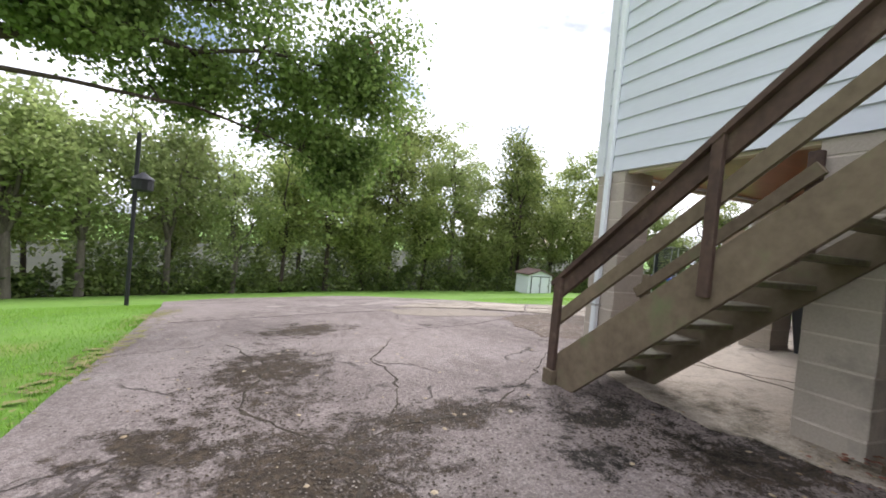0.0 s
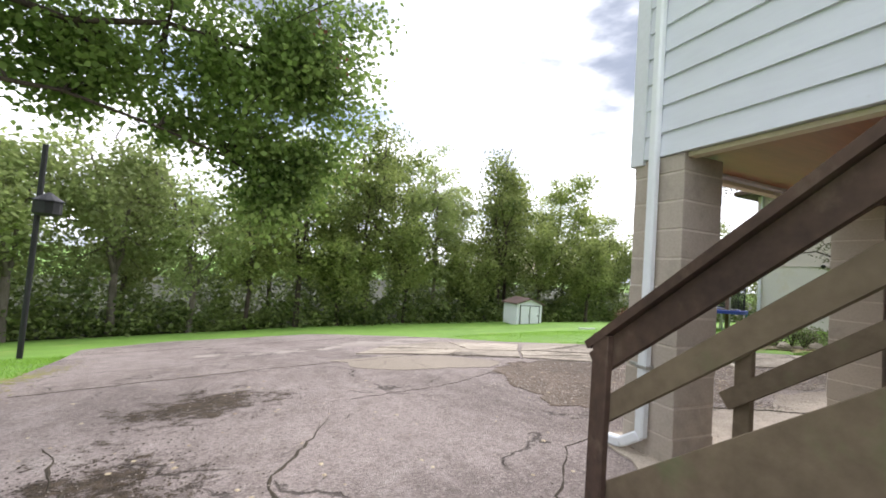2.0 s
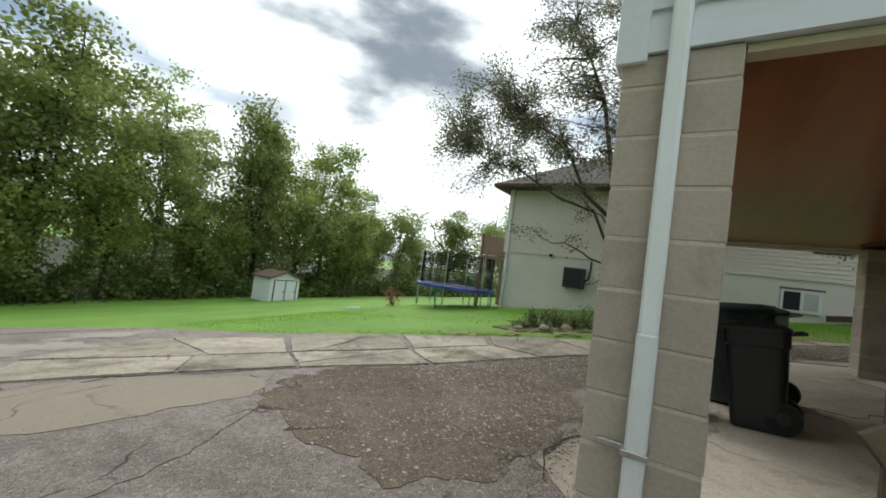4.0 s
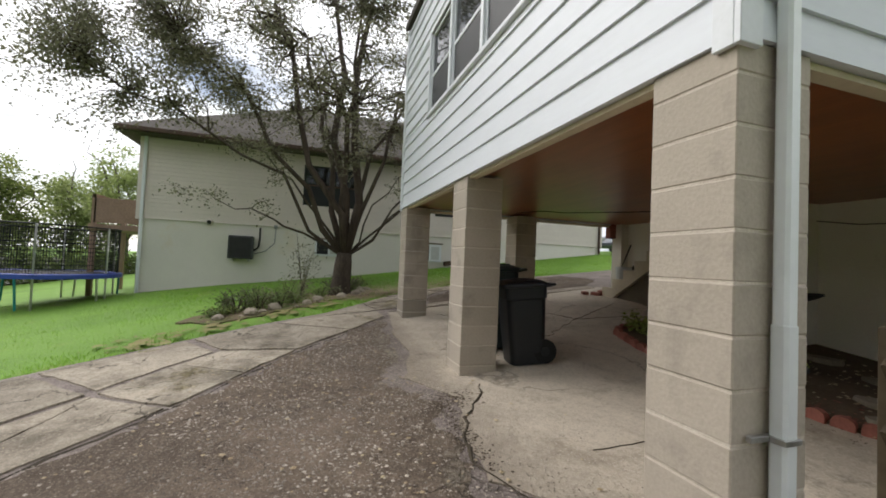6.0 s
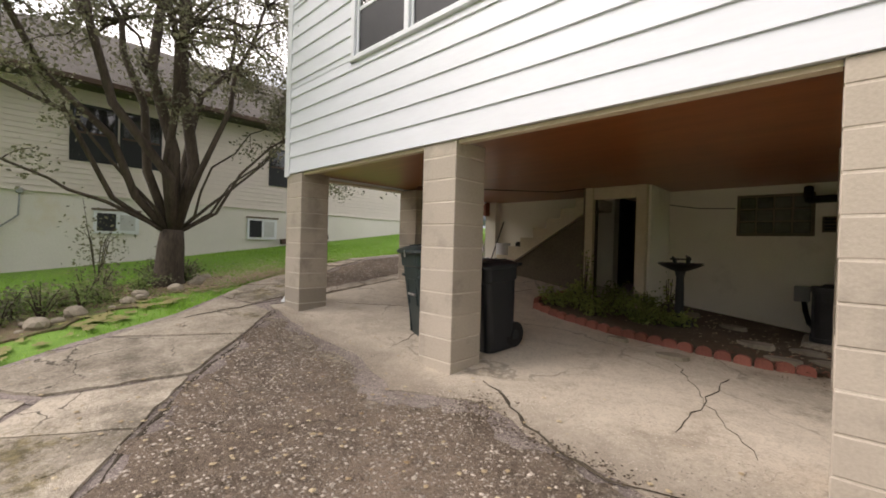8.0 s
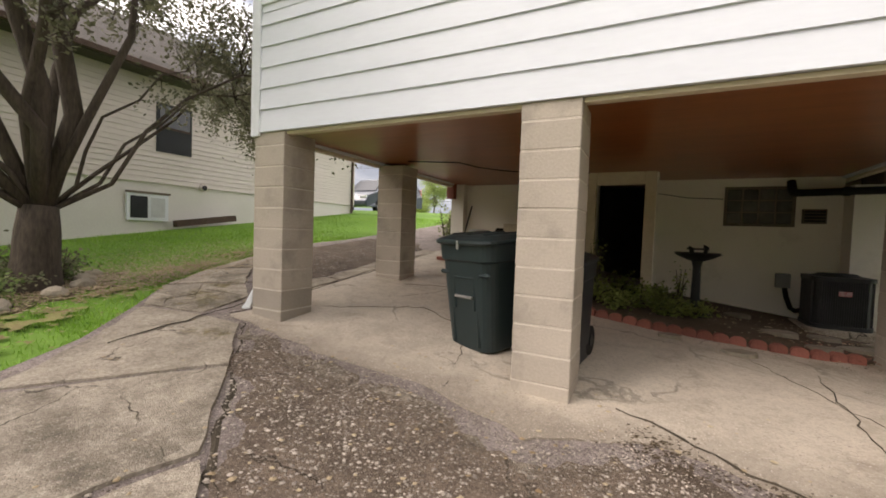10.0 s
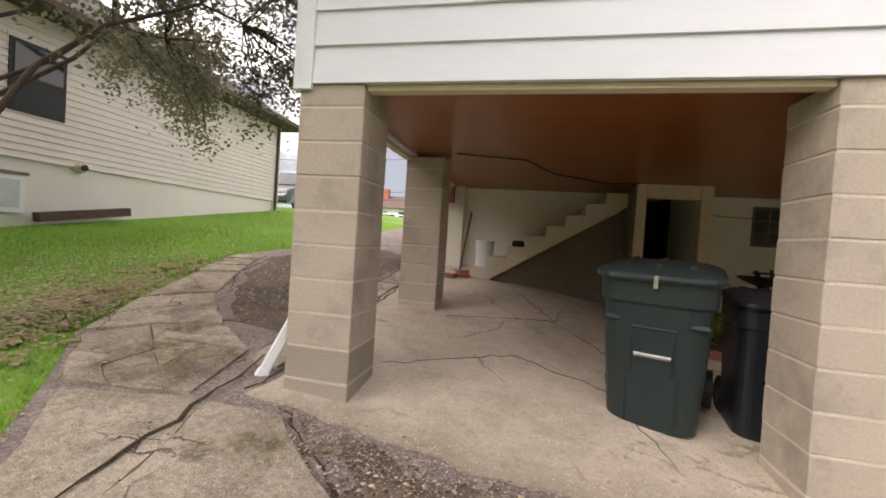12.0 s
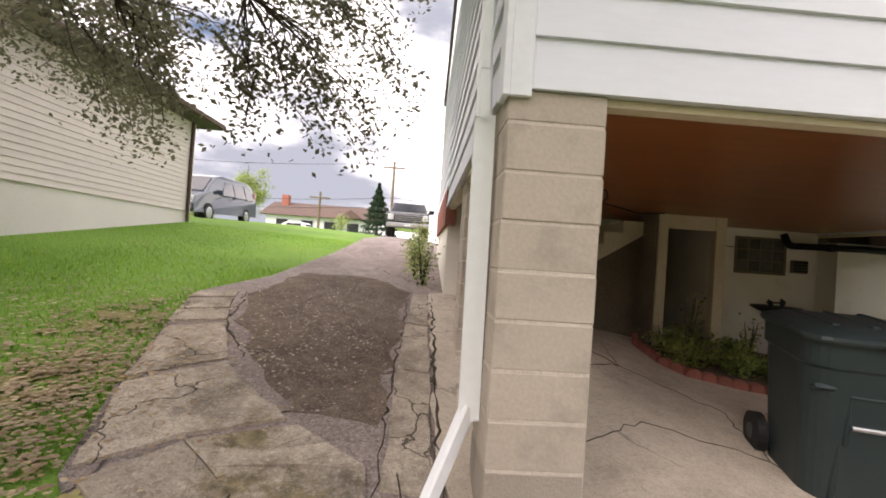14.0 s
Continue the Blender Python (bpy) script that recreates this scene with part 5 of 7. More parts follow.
def build_shed():
    x0, x1, y, zb, zt = 10.7, 12.4, 17.3, -1.6, -0.42
    e = thing("garden_shed", (x0 + x1) / 2, y, zb, "small white metal garden shed with a brown roof", "shed")
    part("body", solid(x0, x1, y, y + 1.4, zb, zt, 0.01), M_trim, e)
    xm = (x0 + x1) / 2
    bm = bmesh.new()
    a = [bm.verts.new((x_, y - 0.1, z_)) for x_, z_ in ((x0 - 0.1, zt - 0.02), (xm, zt + 0.3), (x1 + 0.1, zt - 0.02), (x1 + 0.1, zt + 0.05), (xm, zt + 0.38), (x0 - 0.1, zt + 0.05))]
    b = [bm.verts.new((v.co.x, y + 1.5, v.co.z)) for v in a]
    for p, q in ((a, 1), (b, -1)):
        for k in ((0, 1, 4, 5), (1, 2, 3, 4)):
            bm.faces.new([p[i] for i in (k if q > 0 else k[::-1])])
    for k in range(6):
        bm.faces.new((a[k], a[(k + 1) % 6], b[(k + 1) % 6], b[k]))
    bmesh.ops.recalc_face_normals(bm, faces=bm.faces)
    part("roof", bm, M_shroof, e)
    bm = bmesh.new()
    g = [bm.verts.new((x_, y + 0.01, z_)) for x_, z_ in ((x0, zt), (x1, zt), (xm, zt + 0.3))]
    h = [bm.verts.new((v.co.x, y + 0.05, v.co.z)) for v in g]
    bm.faces.new(g), bm.faces.new(h[::-1])
    part("gable", bm, M_trim, e)
    for a_, b_ in ((xm - 0.62, xm - 0.02), (xm + 0.02, xm + 0.62)):
        d = part("door", solid(a_, b_, y - 0.03, y - 0.004, zb + 0.05, zt - 0.08, 0.005), M_trim, e)
        part("handle", solid(b_ - 0.09, b_ - 0.06, y - 0.05, y - 0.03, zb + 0.5, zb + 0.62), M_iron, d)
    for xx in (xm - 0.64, xm, xm + 0.64):
        part("door_trim", solid(xx - 0.018, xx + 0.018, y - 0.045, y - 0.002, zb + 0.05, zt - 0.05), M_iron, e)
    part("door_trim", solid(xm - 0.64, xm + 0.64, y - 0.045, y - 0.002, zt - 0.085, zt - 0.05), M_iron, e)
    s = part("lumber", solid(8.8, 9.6, 10.2, 10.26, lie(9, 10.2) + 0.02, lie(9, 10.2) + 0.06, 0.004), M_trim)
    tagged(s, "white board lying on the lawn", "board")


M_shroof = material("rusty_brown_roof", (0.15, 0.10, 0.082), (0.09, 0.062, 0.052), 0.8, 20, 3, 0.6, 0.1)
build_shed()


def build_far_shed():
    x, y = -19.5, 15.5
    g = lie(x, y)
    e = thing("far_shed", x, y, g, "low grey outbuilding at the edge of the woods", "shed")
    part("wall", solid(x - 2.2, x + 1.6, y, y + 2.5, g - 0.2, g + 1.3), M_steel2, e)
    bm = bmesh.new()
    prism(bm, [(x - 2.4, y - 0.2), (x + 1.8, y - 0.2), (x + 1.8, y + 2.7), (x - 2.4, y + 2.7)], g + 1.3, lambda a, b: g + 1.42 + 0.1 * (b - y))
    part("roof", bm, M_steel2, e)


build_far_shed()


# ---- the pole on the lawn with its nesting house ----
def build_bird_pole():
    x, y = -6.95, 8.9
    g = lie(x, y)
    e = thing("bird_house_pole", x, y, g, "thin dark pole carrying a small round bird house", "bird house")
    part("pole", tube(bmesh.new(), [(x, y, g - 0.05), (x, y, 3.2)], 0.05, 10), M_iron, e)
    part("house", tube(bmesh.new(), [(x + 0.15, y, 1.7), (x + 0.15, y, 1.75), (x + 0.15, y, 2.0), (x + 0.15, y, 2.1)], [0.16, 0.24, 0.24, 0.1], 12), M_iron, e)
    part("roof", tube(bmesh.new(), [(x + 0.15, y, 2.02), (x + 0.15, y, 2.2)], [0.28, 0.03], 12), M_iron, e)


build_bird_pole()


# ---- vehicles by the street ----
def car_shell(profile, w, crown=0.86, belt=None):
    """A car body from a side profile (length, height), rounded across; belt: height where the sides lean in."""
    bm = bmesh.new()
    rows = []
    for u, s in ((-1.0, 0), (-0.94, 1), (0.94, 1), (1.0, 0)):
        row = []
        for a, z in profile:
            k = 1.0
            if belt and z > belt:
                k = 1 - (1 - crown) * min(1, (z - belt) / 0.7)
            zz = z - (0.03 if s == 0 and z > 0.5 else 0)
            row.append(bm.verts.new((u * w / 2 * k, a, zz)))
        rows.append(row)
    n = len(profile)
    for p, q in zip(rows, rows[1:]):
        for k in range(n):
            bm.faces.new((p[k], p[(k + 1) % n], q[(k + 1) % n], q[k]))
    bm.faces.new(rows[0][::-1]), bm.faces.new(rows[-1])
    bmesh.ops.recalc_face_normals(bm, faces=bm.faces)
    return bm


def add_wheel(e, x, y, r, w):
    t = part("wheel", tube(bmesh.new(), [(x - w / 2, y, r), (x - w / 2 + 0.02, y, r), (x + w / 2 - 0.02, y, r), (x + w / 2, y, r)], [r - 0.03, r, r, r - 0.03], 24), M_black, e)
    s = -1 if x < 0 else 1
    part("rim", tube(bmesh.new(), [(x + s * w / 2, y, r), (x + s * (w / 2 + 0.012), y, r)], [r * 0.62, r * 0.5], 16), M_steel, t)


def build_minivan():
    e = thing("minivan", 0, 0, 0, "dark blue grey minivan parked on the grass by the street", "van")
    prof = [(2.45, 0.3), (2.5, 0.6), (2.35, 0.85), (1.6, 1.05), (0.75, 1.65), (0.2, 1.76), (-1.9, 1.74), (-2.35, 1.55), (-2.5, 1.0), (-2.48, 0.35)]
    part("body", car_shell(prof, 1.95, 0.8, 0.95), M_van, e)
    for s in (-1, 1):
        for a, b in ((0.55, -0.45), (-0.5, -1.45), (-1.5, -2.15)):
            bm = bmesh.new()
            out = [(a, 1.02), (b, 1.04), (b + 0.02, 1.56), (a - (0.42 if a > 0.5 else 0.02), 1.56)]
            f = [bm.verts.new((s * (0.978 - (z - 0.95) * 0.285), y, z)) for y, z in out]
            g = [bm.verts.new((v.co.x + s * 0.012, v.co.y, v.co.z)) for v in f]
            bm.faces.new(g), bm.faces.new(f[::-1])
            for k in range(4):
                bm.faces.new((f[k], f[(k + 1) % 4], g[(k + 1) % 4], g[k]))
            bmesh.ops.recalc_face_normals(bm, faces=bm.faces)
            part("side_window", bm, M_pane, e)
        part("mirror", solid(s * 0.98 - 0.1, s * 0.98 + 0.1, 0.72, 0.84, 1.02, 1.18, 0.02), M_van, e)
        part("headlight", solid(s * 0.75 - 0.18, s * 0.75 + 0.18, 2.3, 2.47, 0.66, 0.82, 0.03), M_pale, e)
        part("tail_light", solid(s * 0.86 - 0.08, s * 0.86 + 0.08, -2.52, -2.4, 0.9, 1.4, 0.02), M_badge, e)
        part("door_handle", solid(s * 0.98 - 0.02, s * 0.98 + 0.02, -0.35, -0.2, 0.92, 0.96, 0.005), M_van, e)
    bm = bmesh.new()
    vs = [bm.verts.new(v) for v in ((-0.78, 1.58, 1.075), (0.78, 1.58, 1.075), (0.66, 0.82, 1.625), (-0.66, 0.82, 1.625))]
    ws = [bm.verts.new(v.co + Vector((0, 0.008, 0.014))) for v in vs]
    bm.faces.new(vs), bm.faces.new(ws)
    part("windscreen", bm, M_pane, e)
    part("bumper", solid(-0.95, 0.95, 2.35, 2.56, 0.35, 0.6, 0.05), M_van, e)
    for x in (-0.88, 0.88):
        for y in (1.5, -1.5):
            add_wheel(e, x, y, 0.33, 0.22)
    e.matrix_basis = pose(14.73, -14.45, 2.05, -2, 0, 0.5)


M_van = material("blue_grey_car_paint", (0.055, 0.072, 0.098), (0.044, 0.058, 0.08), 0.3, 10, 1, 0.8, 0.0, metal=0.15, spec=0.6, coat=0.6)
M_truck = material("black_car_paint", (0.018, 0.018, 0.02), (0.013, 0.013, 0.014), 0.25, 10, 1, 0.8, 0.0, spec=0.6, coat=0.7)
build_minivan()


def build_truck():
    e = thing("pickup_truck", 0, 0, 0, "black pickup truck facing down the drive", "pickup truck")
    prof = [(2.75, 0.42), (2.85, 0.75), (2.8, 1.1), (2.6, 1.2), (1.25, 1.3), (0.55, 1.85), (0.1, 1.93), (-1.0, 1.92), (-1.35, 1.3), (-2.9, 1.28), (-2.92, 0.5)]
    part("body", car_shell(prof, 2.02, 0.8, 1.25), M_truck, e)
    part("grille", solid(-0.66, 0.66, 2.8, 2.88, 0.72, 1.08, 0.02), M_iron, e)
    for i in range(4):
        part("grille_bar", solid(-0.64, 0.64, 2.87, 2.9, 0.76 + i * 0.085, 0.79 + i * 0.085, 0.006), M_steel, e)
    part("bumper", solid(-1.0, 1.0, 2.78, 2.95, 0.44, 0.66, 0.04), M_steel, e, "chrome bumper")
    part("plate", solid(-0.16, 0.16, 2.95, 2.965, 0.5, 0.6), M_trim, e)
    for s in (-1, 1):
        part("headlight", solid(s * 0.82 - 0.14, s * 0.82 + 0.14, 2.75, 2.87, 0.78, 1.06, 0.03), M_pale, e)
        part("mirror", solid(s * 1.18 - 0.13, s * 1.18 + 0.13, 0.95, 1.05, 1.3, 1.52, 0.03), M_truck, e)
        part("mirror_arm", solid(min(s * 1.0, s * 1.1), max(s * 1.0, s * 1.1), 0.97, 1.02, 1.34, 1.4), M_truck, e)
        part("fog_lamp", solid(s * 0.7 - 0.07, s * 0.7 + 0.07, 2.94, 2.97, 0.5, 0.58, 0.01), M_pale, e)
    bm = bmesh.new()
    vs = [bm.verts.new(v) for v in ((-0.85, 1.2, 1.35), (0.85, 1.2, 1.35), (0.72, 0.6, 1.83), (-0.72, 0.6, 1.83))]
    ws = [bm.verts.new(v.co + Vector((0, 0.01, 0.014))) for v in vs]
    bm.faces.new(vs), bm.faces.new(ws)
    part("windscreen", bm, M_pane, e)
    for x in (-0.9, 0.9):
        for y in (1.85, -1.9):
            add_wheel(e, x, y, 0.4, 0.27)
    e.matrix_basis = pose(7.2, -20.8, lie(7.2, -20.5) + 0.02, 0, 0, 2)


build_truck()


def build_street():
    e = thing("far_house", 18.5, -46, lie(18, -40), "low white house with a brown roof across the street", "house")
    g = 2.3
    part("wall", solid(12.8, 24.5, -54, -46, g - 0.5, 4.75), M_trim, e)
    bm = bmesh.new()
    a = [bm.verts.new((12.2, y, z)) for y, z in ((-45.3, 4.65), (-50, 6.5), (-54.7, 4.65))]
    b = [bm.verts.new((25.1, y, z)) for y, z in ((-45.3, 4.65), (-50, 6.5), (-54.7, 4.65))]
    bm.faces.new(a), bm.faces.new(b[::-1])
    for k in range(3):
        bm.faces.new((a[k], a[(k + 1) % 3], b[(k + 1) % 3], b[k]))
    bmesh.ops.recalc_face_normals(bm, faces=bm.faces)
    roof = part("roof", bm, M_shroof, e)
    part("chimney", solid(23.0, 23.8, -49.5, -48.7, 5.5, 7.3), M_brick, e)
    bm = bmesh.new()
    a = [bm.verts.new((x, -45.0, z)) for x, z in ((13.4, 4.7), (16.2, 4.7), (14.8, 5.7))]
    b = [bm.verts.new((v.co.x, -49, v.co.z)) for v in a]
    bm.faces.new(a), bm.faces.new(b[::-1])
    for k in range(3):
        bm.faces.new((a[k], a[(k + 1) % 3], b[(k + 1) % 3], b[k]))
    part("porch_gable", bm, M_shroof, e)
    for x in (14.0, 16.6, 19.2, 22.0):
        part("window", solid(x, x + 1.3, -45.98, -45.9, 3.1, 4.2), M_screen, e)
    # utility poles and lines
    def upole(x, y, top):
        p = thing("utility_pole", x, y, 2.0, "grey wooden utility pole with a crossarm", "utility pole", "utility poles")
        part("pole", tube(bmesh.new(), [(x, y, 1.5), (x, y, top)], [0.16, 0.11], 10), M_wood, p)
        part("crossarm", solid(x - 1.1, x + 1.1, y - 0.06, y + 0.06, top - 0.7, top - 0.55), M_wood, p)
    upole(9.85, -40, 10.4)
    upole(-28, -38, 10.8)
    upole(46, -42, 10.2)
    upole(17.8, -43, 7.2)
    for dz, dy in ((-0.1, 0.0), (-3.7, 0.25), (-4.5, -0.25)):
        c = thing("power_line", 9.85, -40, 9, "thin dark overhead power line", "cable", "power lines")
        pts = []
        for (x0, y0, z0), (x1, y1, z1) in (((-28, -38, 10.8), (9.85, -40, 10.4)), ((9.85, -40, 10.4), (46, -42, 10.2))):
            for k in range(9):
                t = k / 8
                pts.append((x0 + (x1 - x0) * t, y0 + (y1 - y0) * t + dy, z0 + (z1 - z0) * t + dz - 0.9 * 4 * t * (1 - t)))
        part("wire", tube(bmesh.new(), pts, 0.022, 5), M_iron, c)
    s = thing("parked_car", 0, 0, 0, "white car parked across the street", "car")
    prof = [(2.1, 0.3), (2.2, 0.65), (1.2, 0.9), (0.5, 1.4), (-0.9, 1.42), (-1.7, 0.95), (-2.15, 0.85), (-2.15, 0.35)]
    part("body", car_shell(prof, 1.75, 0.8, 0.85), M_trim, s)
    part("windscreen", solid(-0.7, 0.7, 0.65, 0.95, 0.98, 1.25, 0.05), M_pane, s)
    for sx in (-1, 1):
        part("side_window", solid(sx * 0.82 - 0.03, sx * 0.82 + 0.03, -0.9, 0.5, 0.95, 1.3, 0.02), M_pane, s)
    for x in (-0.8, 0.8):
        for y in (1.35, -1.35):
            add_wheel(s, x, y, 0.31, 0.2)
    s.matrix_basis = pose(17.6, -36, 2.0, 0, 0, 80)


build_street()


# ---- plants ----
def poly_mesh(name, co, mat, parent=None):
    """Many small faces in one mesh: co is (faces, corners, 3)."""
    co = np.asarray(co, dtype=np.float32)
    n, k = co.shape[0], co.shape[1]
    me = bpy.data.meshes.new(name)
    me.vertices.add(n * k)
    me.vertices.foreach_set("co", co.reshape(-1))
    me.loops.add(n * k)
    me.loops.foreach_set("vertex_index", np.arange(n * k, dtype=np.int32))
    me.polygons.add(n)
    me.polygons.foreach_set("loop_start", np.arange(0, n * k, k, dtype=np.int32))
    me.polygons.foreach_set("loop_total", np.full(n, k, dtype=np.int32))
    me.update(calc_edges=True)
    me.materials.append(mat)
    ob = new(name, me)
    if parent:
        ob.parent = parent
        ob.matrix_parent_inverse = parent.matrix_basis.inverted()
    return ob


def leaf_quads(rng, centres, size, droop=0.3, aspect=0.6, flat=0.5):
    """Pointed leaves about the given centres."""
    n = len(centres)
    d = rng.normal(size=(n, 3))
    d[:, 2] = d[:, 2] * flat - droop
    d /= np.linalg.norm(d, axis=1)[:, None]
    r = rng.normal(size=(n, 3))
    s = np.cross(d, r)
    s /= np.linalg.norm(s, axis=1)[:, None] + 1e-9
    up = np.cross(s, d)
    L = size * rng.uniform(0.6, 1.25, size=(n, 1))
    c = np.asarray(centres)
    a = c - d * L * 0.5
    b = c + d * L * 0.5
    m = c - d * L * 0.08 + up * L * 0.06
    return np.stack([a, m + s * L * aspect * 0.5, b, m - s * L * aspect * 0.5], axis=1)


def branchy(bm, rng, p, q, r0, r1, wob=0.06, n=5, sides=6):
    """A slightly crooked tapering branch."""
    p, q = Vector(p), Vector(q)
    L = (q - p).length
    pts, rad = [p], [r0]
    for i in range(1, n):
        t = i / n
        v = p.lerp(q, t) + Vector(rng.normal(size=3)) * wob * L * 0.5
        v.z += 0.08 * L * math.sin(math.pi * t)
        pts.append(v)
        rad.append(r0 + (r1 - r0) * t)
    pts.append(q)
    rad.append(r1)
    tube(bm, pts, rad, sides)
    return pts


def build_tree(name, seed, base, fork, limbs, clusters, leaf, per, spread, mat, label, trunk_r, group="", wide=0.6, droop=0.3, twig=0.012, hang=0.0, category="tree", bark=None):
    """A tree: trunk from base to fork, limbs to given ends, twigs to leaf clusters, leaves about them."""
    rng = np.random.default_rng(seed)
    e = thing(name, *base, label, category, group)
    bm = bmesh.new()
    base, fork = Vector(base), Vector(fork)
    tube(bm, [base + Vector((0, 0, -0.15)), base + Vector((0, 0, 0.12)), base.lerp(fork, 0.35), base.lerp(fork, 0.7), fork], [trunk_r * 1.55, trunk_r * 1.15, trunk_r, trunk_r * 0.95, trunk_r * 0.8], 12)
    nodes = []
    for end, r in limbs:
        pts = branchy(bm, rng, fork - Vector((0, 0, 0.1)), end, r, r * 0.25, 0.05, 7, 7)
        nodes += [(p, r * (1 - 0.75 * i / 7)) for i, p in enumerate(pts) if i > 1]
    part("trunk", bm, bark or M_bark, e, smooth=True)
    bm = bmesh.new()
    leaf_c = []
    for c in clusters:
        c = Vector(c)
        p, r = min(nodes, key=lambda nd: (nd[0] - c).length + (0.6 if nd[0].z > c.z + 1.0 else 0))
        pts = branchy(bm, rng, p, c, min(r * 0.7, 0.05), twig * 0.5, 0.09, 4, 5)
        w = np.array([tuple(v) for v in pts[2:]])
        k = rng.integers(0, len(w), per)
        pos = w[k] + rng.normal(size=(per, 3)) * np.array([spread, spread, spread * 0.62])
        pos[:, 2] -= np.abs(rng.normal(size=per)) * hang
        leaf_c.append(pos)
    tagged(part("twig_mass", bm, bark or M_bark, e), kind="stuff")
    co = leaf_quads(rng, np.concatenate(leaf_c), leaf, droop, wide)
    poly_mesh("crown", co, mat, e)
    return e


def cloud(rng, n, centre, radii, shell=0.45, low=None):
    """Points in an uneven ellipsoid, denser towards its skin."""
    out = []
    while len(out) < n:
        v = rng.normal(size=3)
        v /= np.linalg.norm(v)
        r = shell + (1 - shell) * rng.random() ** 0.6
        r *= 0.86 + 0.28 * noise.noise(Vector(v * 2.2) + Vector((centre[0], centre[1], 0)))
        p = np.array(centre) + v * r * np.array(radii)
        if low is None or p[2] > low(p[0], p[1]):
            out.append(tuple(p))
    return out


def build_maple():
    rng = np.random.default_rng(11)
    cl = cloud(rng, 150, (-4.3, 4.4, 6.0), (3.7, 2.9, 3.2), 0.3, lambda x, y: 3.0 + (0.7 if x < -6.2 else 0) + 0.5 * noise.noise(Vector((x * 0.9, y * 0.9, 2))))
    cl += cloud(rng, 40, (-2.4, 4.2, 3.9), (1.5, 1.4, 1.1), 0.2)
    for k in range(34):
        z = 1.55 + 2.0 * rng.random() ** 0.8
        w = 0.12 + 0.4 * (z - 1.5)
        cl.append((-2.55 + 0.12 * (z - 1.5) + rng.normal() * w * 0.6, 4.4 + rng.normal() * 0.3, z))
    cl += [(-1.9, 4.3, 3.0), (-1.5, 4.4, 3.3), (-1.3, 4.4, 3.9), (-1.15, 4.4, 5.2), (-1.3, 4.4, 5.1)]
    cl += cloud(rng, 70, (-6.2, 4.0, 5.3), (1.9, 2.0, 1.9), 0.2, lambda x, y: 3.3)
    cl += cloud(rng, 70, (-6.4, 3.2, 4.1), (1.3, 1.4, 0.9), 0.2)
    cl += cloud(rng, 11, (-5.4, 4.4, 3.4), (1.0, 0.9, 0.55), 0.2)
    cl += cloud(rng, 11, (-4.7, 4.6, 3.5), (1.0, 0.9, 0.55), 0.2)
    cl += cloud(rng, 16, (-3.5, 4.6, 3.3), (0.7, 0.7, 0.75), 0.2)
    cl += cloud(rng, 60, (-8.2, 3.4, 7.6), (3.4, 3.4, 2.4), 0.4)
    limbs = [((-4.6, 4.5, 5.0), 0.08), ((-2.6, 4.3, 4.2), 0.07), ((-4.0, 5.2, 7.4), 0.1), ((-5.4, 3.2, 6.4), 0.08), ((-7.5, 3.2, 9.2), 0.16), ((-10.2, 3.0, 7.6), 0.12), ((-3.0, 3.8, 6.2), 0.1), ((-2.5, 4.4, 2.2), 0.04)]
    build_tree("maple_tree", 12, (-7.9, 2.9, lie(-7.9, 2.9)), (-7.7, 3.0, 2.9), limbs, cl, 0.09, 185, 0.23, M_leafG, "large green maple with low spreading leafy limbs", 0.26, wide=0.85, droop=0.45, hang=0.12)
    # a few turned leaves
    pos = np.array([(-2.2, 4.0, 4.6), (-1.9, 4.1, 4.3), (-3.1, 3.6, 5.3)])
    q = pos[rng.integers(0, 3, 70)] + rng.normal(size=(70, 3)) * 0.12
    ob = poly_mesh("red_leaf_sprig", leaf_quads(rng, q, 0.12, 0.4, 0.85), M_leafR)
    tagged(ob, "small sprig of leaves turned orange red on the maple", "leaves", kind="stuff")


build_maple()


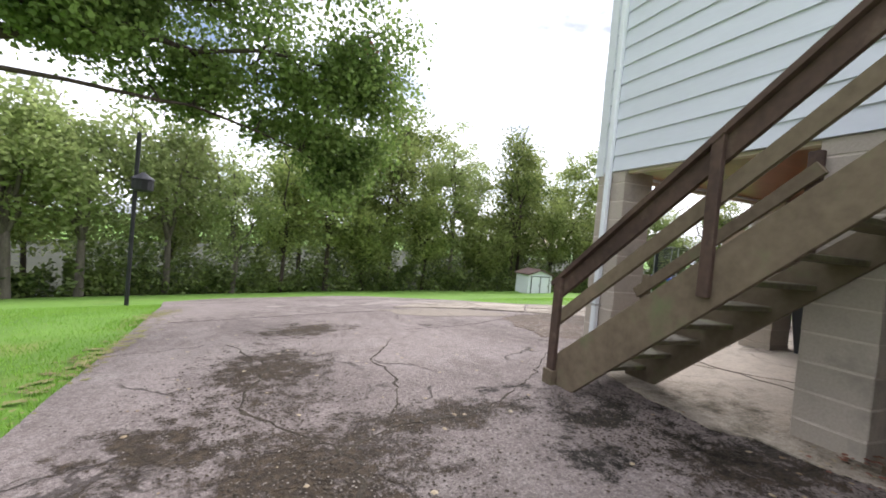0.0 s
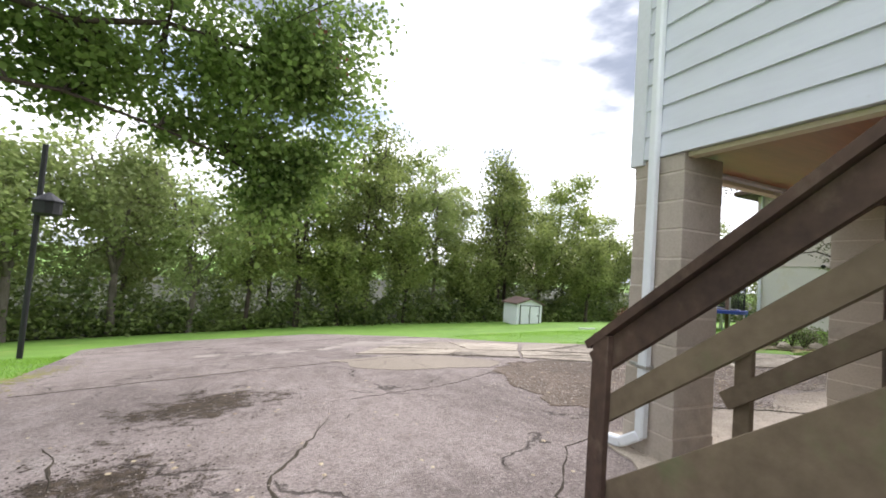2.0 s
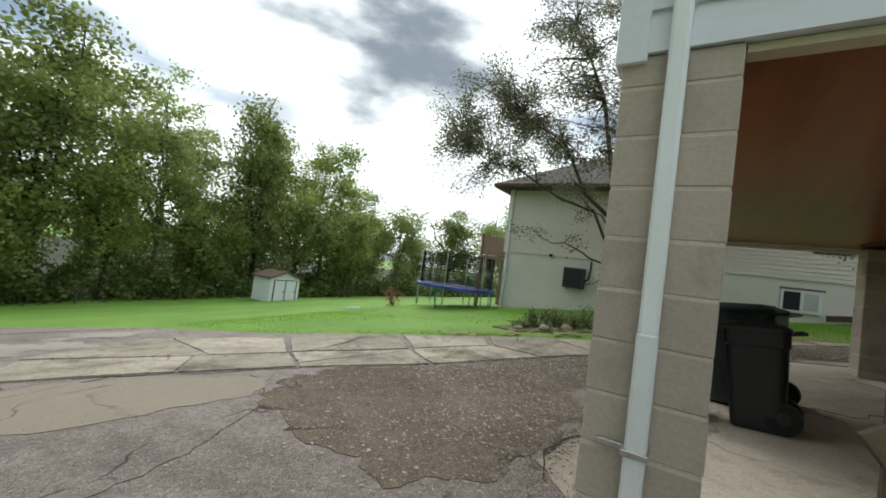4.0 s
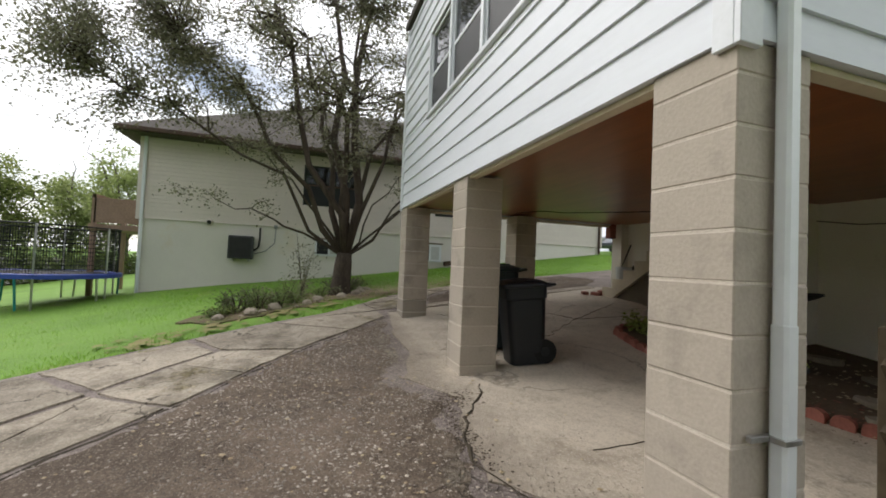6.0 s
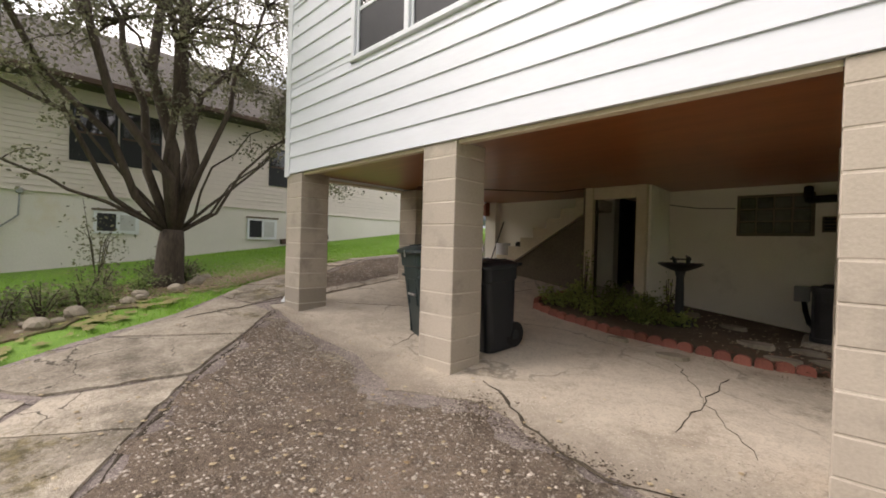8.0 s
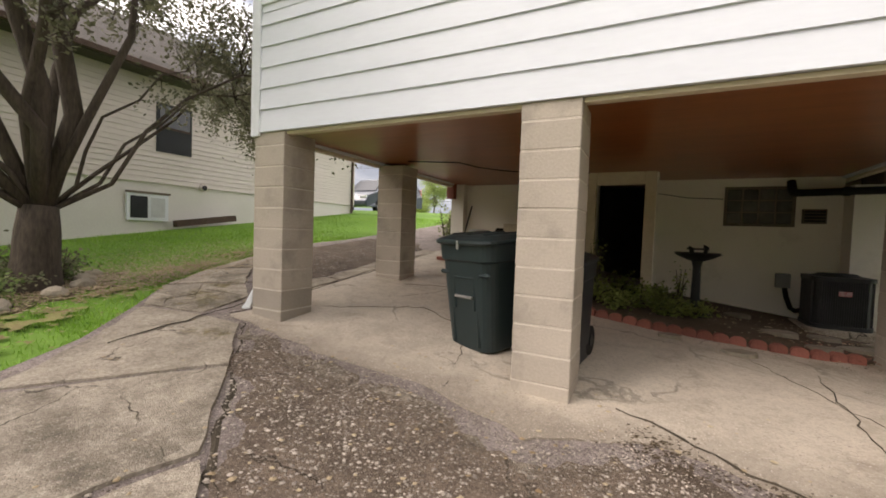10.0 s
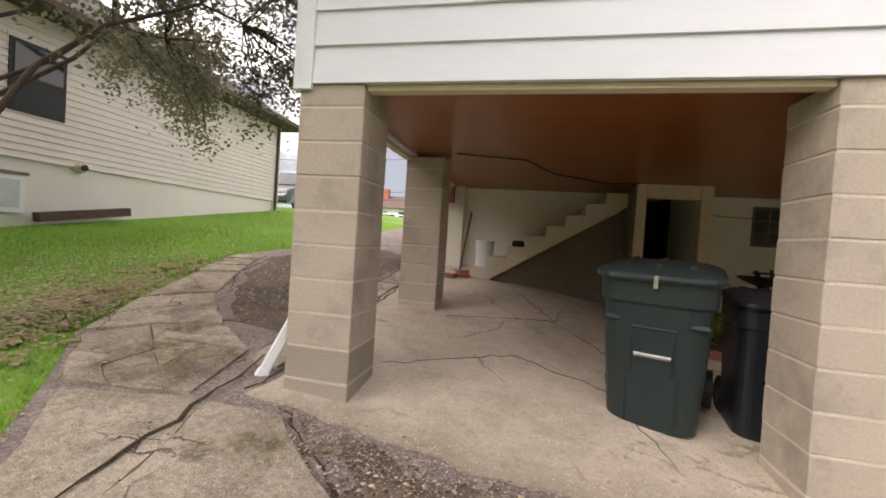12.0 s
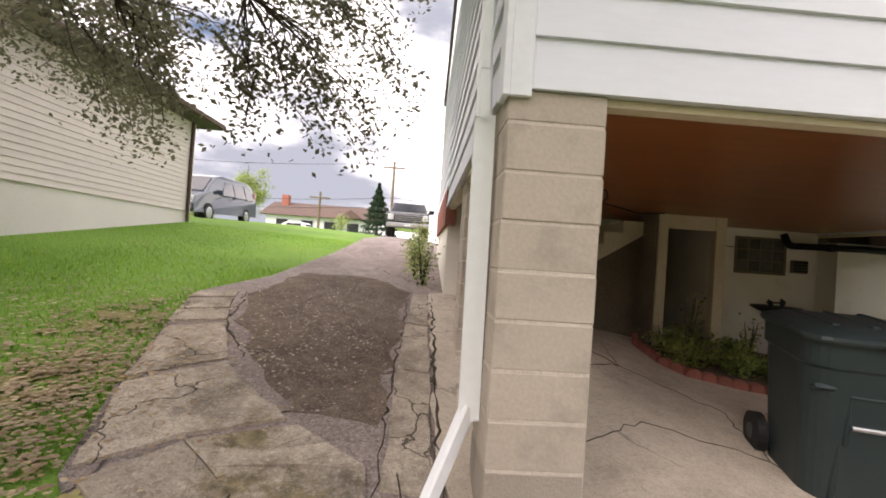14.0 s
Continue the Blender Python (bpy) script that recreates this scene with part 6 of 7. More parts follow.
def build_elm():
    rng = np.random.default_rng(21)
    b = (8.5, 0.78, lie(8.5, 0.78))
    cl = cloud(rng, 400, (8.4, 1.2, 6.2), (4.1, 5.2, 3.5), 0.25, lambda x, y: 3.3)
    cl += cloud(rng, 170, (8.2, 5.0, 5.2), (2.2, 2.4, 2.0), 0.2, lambda x, y: 3.2)
    cl += cloud(rng, 35, (8.7, -1.5, 4.4), (1.4, 1.1, 0.9), 0.2)
    cl += cloud(rng, 45, (7.8, -2.6, 4.1), (2.2, 2.0, 1.2), 0.2, lambda x, y: 3.1)
    cl += cloud(rng, 40, (10.2, -3.2, 3.8), (1.3, 1.6, 0.7), 0.2, lambda x, y: 2.9)
    # hanging sprays over the drive and along the wall
    for x, y, z, n in ((7.15, -2.9, 3.2, 6), (7.5, -2.7, 3.1, 4), (8.2, -2.5, 3.1, 5), (8.9, -2.6, 3.2, 6), (9.4, -2.9, 3.1, 5), (6.6, -3.0, 3.5, 3), (9.9, -3.2, 3.0, 4)):
        for k in range(n):
            cl.append((x + rng.normal() * 0.1 - 0.04 * k, y + rng.normal() * 0.1, z - 0.13 * k))
    cl += [(8.4, 2.4, 2.4), (8.4, 3.4, 2.55), (8.7, 4.3, 2.6), (8.2, -0.4, 2.9), (8.4, -0.9, 3.1), (7.8, 2.2, 2.9)]
    limbs = [((8.0, 2.9, 7.6), 0.085), ((8.8, 1.5, 8.8), 0.10), ((8.2, 0.1, 8.4), 0.11), ((8.6, -1.2, 7.0), 0.055), ((7.3, 0.8, 7.0), 0.075), ((10.2, 1.8, 7.0), 0.08), ((10.0, -0.8, 6.6), 0.075), ((8.3, 4.2, 5.6), 0.07),
             ((8.4, 3.4, 2.35), 0.035), ((8.2, -0.9, 3.6), 0.025), ((7.6, -2.7, 4.3), 0.03), ((9.2, -3.0, 4.0), 0.03), ((8.6, 2.9, 3.6), 0.035), ((8.3, 5.8, 4.8), 0.045), ((10.2, -3.2, 3.9), 0.026)]
    build_tree("yard_tree", 22, b, (8.55, 0.72, 1.35), limbs, cl, 0.066, 125, 0.13, M_leafD, "many-stemmed tree with sparse small olive leaves", 0.21, wide=0.6, droop=0.35, hang=0.14, twig=0.01)


build_elm()


def build_woods():
    rng = np.random.default_rng(31)
    kinds = []
    for i, (mat, h, rx, n, leaf, lab) in enumerate(((M_leafW, 11.5, 2.9, 62, 0.23, "tall green tree at the edge of the woods"), (M_leafW, 9.5, 3.2, 60, 0.24, "broad green tree at the edge of the woods"), (M_leafY, 12.5, 2.3, 46, 0.21, "tall pale tree with thinning leaves"),
                                               (M_leafY, 8.0, 2.6, 50, 0.2, "drooping pale green tree"), (M_leafW, 6.5, 2.6, 58, 0.22, "low dense green tree"))):
        low = h * (0.26 if i != 4 else 0.1)
        cl = cloud(rng, n, (0, 0, h * 0.58), (rx, rx, h * 0.44), 0.3, lambda x, y, l=low: l)
        limbs = [((rng.normal() * rx * 0.45, rng.normal() * rx * 0.45, h * f), 0.09) for f in (0.5, 0.62, 0.75, 0.88, 0.95)]
        t = build_tree("woodland_tree", 40 + i, (0, 0, 0), (0.1, 0, h * 0.28), limbs, cl, leaf, 150, rx * 0.16, mat, lab, 0.14, "woodland trees", droop=0.2, hang=0.1, bark=M_barkP if i in (2, 3) else M_bark, twig=0.008)
        kinds.append(t)
    spots = [(-25, 5, 1), (-21.5, 9, 0), (-18.5, 12.6, 3), (-15.8, 15.2, 2), (-13.2, 17.2, 3), (-11.4, 18.6, 3), (-8.6, 20.6, 3), (-9.5, 25.5, 1), (-5.6, 20.9, 3), (-3.2, 22, 1), (-0.6, 22.6, 0), (1.8, 23.2, 4), (3.6, 23.8, 0), (6.2, 23.8, 1), (8.4, 24.2, 2), (10.6, 23.6, 4), (13.2, 23.6, 0), (16, 22.6, 1), (18.6, 20.5, 4), (20.5, 25.5, 0), (23.5, 24, 4), (26.5, 22.5, 3), (31, 20, 1), (34, 14, 3), (36, 9, 4),
             (-29, 10, 0), (-24, 15, 2), (-19.5, 19, 0), (-15, 22.5, 1), (-2, 28, 0), (2.5, 28.5, 2), (7, 29, 0), (11.5, 28.5, 2), (16.5, 28, 0), (21.5, 30, 2), (27, 28.5, 0), (33, 26, 4), (40, 20, 3), (44, 10, 1), (-33, 3, 1), (-31, -4, 0)]
    first = set()
    for x, y, k in spots:
        g = lie(max(-40, x), min(y, 40))
        s = rng.uniform(0.82, 1.14)
        m = pose(x, y, g - 0.1, 0, 0, rng.uniform(0, 360)) @ Matrix.Diagonal((s, s, s * rng.uniform(0.92, 1.1), 1))
        if k not in first:
            first.add(k)
            kinds[k].matrix_basis = m
        else:
            o = copy_thing(kinds[k], m)
    # undergrowth along the edge: one dense band of leaves
    pts = []
    line = [(-30, 2), (-24, 8.4), (-18, 13.8), (-12, 18.6), (-6, 20.8), (0, 22.4), (6, 23.2), (12, 22.4), (17, 20.6), (22, 22.5), (28, 20), (34, 12)]
    for far, ((a, b), (c, d)) in [(0, q) for q in zip(line, line[1:])] + [(8, q) for q in zip(line, line[1:])]:
        n = 5200
        t = rng.random(n)
        off = rng.normal(size=n) * 0.9 + 1.2 + far
        L = math.hypot(c - a, d - b)
        nx, ny = -(d - b) / L, (c - a) / L
        x = a + (c - a) * t + nx * off
        y = b + (d - b) * t + ny * off
        h = np.array([0.8 + 0.3 * far + 2.6 * (0.5 + 0.9 * noise.noise(Vector((p * 0.45, q * 0.45, 3)))) for p, q in zip(x, y)])
        clump = np.array([noise.noise(Vector((p * 0.8, q * 0.8, 9))) for p, q in zip(x, y)])
        h = h if far else np.maximum(h * (0.7 + 1.0 * clump), 0.25)
        z = np.array([lie(p, q) for p, q in zip(x, y)]) + rng.random(n) ** 0.8 * h
        pts.append(np.stack([x, y, z], axis=1))
    ob = poly_mesh("undergrowth", leaf_quads(rng, np.concatenate(pts), 0.24, 0.2, 0.6), M_leafU)
    tagged(ob, "dense green undergrowth along the edge of the woods", "undergrowth", kind="stuff")
    # trees by the street
    for x, y, k, s in ((18.5, -27, 3, 0.5), (27, -62, 1, 0.7), (-12, -60, 0, 0.8), (38, -58, 4, 0.9), (3, -66, 2, 0.6)):
        copy_thing(kinds[k], pose(x, y, 2.0, 0, 0, x * 13) @ Matrix.Diagonal((s, s, s, 1)))


build_woods()


def build_spruce():
    rng = np.random.default_rng(51)
    x0, y0, g = 9.7, -27.5, 2.1
    e = thing("spruce_tree", x0, y0, g, "small dark green spruce beside the drive", "tree")
    part("trunk", tube(bmesh.new(), [(x0, y0, g - 0.2), (x0, y0, g + 3.9)], [0.12, 0.02], 8), M_bark, e)
    t = rng.random(9000) ** 0.75
    a = rng.random(9000) * 2 * math.pi
    r = (1 - t) * 1.75 * (0.55 + 0.45 * rng.random(9000)) * (0.82 + 0.18 * np.sin(t * 60))
    pos = np.stack([x0 + r * np.cos(a), y0 + r * np.sin(a), g + 0.15 + t * 3.85 - r * 0.2], axis=1)
    poly_mesh("needles", leaf_quads(rng, pos, 0.2, 0.1, 0.3), M_spruce, e)


M_spruce = leaf_material("spruce_needles", (0.018, 0.04, 0.02), (0.05, 0.085, 0.045), 0.1)
build_spruce()


def shrub(name, x, y, h, r, n, leaf, mat, label, seed, group="", lift=0.0, category="shrub"):
    rng = np.random.default_rng(seed)
    g = lie(x, y) + lift
    e = thing(name, x, y, g, label, category, group)
    bm = bmesh.new()
    tips = []
    for k in range(7):
        a = rng.uniform(0, 6.28)
        tip = (x + r * 0.7 * math.cos(a) * rng.uniform(0.3, 1), y + r * 0.7 * math.sin(a) * rng.uniform(0.3, 1), g + h * rng.uniform(0.55, 1))
        tube(bm, [(x, y, g - 0.03), ((x + tip[0]) / 2, (y + tip[1]) / 2, g + h * 0.5), tip], [0.01, 0.008, 0.003], 5)
        tips.append(tip)
    part("stalk", bm, M_bark, e)
    tips = np.array(tips)
    k = rng.integers(0, len(tips), n)
    t = rng.random((n, 1)) ** 0.6
    pos = np.array([x, y, g]) * (1 - t) + tips[k] * t + rng.normal(size=(n, 3)) * np.array([r * 0.25, r * 0.25, h * 0.12])
    pos[:, 2] = np.maximum(pos[:, 2], g + 0.02)
    poly_mesh("foliage", leaf_quads(rng, pos, leaf, 0.1, 0.6), mat, e)
    return e


M_bedsoil = material("dry_bed_soil", (0.22, 0.165, 0.10), (0.09, 0.07, 0.042), 1.0, 45, 2.5, 0.6, 0.8, third=(0.13, 0.17, 0.05), third_at=(0.48, 0.6), third_scale=4)


def build_shrubs():
    rnd = random.Random(8)
    line = [(6.35, 2.9), (6.8, 2.3), (7.3, 1.7), (7.8, 1.2), (8.2, 0.3), (8.8, 0.1)]
    k = 0
    for (a, b), (c, d) in zip(line, line[1:]):
        for i in range(5):
            t = (i + rnd.random()) / 5
            x, y = a + (c - a) * t + rnd.uniform(0.1, 0.9), b + (d - b) * t + rnd.uniform(0.0, 0.5)
            shrub("garden_plant", x, y, rnd.uniform(0.16, 0.5), rnd.uniform(0.25, 0.5), 300, 0.05, rnd.choice((M_leafS, M_leafS, M_leafD, M_leafW)), "leafy garden plant in the stone-edged bed", 100 + k, "garden plants")
            k += 1
        n = 4
        for i in range(n):
            t = (i + rnd.uniform(0.0, 1.0)) / n
            x, y = a + (c - a) * t + rnd.uniform(-0.1, 0.3), b + (d - b) * t + rnd.uniform(-0.12, 0.15)
            r = rnd.uniform(0.04, 0.13)
            bm = bmesh.new()
            bmesh.ops.create_icosphere(bm, subdivisions=2, radius=r)
            for v in bm.verts:
                v.co *= 1 + 0.35 * noise.noise(v.co * 9 + Vector((x * 7, y * 7, 0)))
                v.co.z *= 0.7
                v.co += Vector((x, y, lie(x, y) + r * 0.35))
            tagged(part("rock", bm, M_stone), "rounded grey brown rock edging the garden bed", "rock", "edging rocks")
    bed = [(6.2, 2.9), (6.7, 2.2), (7.2, 1.6), (7.7, 1.05), (8.05, 0.2), (8.7, -0.1), (9.2, 0.3), (9.2, 1.3), (8.4, 2.1), (7.6, 2.9), (6.7, 3.5)]
    tagged(part("ground_bed", sheet(roughen(bed, 0.2, 4.0), 0.018, 0.3), M_bedsoil), "dry soil and leaf litter round the tree", "soil", kind="structure")
    # sapling beside the tree, ground cover and rose under the house
    shrub("sapling", 9.3, 1.6, 1.5, 0.6, 420, 0.06, M_leafD, "thin leafy sapling beside the tree trunk", 180)
    for i, (x, y, h, r) in enumerate(((3.25, -2.75, 0.28, 0.3), (3.0, -3.0, 0.3, 0.34), (2.7, -2.75, 0.26, 0.32), (2.45, -3.1, 0.3, 0.34), (2.15, -2.9, 0.24, 0.3), (3.2, -3.3, 0.3, 0.3), (2.75, -3.4, 0.34, 0.3), (1.85, -3.1, 0.2, 0.28), (-0.35, -3.25, 0.2, 0.25), (2.2, -3.4, 0.3, 0.25))):
        shrub("ground_cover", x, y, h, r, 420, 0.055, M_leafW, "low dark green plants in the planting bed", 200 + i, "bed plants", 0.05, "plant")
    for i, (x, y, h) in enumerate(((3.02, -3.12, 0.75), (2.0, -3.45, 0.55))):
        shrub("rose_bush", x, y, h, 0.16, 110, 0.05, M_leafW, "leggy rose bush with dark leaves", 230 + i, "rose bushes", 0.05)
    for i, (x, y, h, r) in enumerate(((6.2, -4.9, 0.8, 0.3), (6.35, -5.5, 0.75, 0.32), (6.3, -6.2, 1.0, 0.35), (6.35, -7.0, 0.9, 0.35))):
        shrub("border_plant", x, y, h, r, 420, 0.06, M_leafY if i % 2 else M_leafS, "flowering border plant beside the house wall", 240 + i, "border plants")
    shrub("red_bush", 11.0, 9.9, 0.75, 0.6, 420, 0.07, M_leafR, "small reddish bush near the trampoline", 260)
    shrub("street_bush", 11.6, -24.5, 1.1, 0.9, 700, 0.12, M_leafY, "yellow green bush by the street", 261)


build_shrubs()


# ---- broken paving, cracks, litter ----
def clip(poly, p, n, keep):
    out = []
    k = len(poly)
    for i in range(k):
        a, b = poly[i], poly[(i + 1) % k]
        da, db = ((a[0] - p[0]) * n[0] + (a[1] - p[1]) * n[1]) * keep, ((b[0] - p[0]) * n[0] + (b[1] - p[1]) * n[1]) * keep
        if da >= 0:
            out.append(a)
        if (da > 0) != (db > 0) and abs(da - db) > 1e-9:
            t = da / (da - db)
            out.append((a[0] + (b[0] - a[0]) * t, a[1] + (b[1] - a[1]) * t))
    return out


def area(poly):
    return abs(sum(a[0] * b[1] - b[0] * a[1] for a, b in zip(poly, poly[1:] + poly[:1]))) / 2


def shatter(poly, rnd, small):
    if area(poly) < small * rnd.uniform(0.7, 2.2) or len(poly) < 3:
        return [poly]
    cx, cy = sum(p[0] for p in poly) / len(poly), sum(p[1] for p in poly) / len(poly)
    a = rnd.uniform(0, math.pi)
    p = (cx + rnd.uniform(-0.15, 0.15), cy + rnd.uniform(-0.15, 0.15))
    n = (math.cos(a), math.sin(a))
    res = []
    for k in (1, -1):
        q = clip(poly, p, n, k)
        if len(q) > 2 and area(q) > 0.003:
            res += shatter(q, rnd, small)
    return res or [poly]


def ragged(poly, rnd, gap, step=0.13):
    """The outline drawn in by half the joint, with uneven edges."""
    cx, cy = sum(p[0] for p in poly) / len(poly), sum(p[1] for p in poly) / len(poly)
    out = []
    for a, b in zip(poly, poly[1:] + poly[:1]):
        L = math.hypot(b[0] - a[0], b[1] - a[1])
        n = max(1, int(L / step))
        for i in range(n):
            t = i / n
            x, y = a[0] + (b[0] - a[0]) * t, a[1] + (b[1] - a[1]) * t
            d = math.hypot(cx - x, cy - y) + 1e-6
            j = gap * rnd.uniform(0.25, 1.1)
            w = 0.016 if 0 < i else 0.0
            out.append((x + (cx - x) / d * j + rnd.uniform(-w, w), y + (cy - y) / d * j + rnd.uniform(-w, w)))
    return out


def build_paving():
    rnd = random.Random(17)
    e = thing("pavement", 4, 3, 0, "cracked grey concrete slabs between drive and lawn", "pavement", kind="structure")
    slabs = [([(-0.9, 5.2), (0.65, 3.95), (1.5, 3.5), (1.9, 4.15), (1.2, 4.85), (-0.2, 6.2)], 1.4), ([(1.52, 3.48), (2.84, 2.55), (3.3, 3.25), (1.95, 4.2)], 0.7), ([(2.86, 2.53), (4.2, 1.6), (4.45, 2.45), (3.35, 3.23)], 0.5),
             ([(-0.2, 6.3), (1.2, 4.92), (1.95, 4.27), (2.9, 5.6), (1.5, 7.2)], 2.0), ([(2.0, 4.24), (3.35, 3.3), (4.05, 4.1), (2.95, 5.5)], 1.2), ([(3.42, 3.26), (4.48, 2.52), (5.15, 2.98), (4.15, 4.05)], 1.0),
             ([(4.25, 1.57), (5.0, 0.88), (5.8, 1.95), (5.2, 2.9), (4.52, 2.45)], 1.6), ([(5.05, 0.85), (5.74, 0.25), (6.25, 0.3), (6.9, 0.48), (6.3, 1.2), (5.85, 1.88)], 0.6),
             ([(6.3, 0.27), (6.95, 0.45), (7.5, -0.05), (7.25, -0.4), (6.8, -0.62), (6.4, -0.35)], 0.1), ([(7.3, -0.42), (7.58, -0.12), (7.9, -0.85), (7.5, -1.28), (6.88, -0.66)], 0.5),
             ([(7.52, -1.35), (7.95, -0.92), (8.25, -1.85), (7.9, -2.08)], 0.5), ([(7.92, -2.15), (8.32, -1.95), (8.43, -2.26), (8.05, -2.46)], 0.4), ([(8.07, -2.52), (8.45, -2.32), (8.56, -2.66), (8.18, -2.86)], 0.4), ([(8.2, -2.92), (8.58, -2.72), (8.62, -3.0), (8.27, -3.2)], 0.4),
             ([(6.08, -0.2), (6.32, -0.2), (6.34, -1.5), (6.1, -1.5)], 3), ([(6.1, -1.54), (6.34, -1.54), (6.34, -2.7), (6.1, -2.7)], 3), ([(6.1, -2.74), (6.34, -2.74), (6.32, -4.2), (6.1, -4.2)], 3)]
    for outline, small in slabs:
        for q in shatter(outline, rnd, small):
            if area(q) < 0.004:
                continue
            up = 0.029 + rnd.uniform(-0.004, 0.005)
            tx, ty = rnd.uniform(-0.006, 0.006), rnd.uniform(-0.006, 0.006)
            cx, cy = q[0]
            bm = bmesh.new()
            prism(bm, ragged(q, rnd, 0.006), lambda x, y: lie(x, y) - 0.04, lambda x, y: lie(x, y) + up + (x - cx) * tx + (y - cy) * ty, 0.012)
            part("slab", bm, M_slab, e)
    # soil between the slabs
    soil = bmesh.new()
    for outline, small in slabs:
        b2 = sheet(outline, 0.010, 0.3)
        me = bpy.data.meshes.new("tmp")
        b2.to_mesh(me)
        b2.free()
        soil.from_mesh(me)
        bpy.data.meshes.remove(me)
    part("joint_soil", soil, M_crack, e)


build_paving()


def ribbon(bm, pts, w, rnd, lift):
    """A ragged strip of soil in a crack."""
    fine = []
    for (a, b), (c, d) in zip(pts, pts[1:]):
        n = max(2, int(math.hypot(c - a, d - b) / 0.09))
        for i in range(n):
            t = i / n
            fine.append((a + (c - a) * t + rnd.gauss(0, 0.016), b + (d - b) * t + rnd.gauss(0, 0.016)))
    fine.append(pts[-1])
    prev = None
    for i, (x, y) in enumerate(fine):
        x2, y2 = fine[min(i + 1, len(fine) - 1)]
        x1, y1 = fine[max(i - 1, 0)]
        dx, dy = x2 - x1, y2 - y1
        L = math.hypot(dx, dy) + 1e-6
        k = w * rnd.uniform(0.25, 1.3) * min(1, 0.3 + 3 * min(i, len(fine) - 1 - i) / len(fine))
        row = [bm.verts.new((x + s * -dy / L * k, y + s * dx / L * k, lie(x, y) + lift + z)) for s, z in ((-1, -0.004), (0, 0.003), (1, -0.004))]
        if prev:
            bm.faces.new((prev[0], row[0], row[1], prev[1]))
            bm.faces.new((prev[1], row[1], row[2], prev[2]))
        prev = row


def build_cracks():
    rnd = random.Random(23)
    e = thing("crack_soil", 0, 0, 0, "dark soil and moss filling cracks in the drive", "cracks", kind="structure")
    runs = [([(0.75, 0.35), (1.23, 0.47), (1.5, 0.44), (1.84, 0.3), (2.31, -0.03), (2.5, -0.1)], 0.017, 0.03), ([(6.23, -0.3), (6.17, 0.2), (6.14, 0.65), (6.08, 1.15)], 0.013, 0.0385), ([(1.07, -1.7), (1.1, -0.9), (1.12, -0.3)], 0.006, 0.0275), ([(-0.2, 4.6), (0.65, 3.88), (1.55, 3.43), (2.84, 2.49), (3.65, 1.93), (4.22, 1.53), (5.0, 0.82), (5.8, 0.18)], 0.03, 0.014),
            ([(1.6, 1.2), (1.9, 2.0), (2.5, 2.7)], 0.008, 0.013), ([(2.2, 0.5), (2.0, 1.2), (1.6, 1.9), (1.5, 2.6)], 0.009, 0.013), ([(1.0, 3.6), (0.6, 2.7), (0.9, 2.0)], 0.012, 0.013), ([(0.6, 2.7), (-0.3, 2.2), (-1.6, 2.0)], 0.012, 0.013),
            ([(-6.0, 9.0), (-3.0, 9.6), (0, 10.0), (2.2, 9.3)], 0.03, 0.014), ([(-4.9, 3.5), (-2.5, 4.0), (0.2, 4.4)], 0.02, 0.014),
            ([(-3.4, -1.7), (-2.6, -1.2), (-1.9, -1.15), (-1.1, -0.6)], 0.022, 0.014), ([(-2.6, -1.2), (-2.3, -0.3), (-2.4, 0.4), (-1.9, 1.5)], 0.018, 0.014), ([(-3.0, -2.6), (-2.9, -1.5), (-3.6, -0.6), (-3.4, 0.5), (-3.9, 1.6)], 0.026, 0.014), ([(-1.1, -0.6), (-0.4, 0.1), (0.3, 0.4)], 0.014, 0.014),
            ([(7.0, -1.4), (6.7, -1.6), (6.4, -1.55)], 0.012, 0.013), ([(7.45, -1.4), (7.9, -2.1), (8.2, -3.2)], 0.02, 0.014), ([(7.3, -2.2), (6.8, -2.5), (6.4, -2.6)], 0.01, 0.013), ([(6.36, -0.2), (6.37, -4.2)], 0.014, 0.014), ([(6.05, 0.1), (6.06, -4.2)], 0.016, 0.026), ([(7.2, -0.55), (6.7, -0.9), (6.4, -0.8)], 0.016, 0.014),
            ([(3.6, 0.25), (3.9, -0.9), (3.7, -1.6), (4.2, -2.4), (4.0, -3.3)], 0.007, 0.025), ([(5.5, -0.6), (4.6, -1.2), (3.9, -0.9)], 0.007, 0.025), ([(0.7, -0.3), (1.2, -1.2), (1.5, -1.8)], 0.005, 0.025), ([(4.7, -3.5), (4.2, -2.4), (5.3, -1.9)], 0.006, 0.025)]
    for pts, w, lift in runs:
        bm = bmesh.new()
        ribbon(bm, pts, w, rnd, lift)
        part("crack", bm, M_crack, e)


build_cracks()


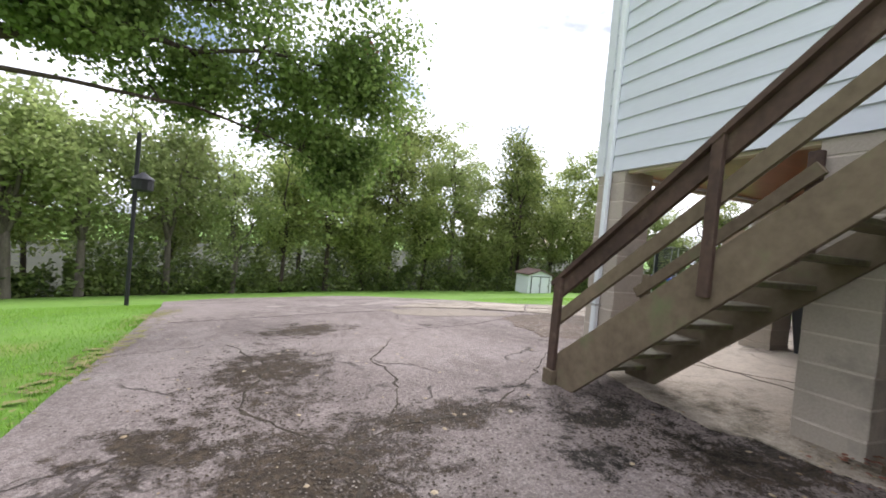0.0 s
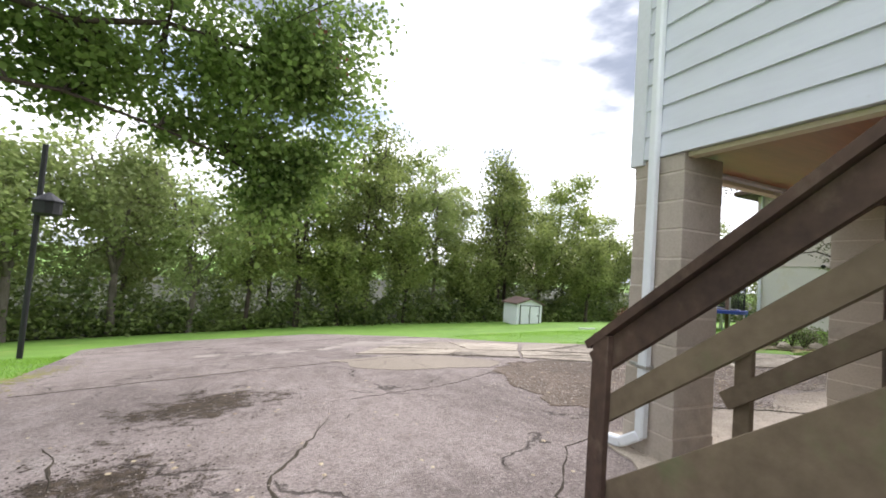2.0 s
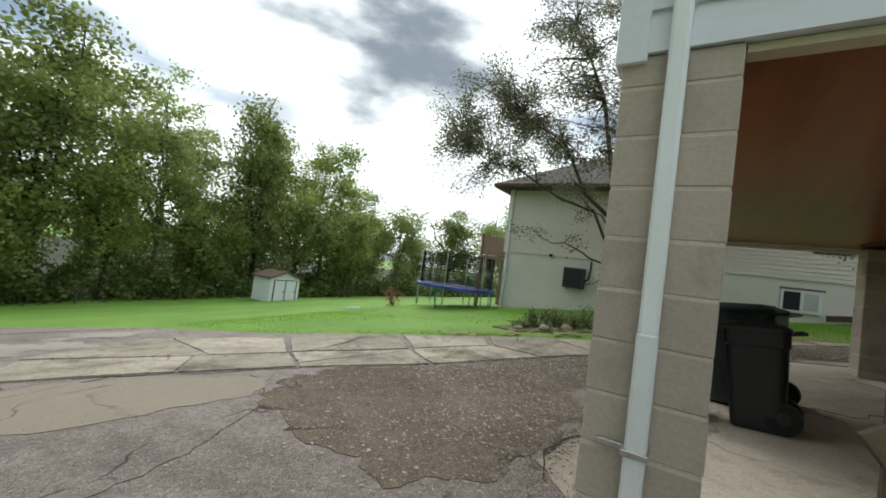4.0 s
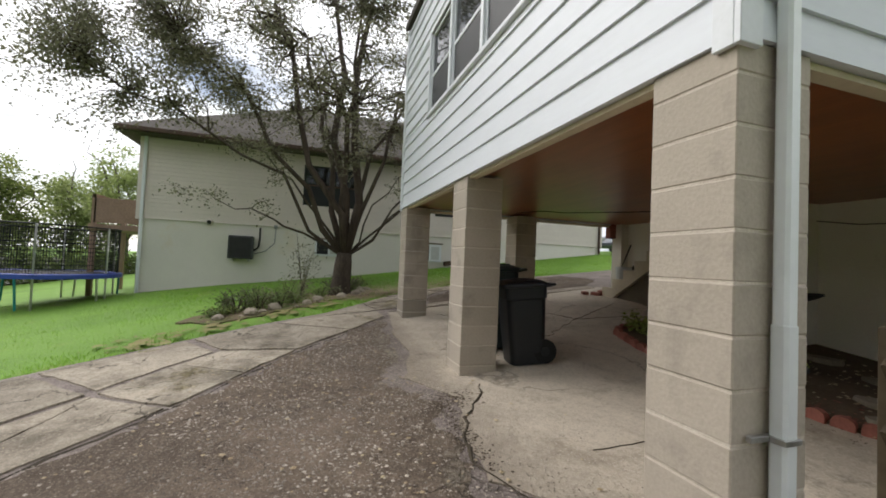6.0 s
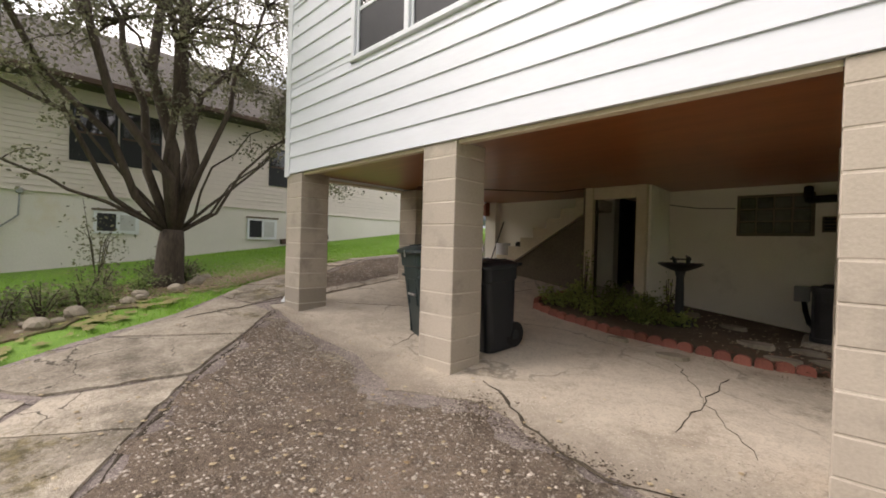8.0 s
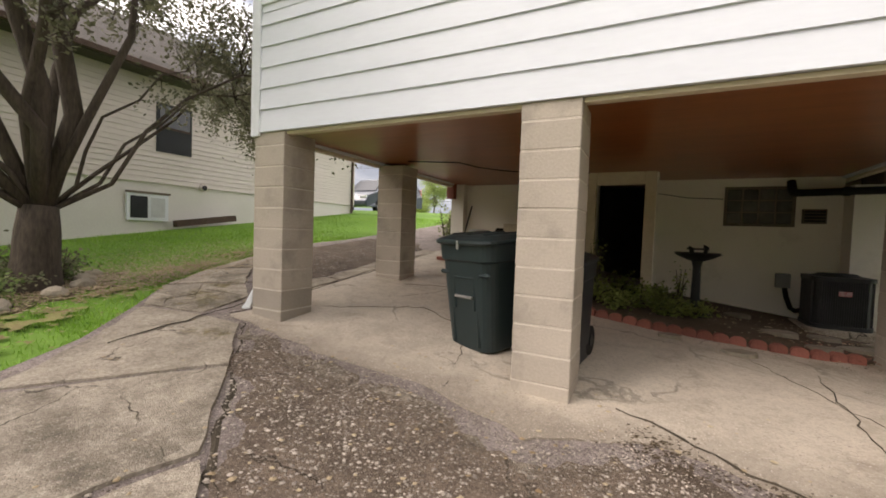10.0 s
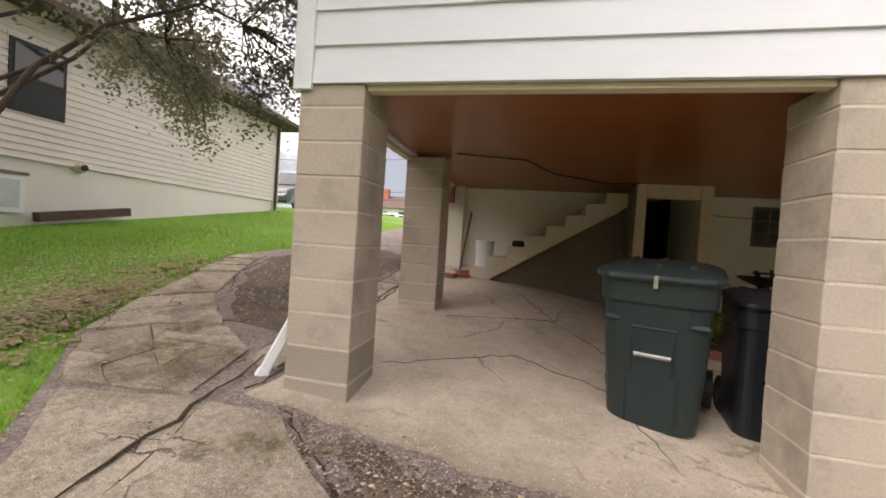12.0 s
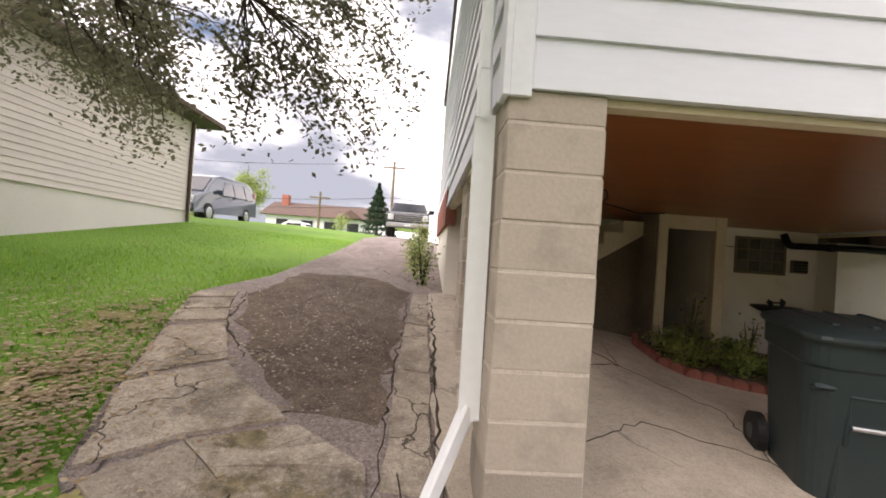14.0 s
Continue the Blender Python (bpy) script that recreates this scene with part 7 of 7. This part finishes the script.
def scatter(name, n, spots, size, mat, label, category, seed, lift=0.016, flatness=0.35, avoid=None, only=None, sides=5):
    """Flakes or pebbles strewn about: spots are (x, y, spread x, spread y, weight)."""
    rng = np.random.default_rng(seed)
    w = np.array([s[4] for s in spots], float)
    k = rng.choice(len(spots), size=n, p=w / w.sum())
    s = np.array([sp[:4] for sp in spots])[k]
    x, y = s[:, 0] + rng.normal(size=n) * s[:, 2], s[:, 1] + rng.normal(size=n) * s[:, 3]
    keep = np.array([(only is None or inside(a, b, only)) and (avoid is None or not inside(a, b, avoid)) for a, b in zip(x, y)])
    x, y = x[keep], y[keep]
    m = len(x)
    z = np.array([lie(a, b) for a, b in zip(x, y)]) + lift
    r = size * rng.uniform(0.4, 1.3, m)
    a0 = rng.uniform(0, 6.28, m)
    q = np.arange(sides) * 2 * math.pi / sides
    ang = a0[:, None] + q[None]
    rad = r[:, None] * rng.uniform(0.6, 1.15, (m, sides))
    ring = np.stack([x[:, None] + rad * np.cos(ang), y[:, None] + rad * np.sin(ang), z[:, None] + (r * flatness)[:, None] * rng.uniform(-0.3, 0.3, (m, sides))], axis=2)
    top = np.stack([x, y, z + r * flatness], axis=1)[:, None, :]
    verts = np.concatenate([ring, top], axis=1).reshape(-1, 3)
    idx = np.array([[i, (i + 1) % sides, sides] for i in range(sides)])
    faces = (idx[None] + (np.arange(m) * (sides + 1))[:, None, None]).reshape(-1, 3)
    me = bpy.data.meshes.new(name)
    me.from_pydata(verts.tolist(), [], faces.tolist())
    me.materials.append(mat)
    tagged(new(name, me), label, category, kind="stuff")


def ragged_patch(spots, step, bite, mat, label, category, name, seed, lift, fine=7.0):
    """Thin uneven patches with a ragged, broken outline: spots are (x, y, rx, ry)."""
    bm = bmesh.new()
    off = Vector((seed * 1.7, seed * 0.9, 0))
    for cx, cy, rx, ry in spots:
        grid = {}
        nx, ny = int(2 * rx / step), int(2 * ry / step)
        for i in range(nx):
            for j in range(ny):
                x, y = cx - rx + (i + 0.5) * step, cy - ry + (j + 0.5) * step
                d = math.hypot((x - cx) / rx, (y - cy) / ry)
                v = noise.fractal(Vector((x * fine, y * fine, 0)) + off, 0.7, 2.1, 4)
                if v * 0.9 + 0.62 - d * 0.85 < bite:
                    continue
                c = []
                for a, b in ((0, 0), (1, 0), (1, 1), (0, 1)):
                    key = (i + a, j + b)
                    if key not in grid:
                        px, py = cx - rx + key[0] * step, cy - ry + key[1] * step
                        w = noise.noise_vector(Vector((px * 31, py * 31, seed)))
                        px, py = px + w.x * step * 0.45, py + w.y * step * 0.45
                        grid[key] = bm.verts.new((px, py, lie(px, py) + lift + 0.004 * abs(w.z)))
                    c.append(grid[key])
                bm.faces.new(c)
    tagged(part(name, bm, mat), label, category, kind="stuff")


M_palep = material("pale_worn_asphalt", (0.42, 0.365, 0.32), (0.24, 0.205, 0.175), 0.92, 48, 0.8, 0.8, 0.6)
M_chip = leaf_material("dark_litter", (0.028, 0.02, 0.012), (0.085, 0.06, 0.036), 0.0)
M_thin = material("thin_dry_turf", (0.32, 0.30, 0.12), (0.20, 0.19, 0.07), 0.95, 40, 3, 0.6, 0.6, third=(0.22, 0.15, 0.08), third_at=(0.5, 0.7), third_scale=5)
M_gravel = leaf_material("pale_gravel", (0.12, 0.098, 0.078), (0.55, 0.475, 0.395), 0.0)
scatter("gravel", 24000, [(2.4, 1.4, 1.2, 0.8, 5), (4.2, 0.7, 0.9, 0.35, 1.8), (0.6, 1.8, 0.8, 1.0, 1.2), (6.8, -2.2, 0.5, 1.3, 1.2), (-2.0, 0.6, 1.5, 1.8, 1.4), (-2.6, -2.0, 0.8, 0.9, 1.2)], 0.0072, M_gravel, "loose pale gravel on the worn asphalt", "gravel", 61, 0.0175, 0.5, only=DRIVE, sides=4)
scatter("gravel_edge", 11000, [(4.2, 0.2, 1.0, 0.22, 3), (5.6, 0.15, 0.4, 0.25, 1.5), (2.9, 0.35, 0.5, 0.3, 2), (1.2, 0.1, 0.6, 0.35, 2), (0.3, 0.4, 0.3, 0.3, 1)], 0.0062, M_gravel, "pale chips and grit strewn along the slab edge", "gravel", 69, 0.0275, 0.5, sides=4)
scatter("leaf_litter", 7000, [(-3.4, 0.3, 0.4, 0.6, 2.2), (-2.9, -1.6, 0.45, 0.5, 2), (-3.6, -0.8, 0.4, 0.5, 1), (-0.9, -1.6, 0.4, 0.4, 2.4), (-0.6, -2.3, 0.3, 0.25, 1.2), (-2.2, -1.1, 0.4, 0.12, 0.8)], 0.011, M_chip, "dark decaying leaf litter and moss on the drive", "litter", 62, 0.016, 0.25)
scatter("soil_crumbs", 1800, [(5.2, 0.65, 0.5, 0.2, 1), (2.25, 0.25, 0.12, 0.12, 0.8), (1.6, 0.4, 0.4, 0.05, 0.8), (3.65, 1.95, 1.2, 0.06, 0.6), (0.8, -2.7, 0.8, 0.3, 1.4)], 0.010, M_chip, "dark soil crumbs along cracks", "litter", 63, 0.026, 0.3)
scatter("gravel_coarse", 4200, [(2.4, 1.4, 1.2, 0.7, 3), (4.2, 0.9, 0.7, 0.4, 1), (7.0, -2.0, 0.4, 1.2, 1)], 0.013, M_gravel, "pale pebbles and chips on the worn drive", "gravel", 67, 0.018, 0.45, only=DRIVE)
scatter("dry_leaf", 4600, [(3.0, 1.4, 1.4, 0.8, 1.4), (8.1, -0.6, 0.35, 1.0, 7.5), (8.4, 0.6, 0.4, 0.5, 3.5), (8.8, -1.2, 0.7, 1.2, 3.5), (0.4, -2.8, 0.6, 0.25, 1.0), (6.2, 0.8, 0.8, 0.5, 0.15), (-2.5, 0, 1.6, 1.8, 0.6), (4.6, -3.2, 0.7, 0.4, 0.3)], 0.018, M_straw, "dry fallen leaves scattered on the ground", "leaves", 64, 0.034, 0.25)
scatter("bed_leaf", 480, [(0.6, -3.2, 0.7, 0.4, 1), (1.6, -3.6, 0.7, 0.4, 0.8), (-0.2, -3.2, 0.4, 0.4, 0.8)], 0.017, M_straw, "dry brown leaves lying on the planting bed", "leaves", 66, 0.056, 0.25, only=BED)
scatter("red_leaf", 300, [(0.15, -2.85, 0.3, 0.22, 1), (0.6, -2.55, 0.3, 0.12, 0.6)], 0.018, M_leafR, "fallen red brown leaves on the bed", "leaves", 65, 0.06, 0.25)
scatter("fallen_leaf", 5000, [(8.2, -0.5, 0.45, 1.0, 3), (8.5, 0.6, 0.5, 0.6, 2), (9.1, -1.2, 0.7, 1.2, 1.6)], 0.021, M_straw, "dry brown leaves lying in the lawn edge", "leaves", 68, 0.045, 0.25, avoid=DRIVE)
ragged_patch([(0.4, 7.5, 2.0, 1.1), (-2.0, 6.5, 1.6, 0.8), (1.6, 8.4, 0.9, 0.9)], 0.06, 0.24, M_palep, "pale worn patches on the drive", "concrete", "pale_patch", 11, 0.0145, 0.9)
ragged_patch([(-5.1, 1.5, 0.3, 3.0), (-5.4, 5.0, 0.4, 2.5)], 0.026, 0.4, M_thin, "thin dry turf along the edge of the paving", "turf", "thin_turf", 13, 0.016, 9.0)
ragged_patch([(5.3, 3.5, 0.6, 0.6), (6.0, 2.8, 0.6, 0.6), (6.7, 1.9, 0.5, 0.6), (7.2, 1.2, 0.45, 0.6), (7.75, 0.4, 0.4, 0.7), (8.3, -0.7, 0.45, 1.0), (8.7, -1.9, 0.45, 0.9)], 0.028, 0.34, M_thin, "thin yellowed turf and litter beside the slabs", "turf", "worn_turf", 17, 0.022, 6.0)




def build_blades():
    """Grass blades on the lawns next to the drive."""
    rng = np.random.default_rng(71)
    out = []
    for (x0, x1, y0, y1, n) in ((5.0, 12.4, -9.5, 1.2, 70000), (3.0, 12.0, 1.0, 9.5, 42000), (-9.5, -4.7, -3.5, 9.0, 42000)):
        x, y = rng.uniform(x0, x1, n), rng.uniform(y0, y1, n)
        ok = np.array([not inside(p, q, DRIVE) and not (p < 6.2 and q < 0.2 and p > -1) for p, q in zip(x, y)])
        x, y = x[ok], y[ok]
        z = np.array([lie(p, q) + 0.05 * noise.noise(Vector((p * 0.25, q * 0.25, 0))) for p, q in zip(x, y)])
        m = len(x)
        a = rng.uniform(0, 6.28, m)
        h = rng.uniform(0.015, 0.05, m)
        w = rng.uniform(0.004, 0.008, m)
        lx, ly = rng.normal(size=m) * 0.025, rng.normal(size=m) * 0.025
        p0 = np.stack([x - w * np.cos(a), y - w * np.sin(a), z - 0.03], axis=1)
        p1 = np.stack([x + w * np.cos(a), y + w * np.sin(a), z - 0.03], axis=1)
        p2 = np.stack([x + lx, y + ly, z + h], axis=1)
        out.append(np.stack([p0, p1, p2], axis=1))
    tagged(poly_mesh("grass", np.concatenate(out), M_blade), "short green grass blades of the lawn", "grass", kind="stuff")


build_blades()
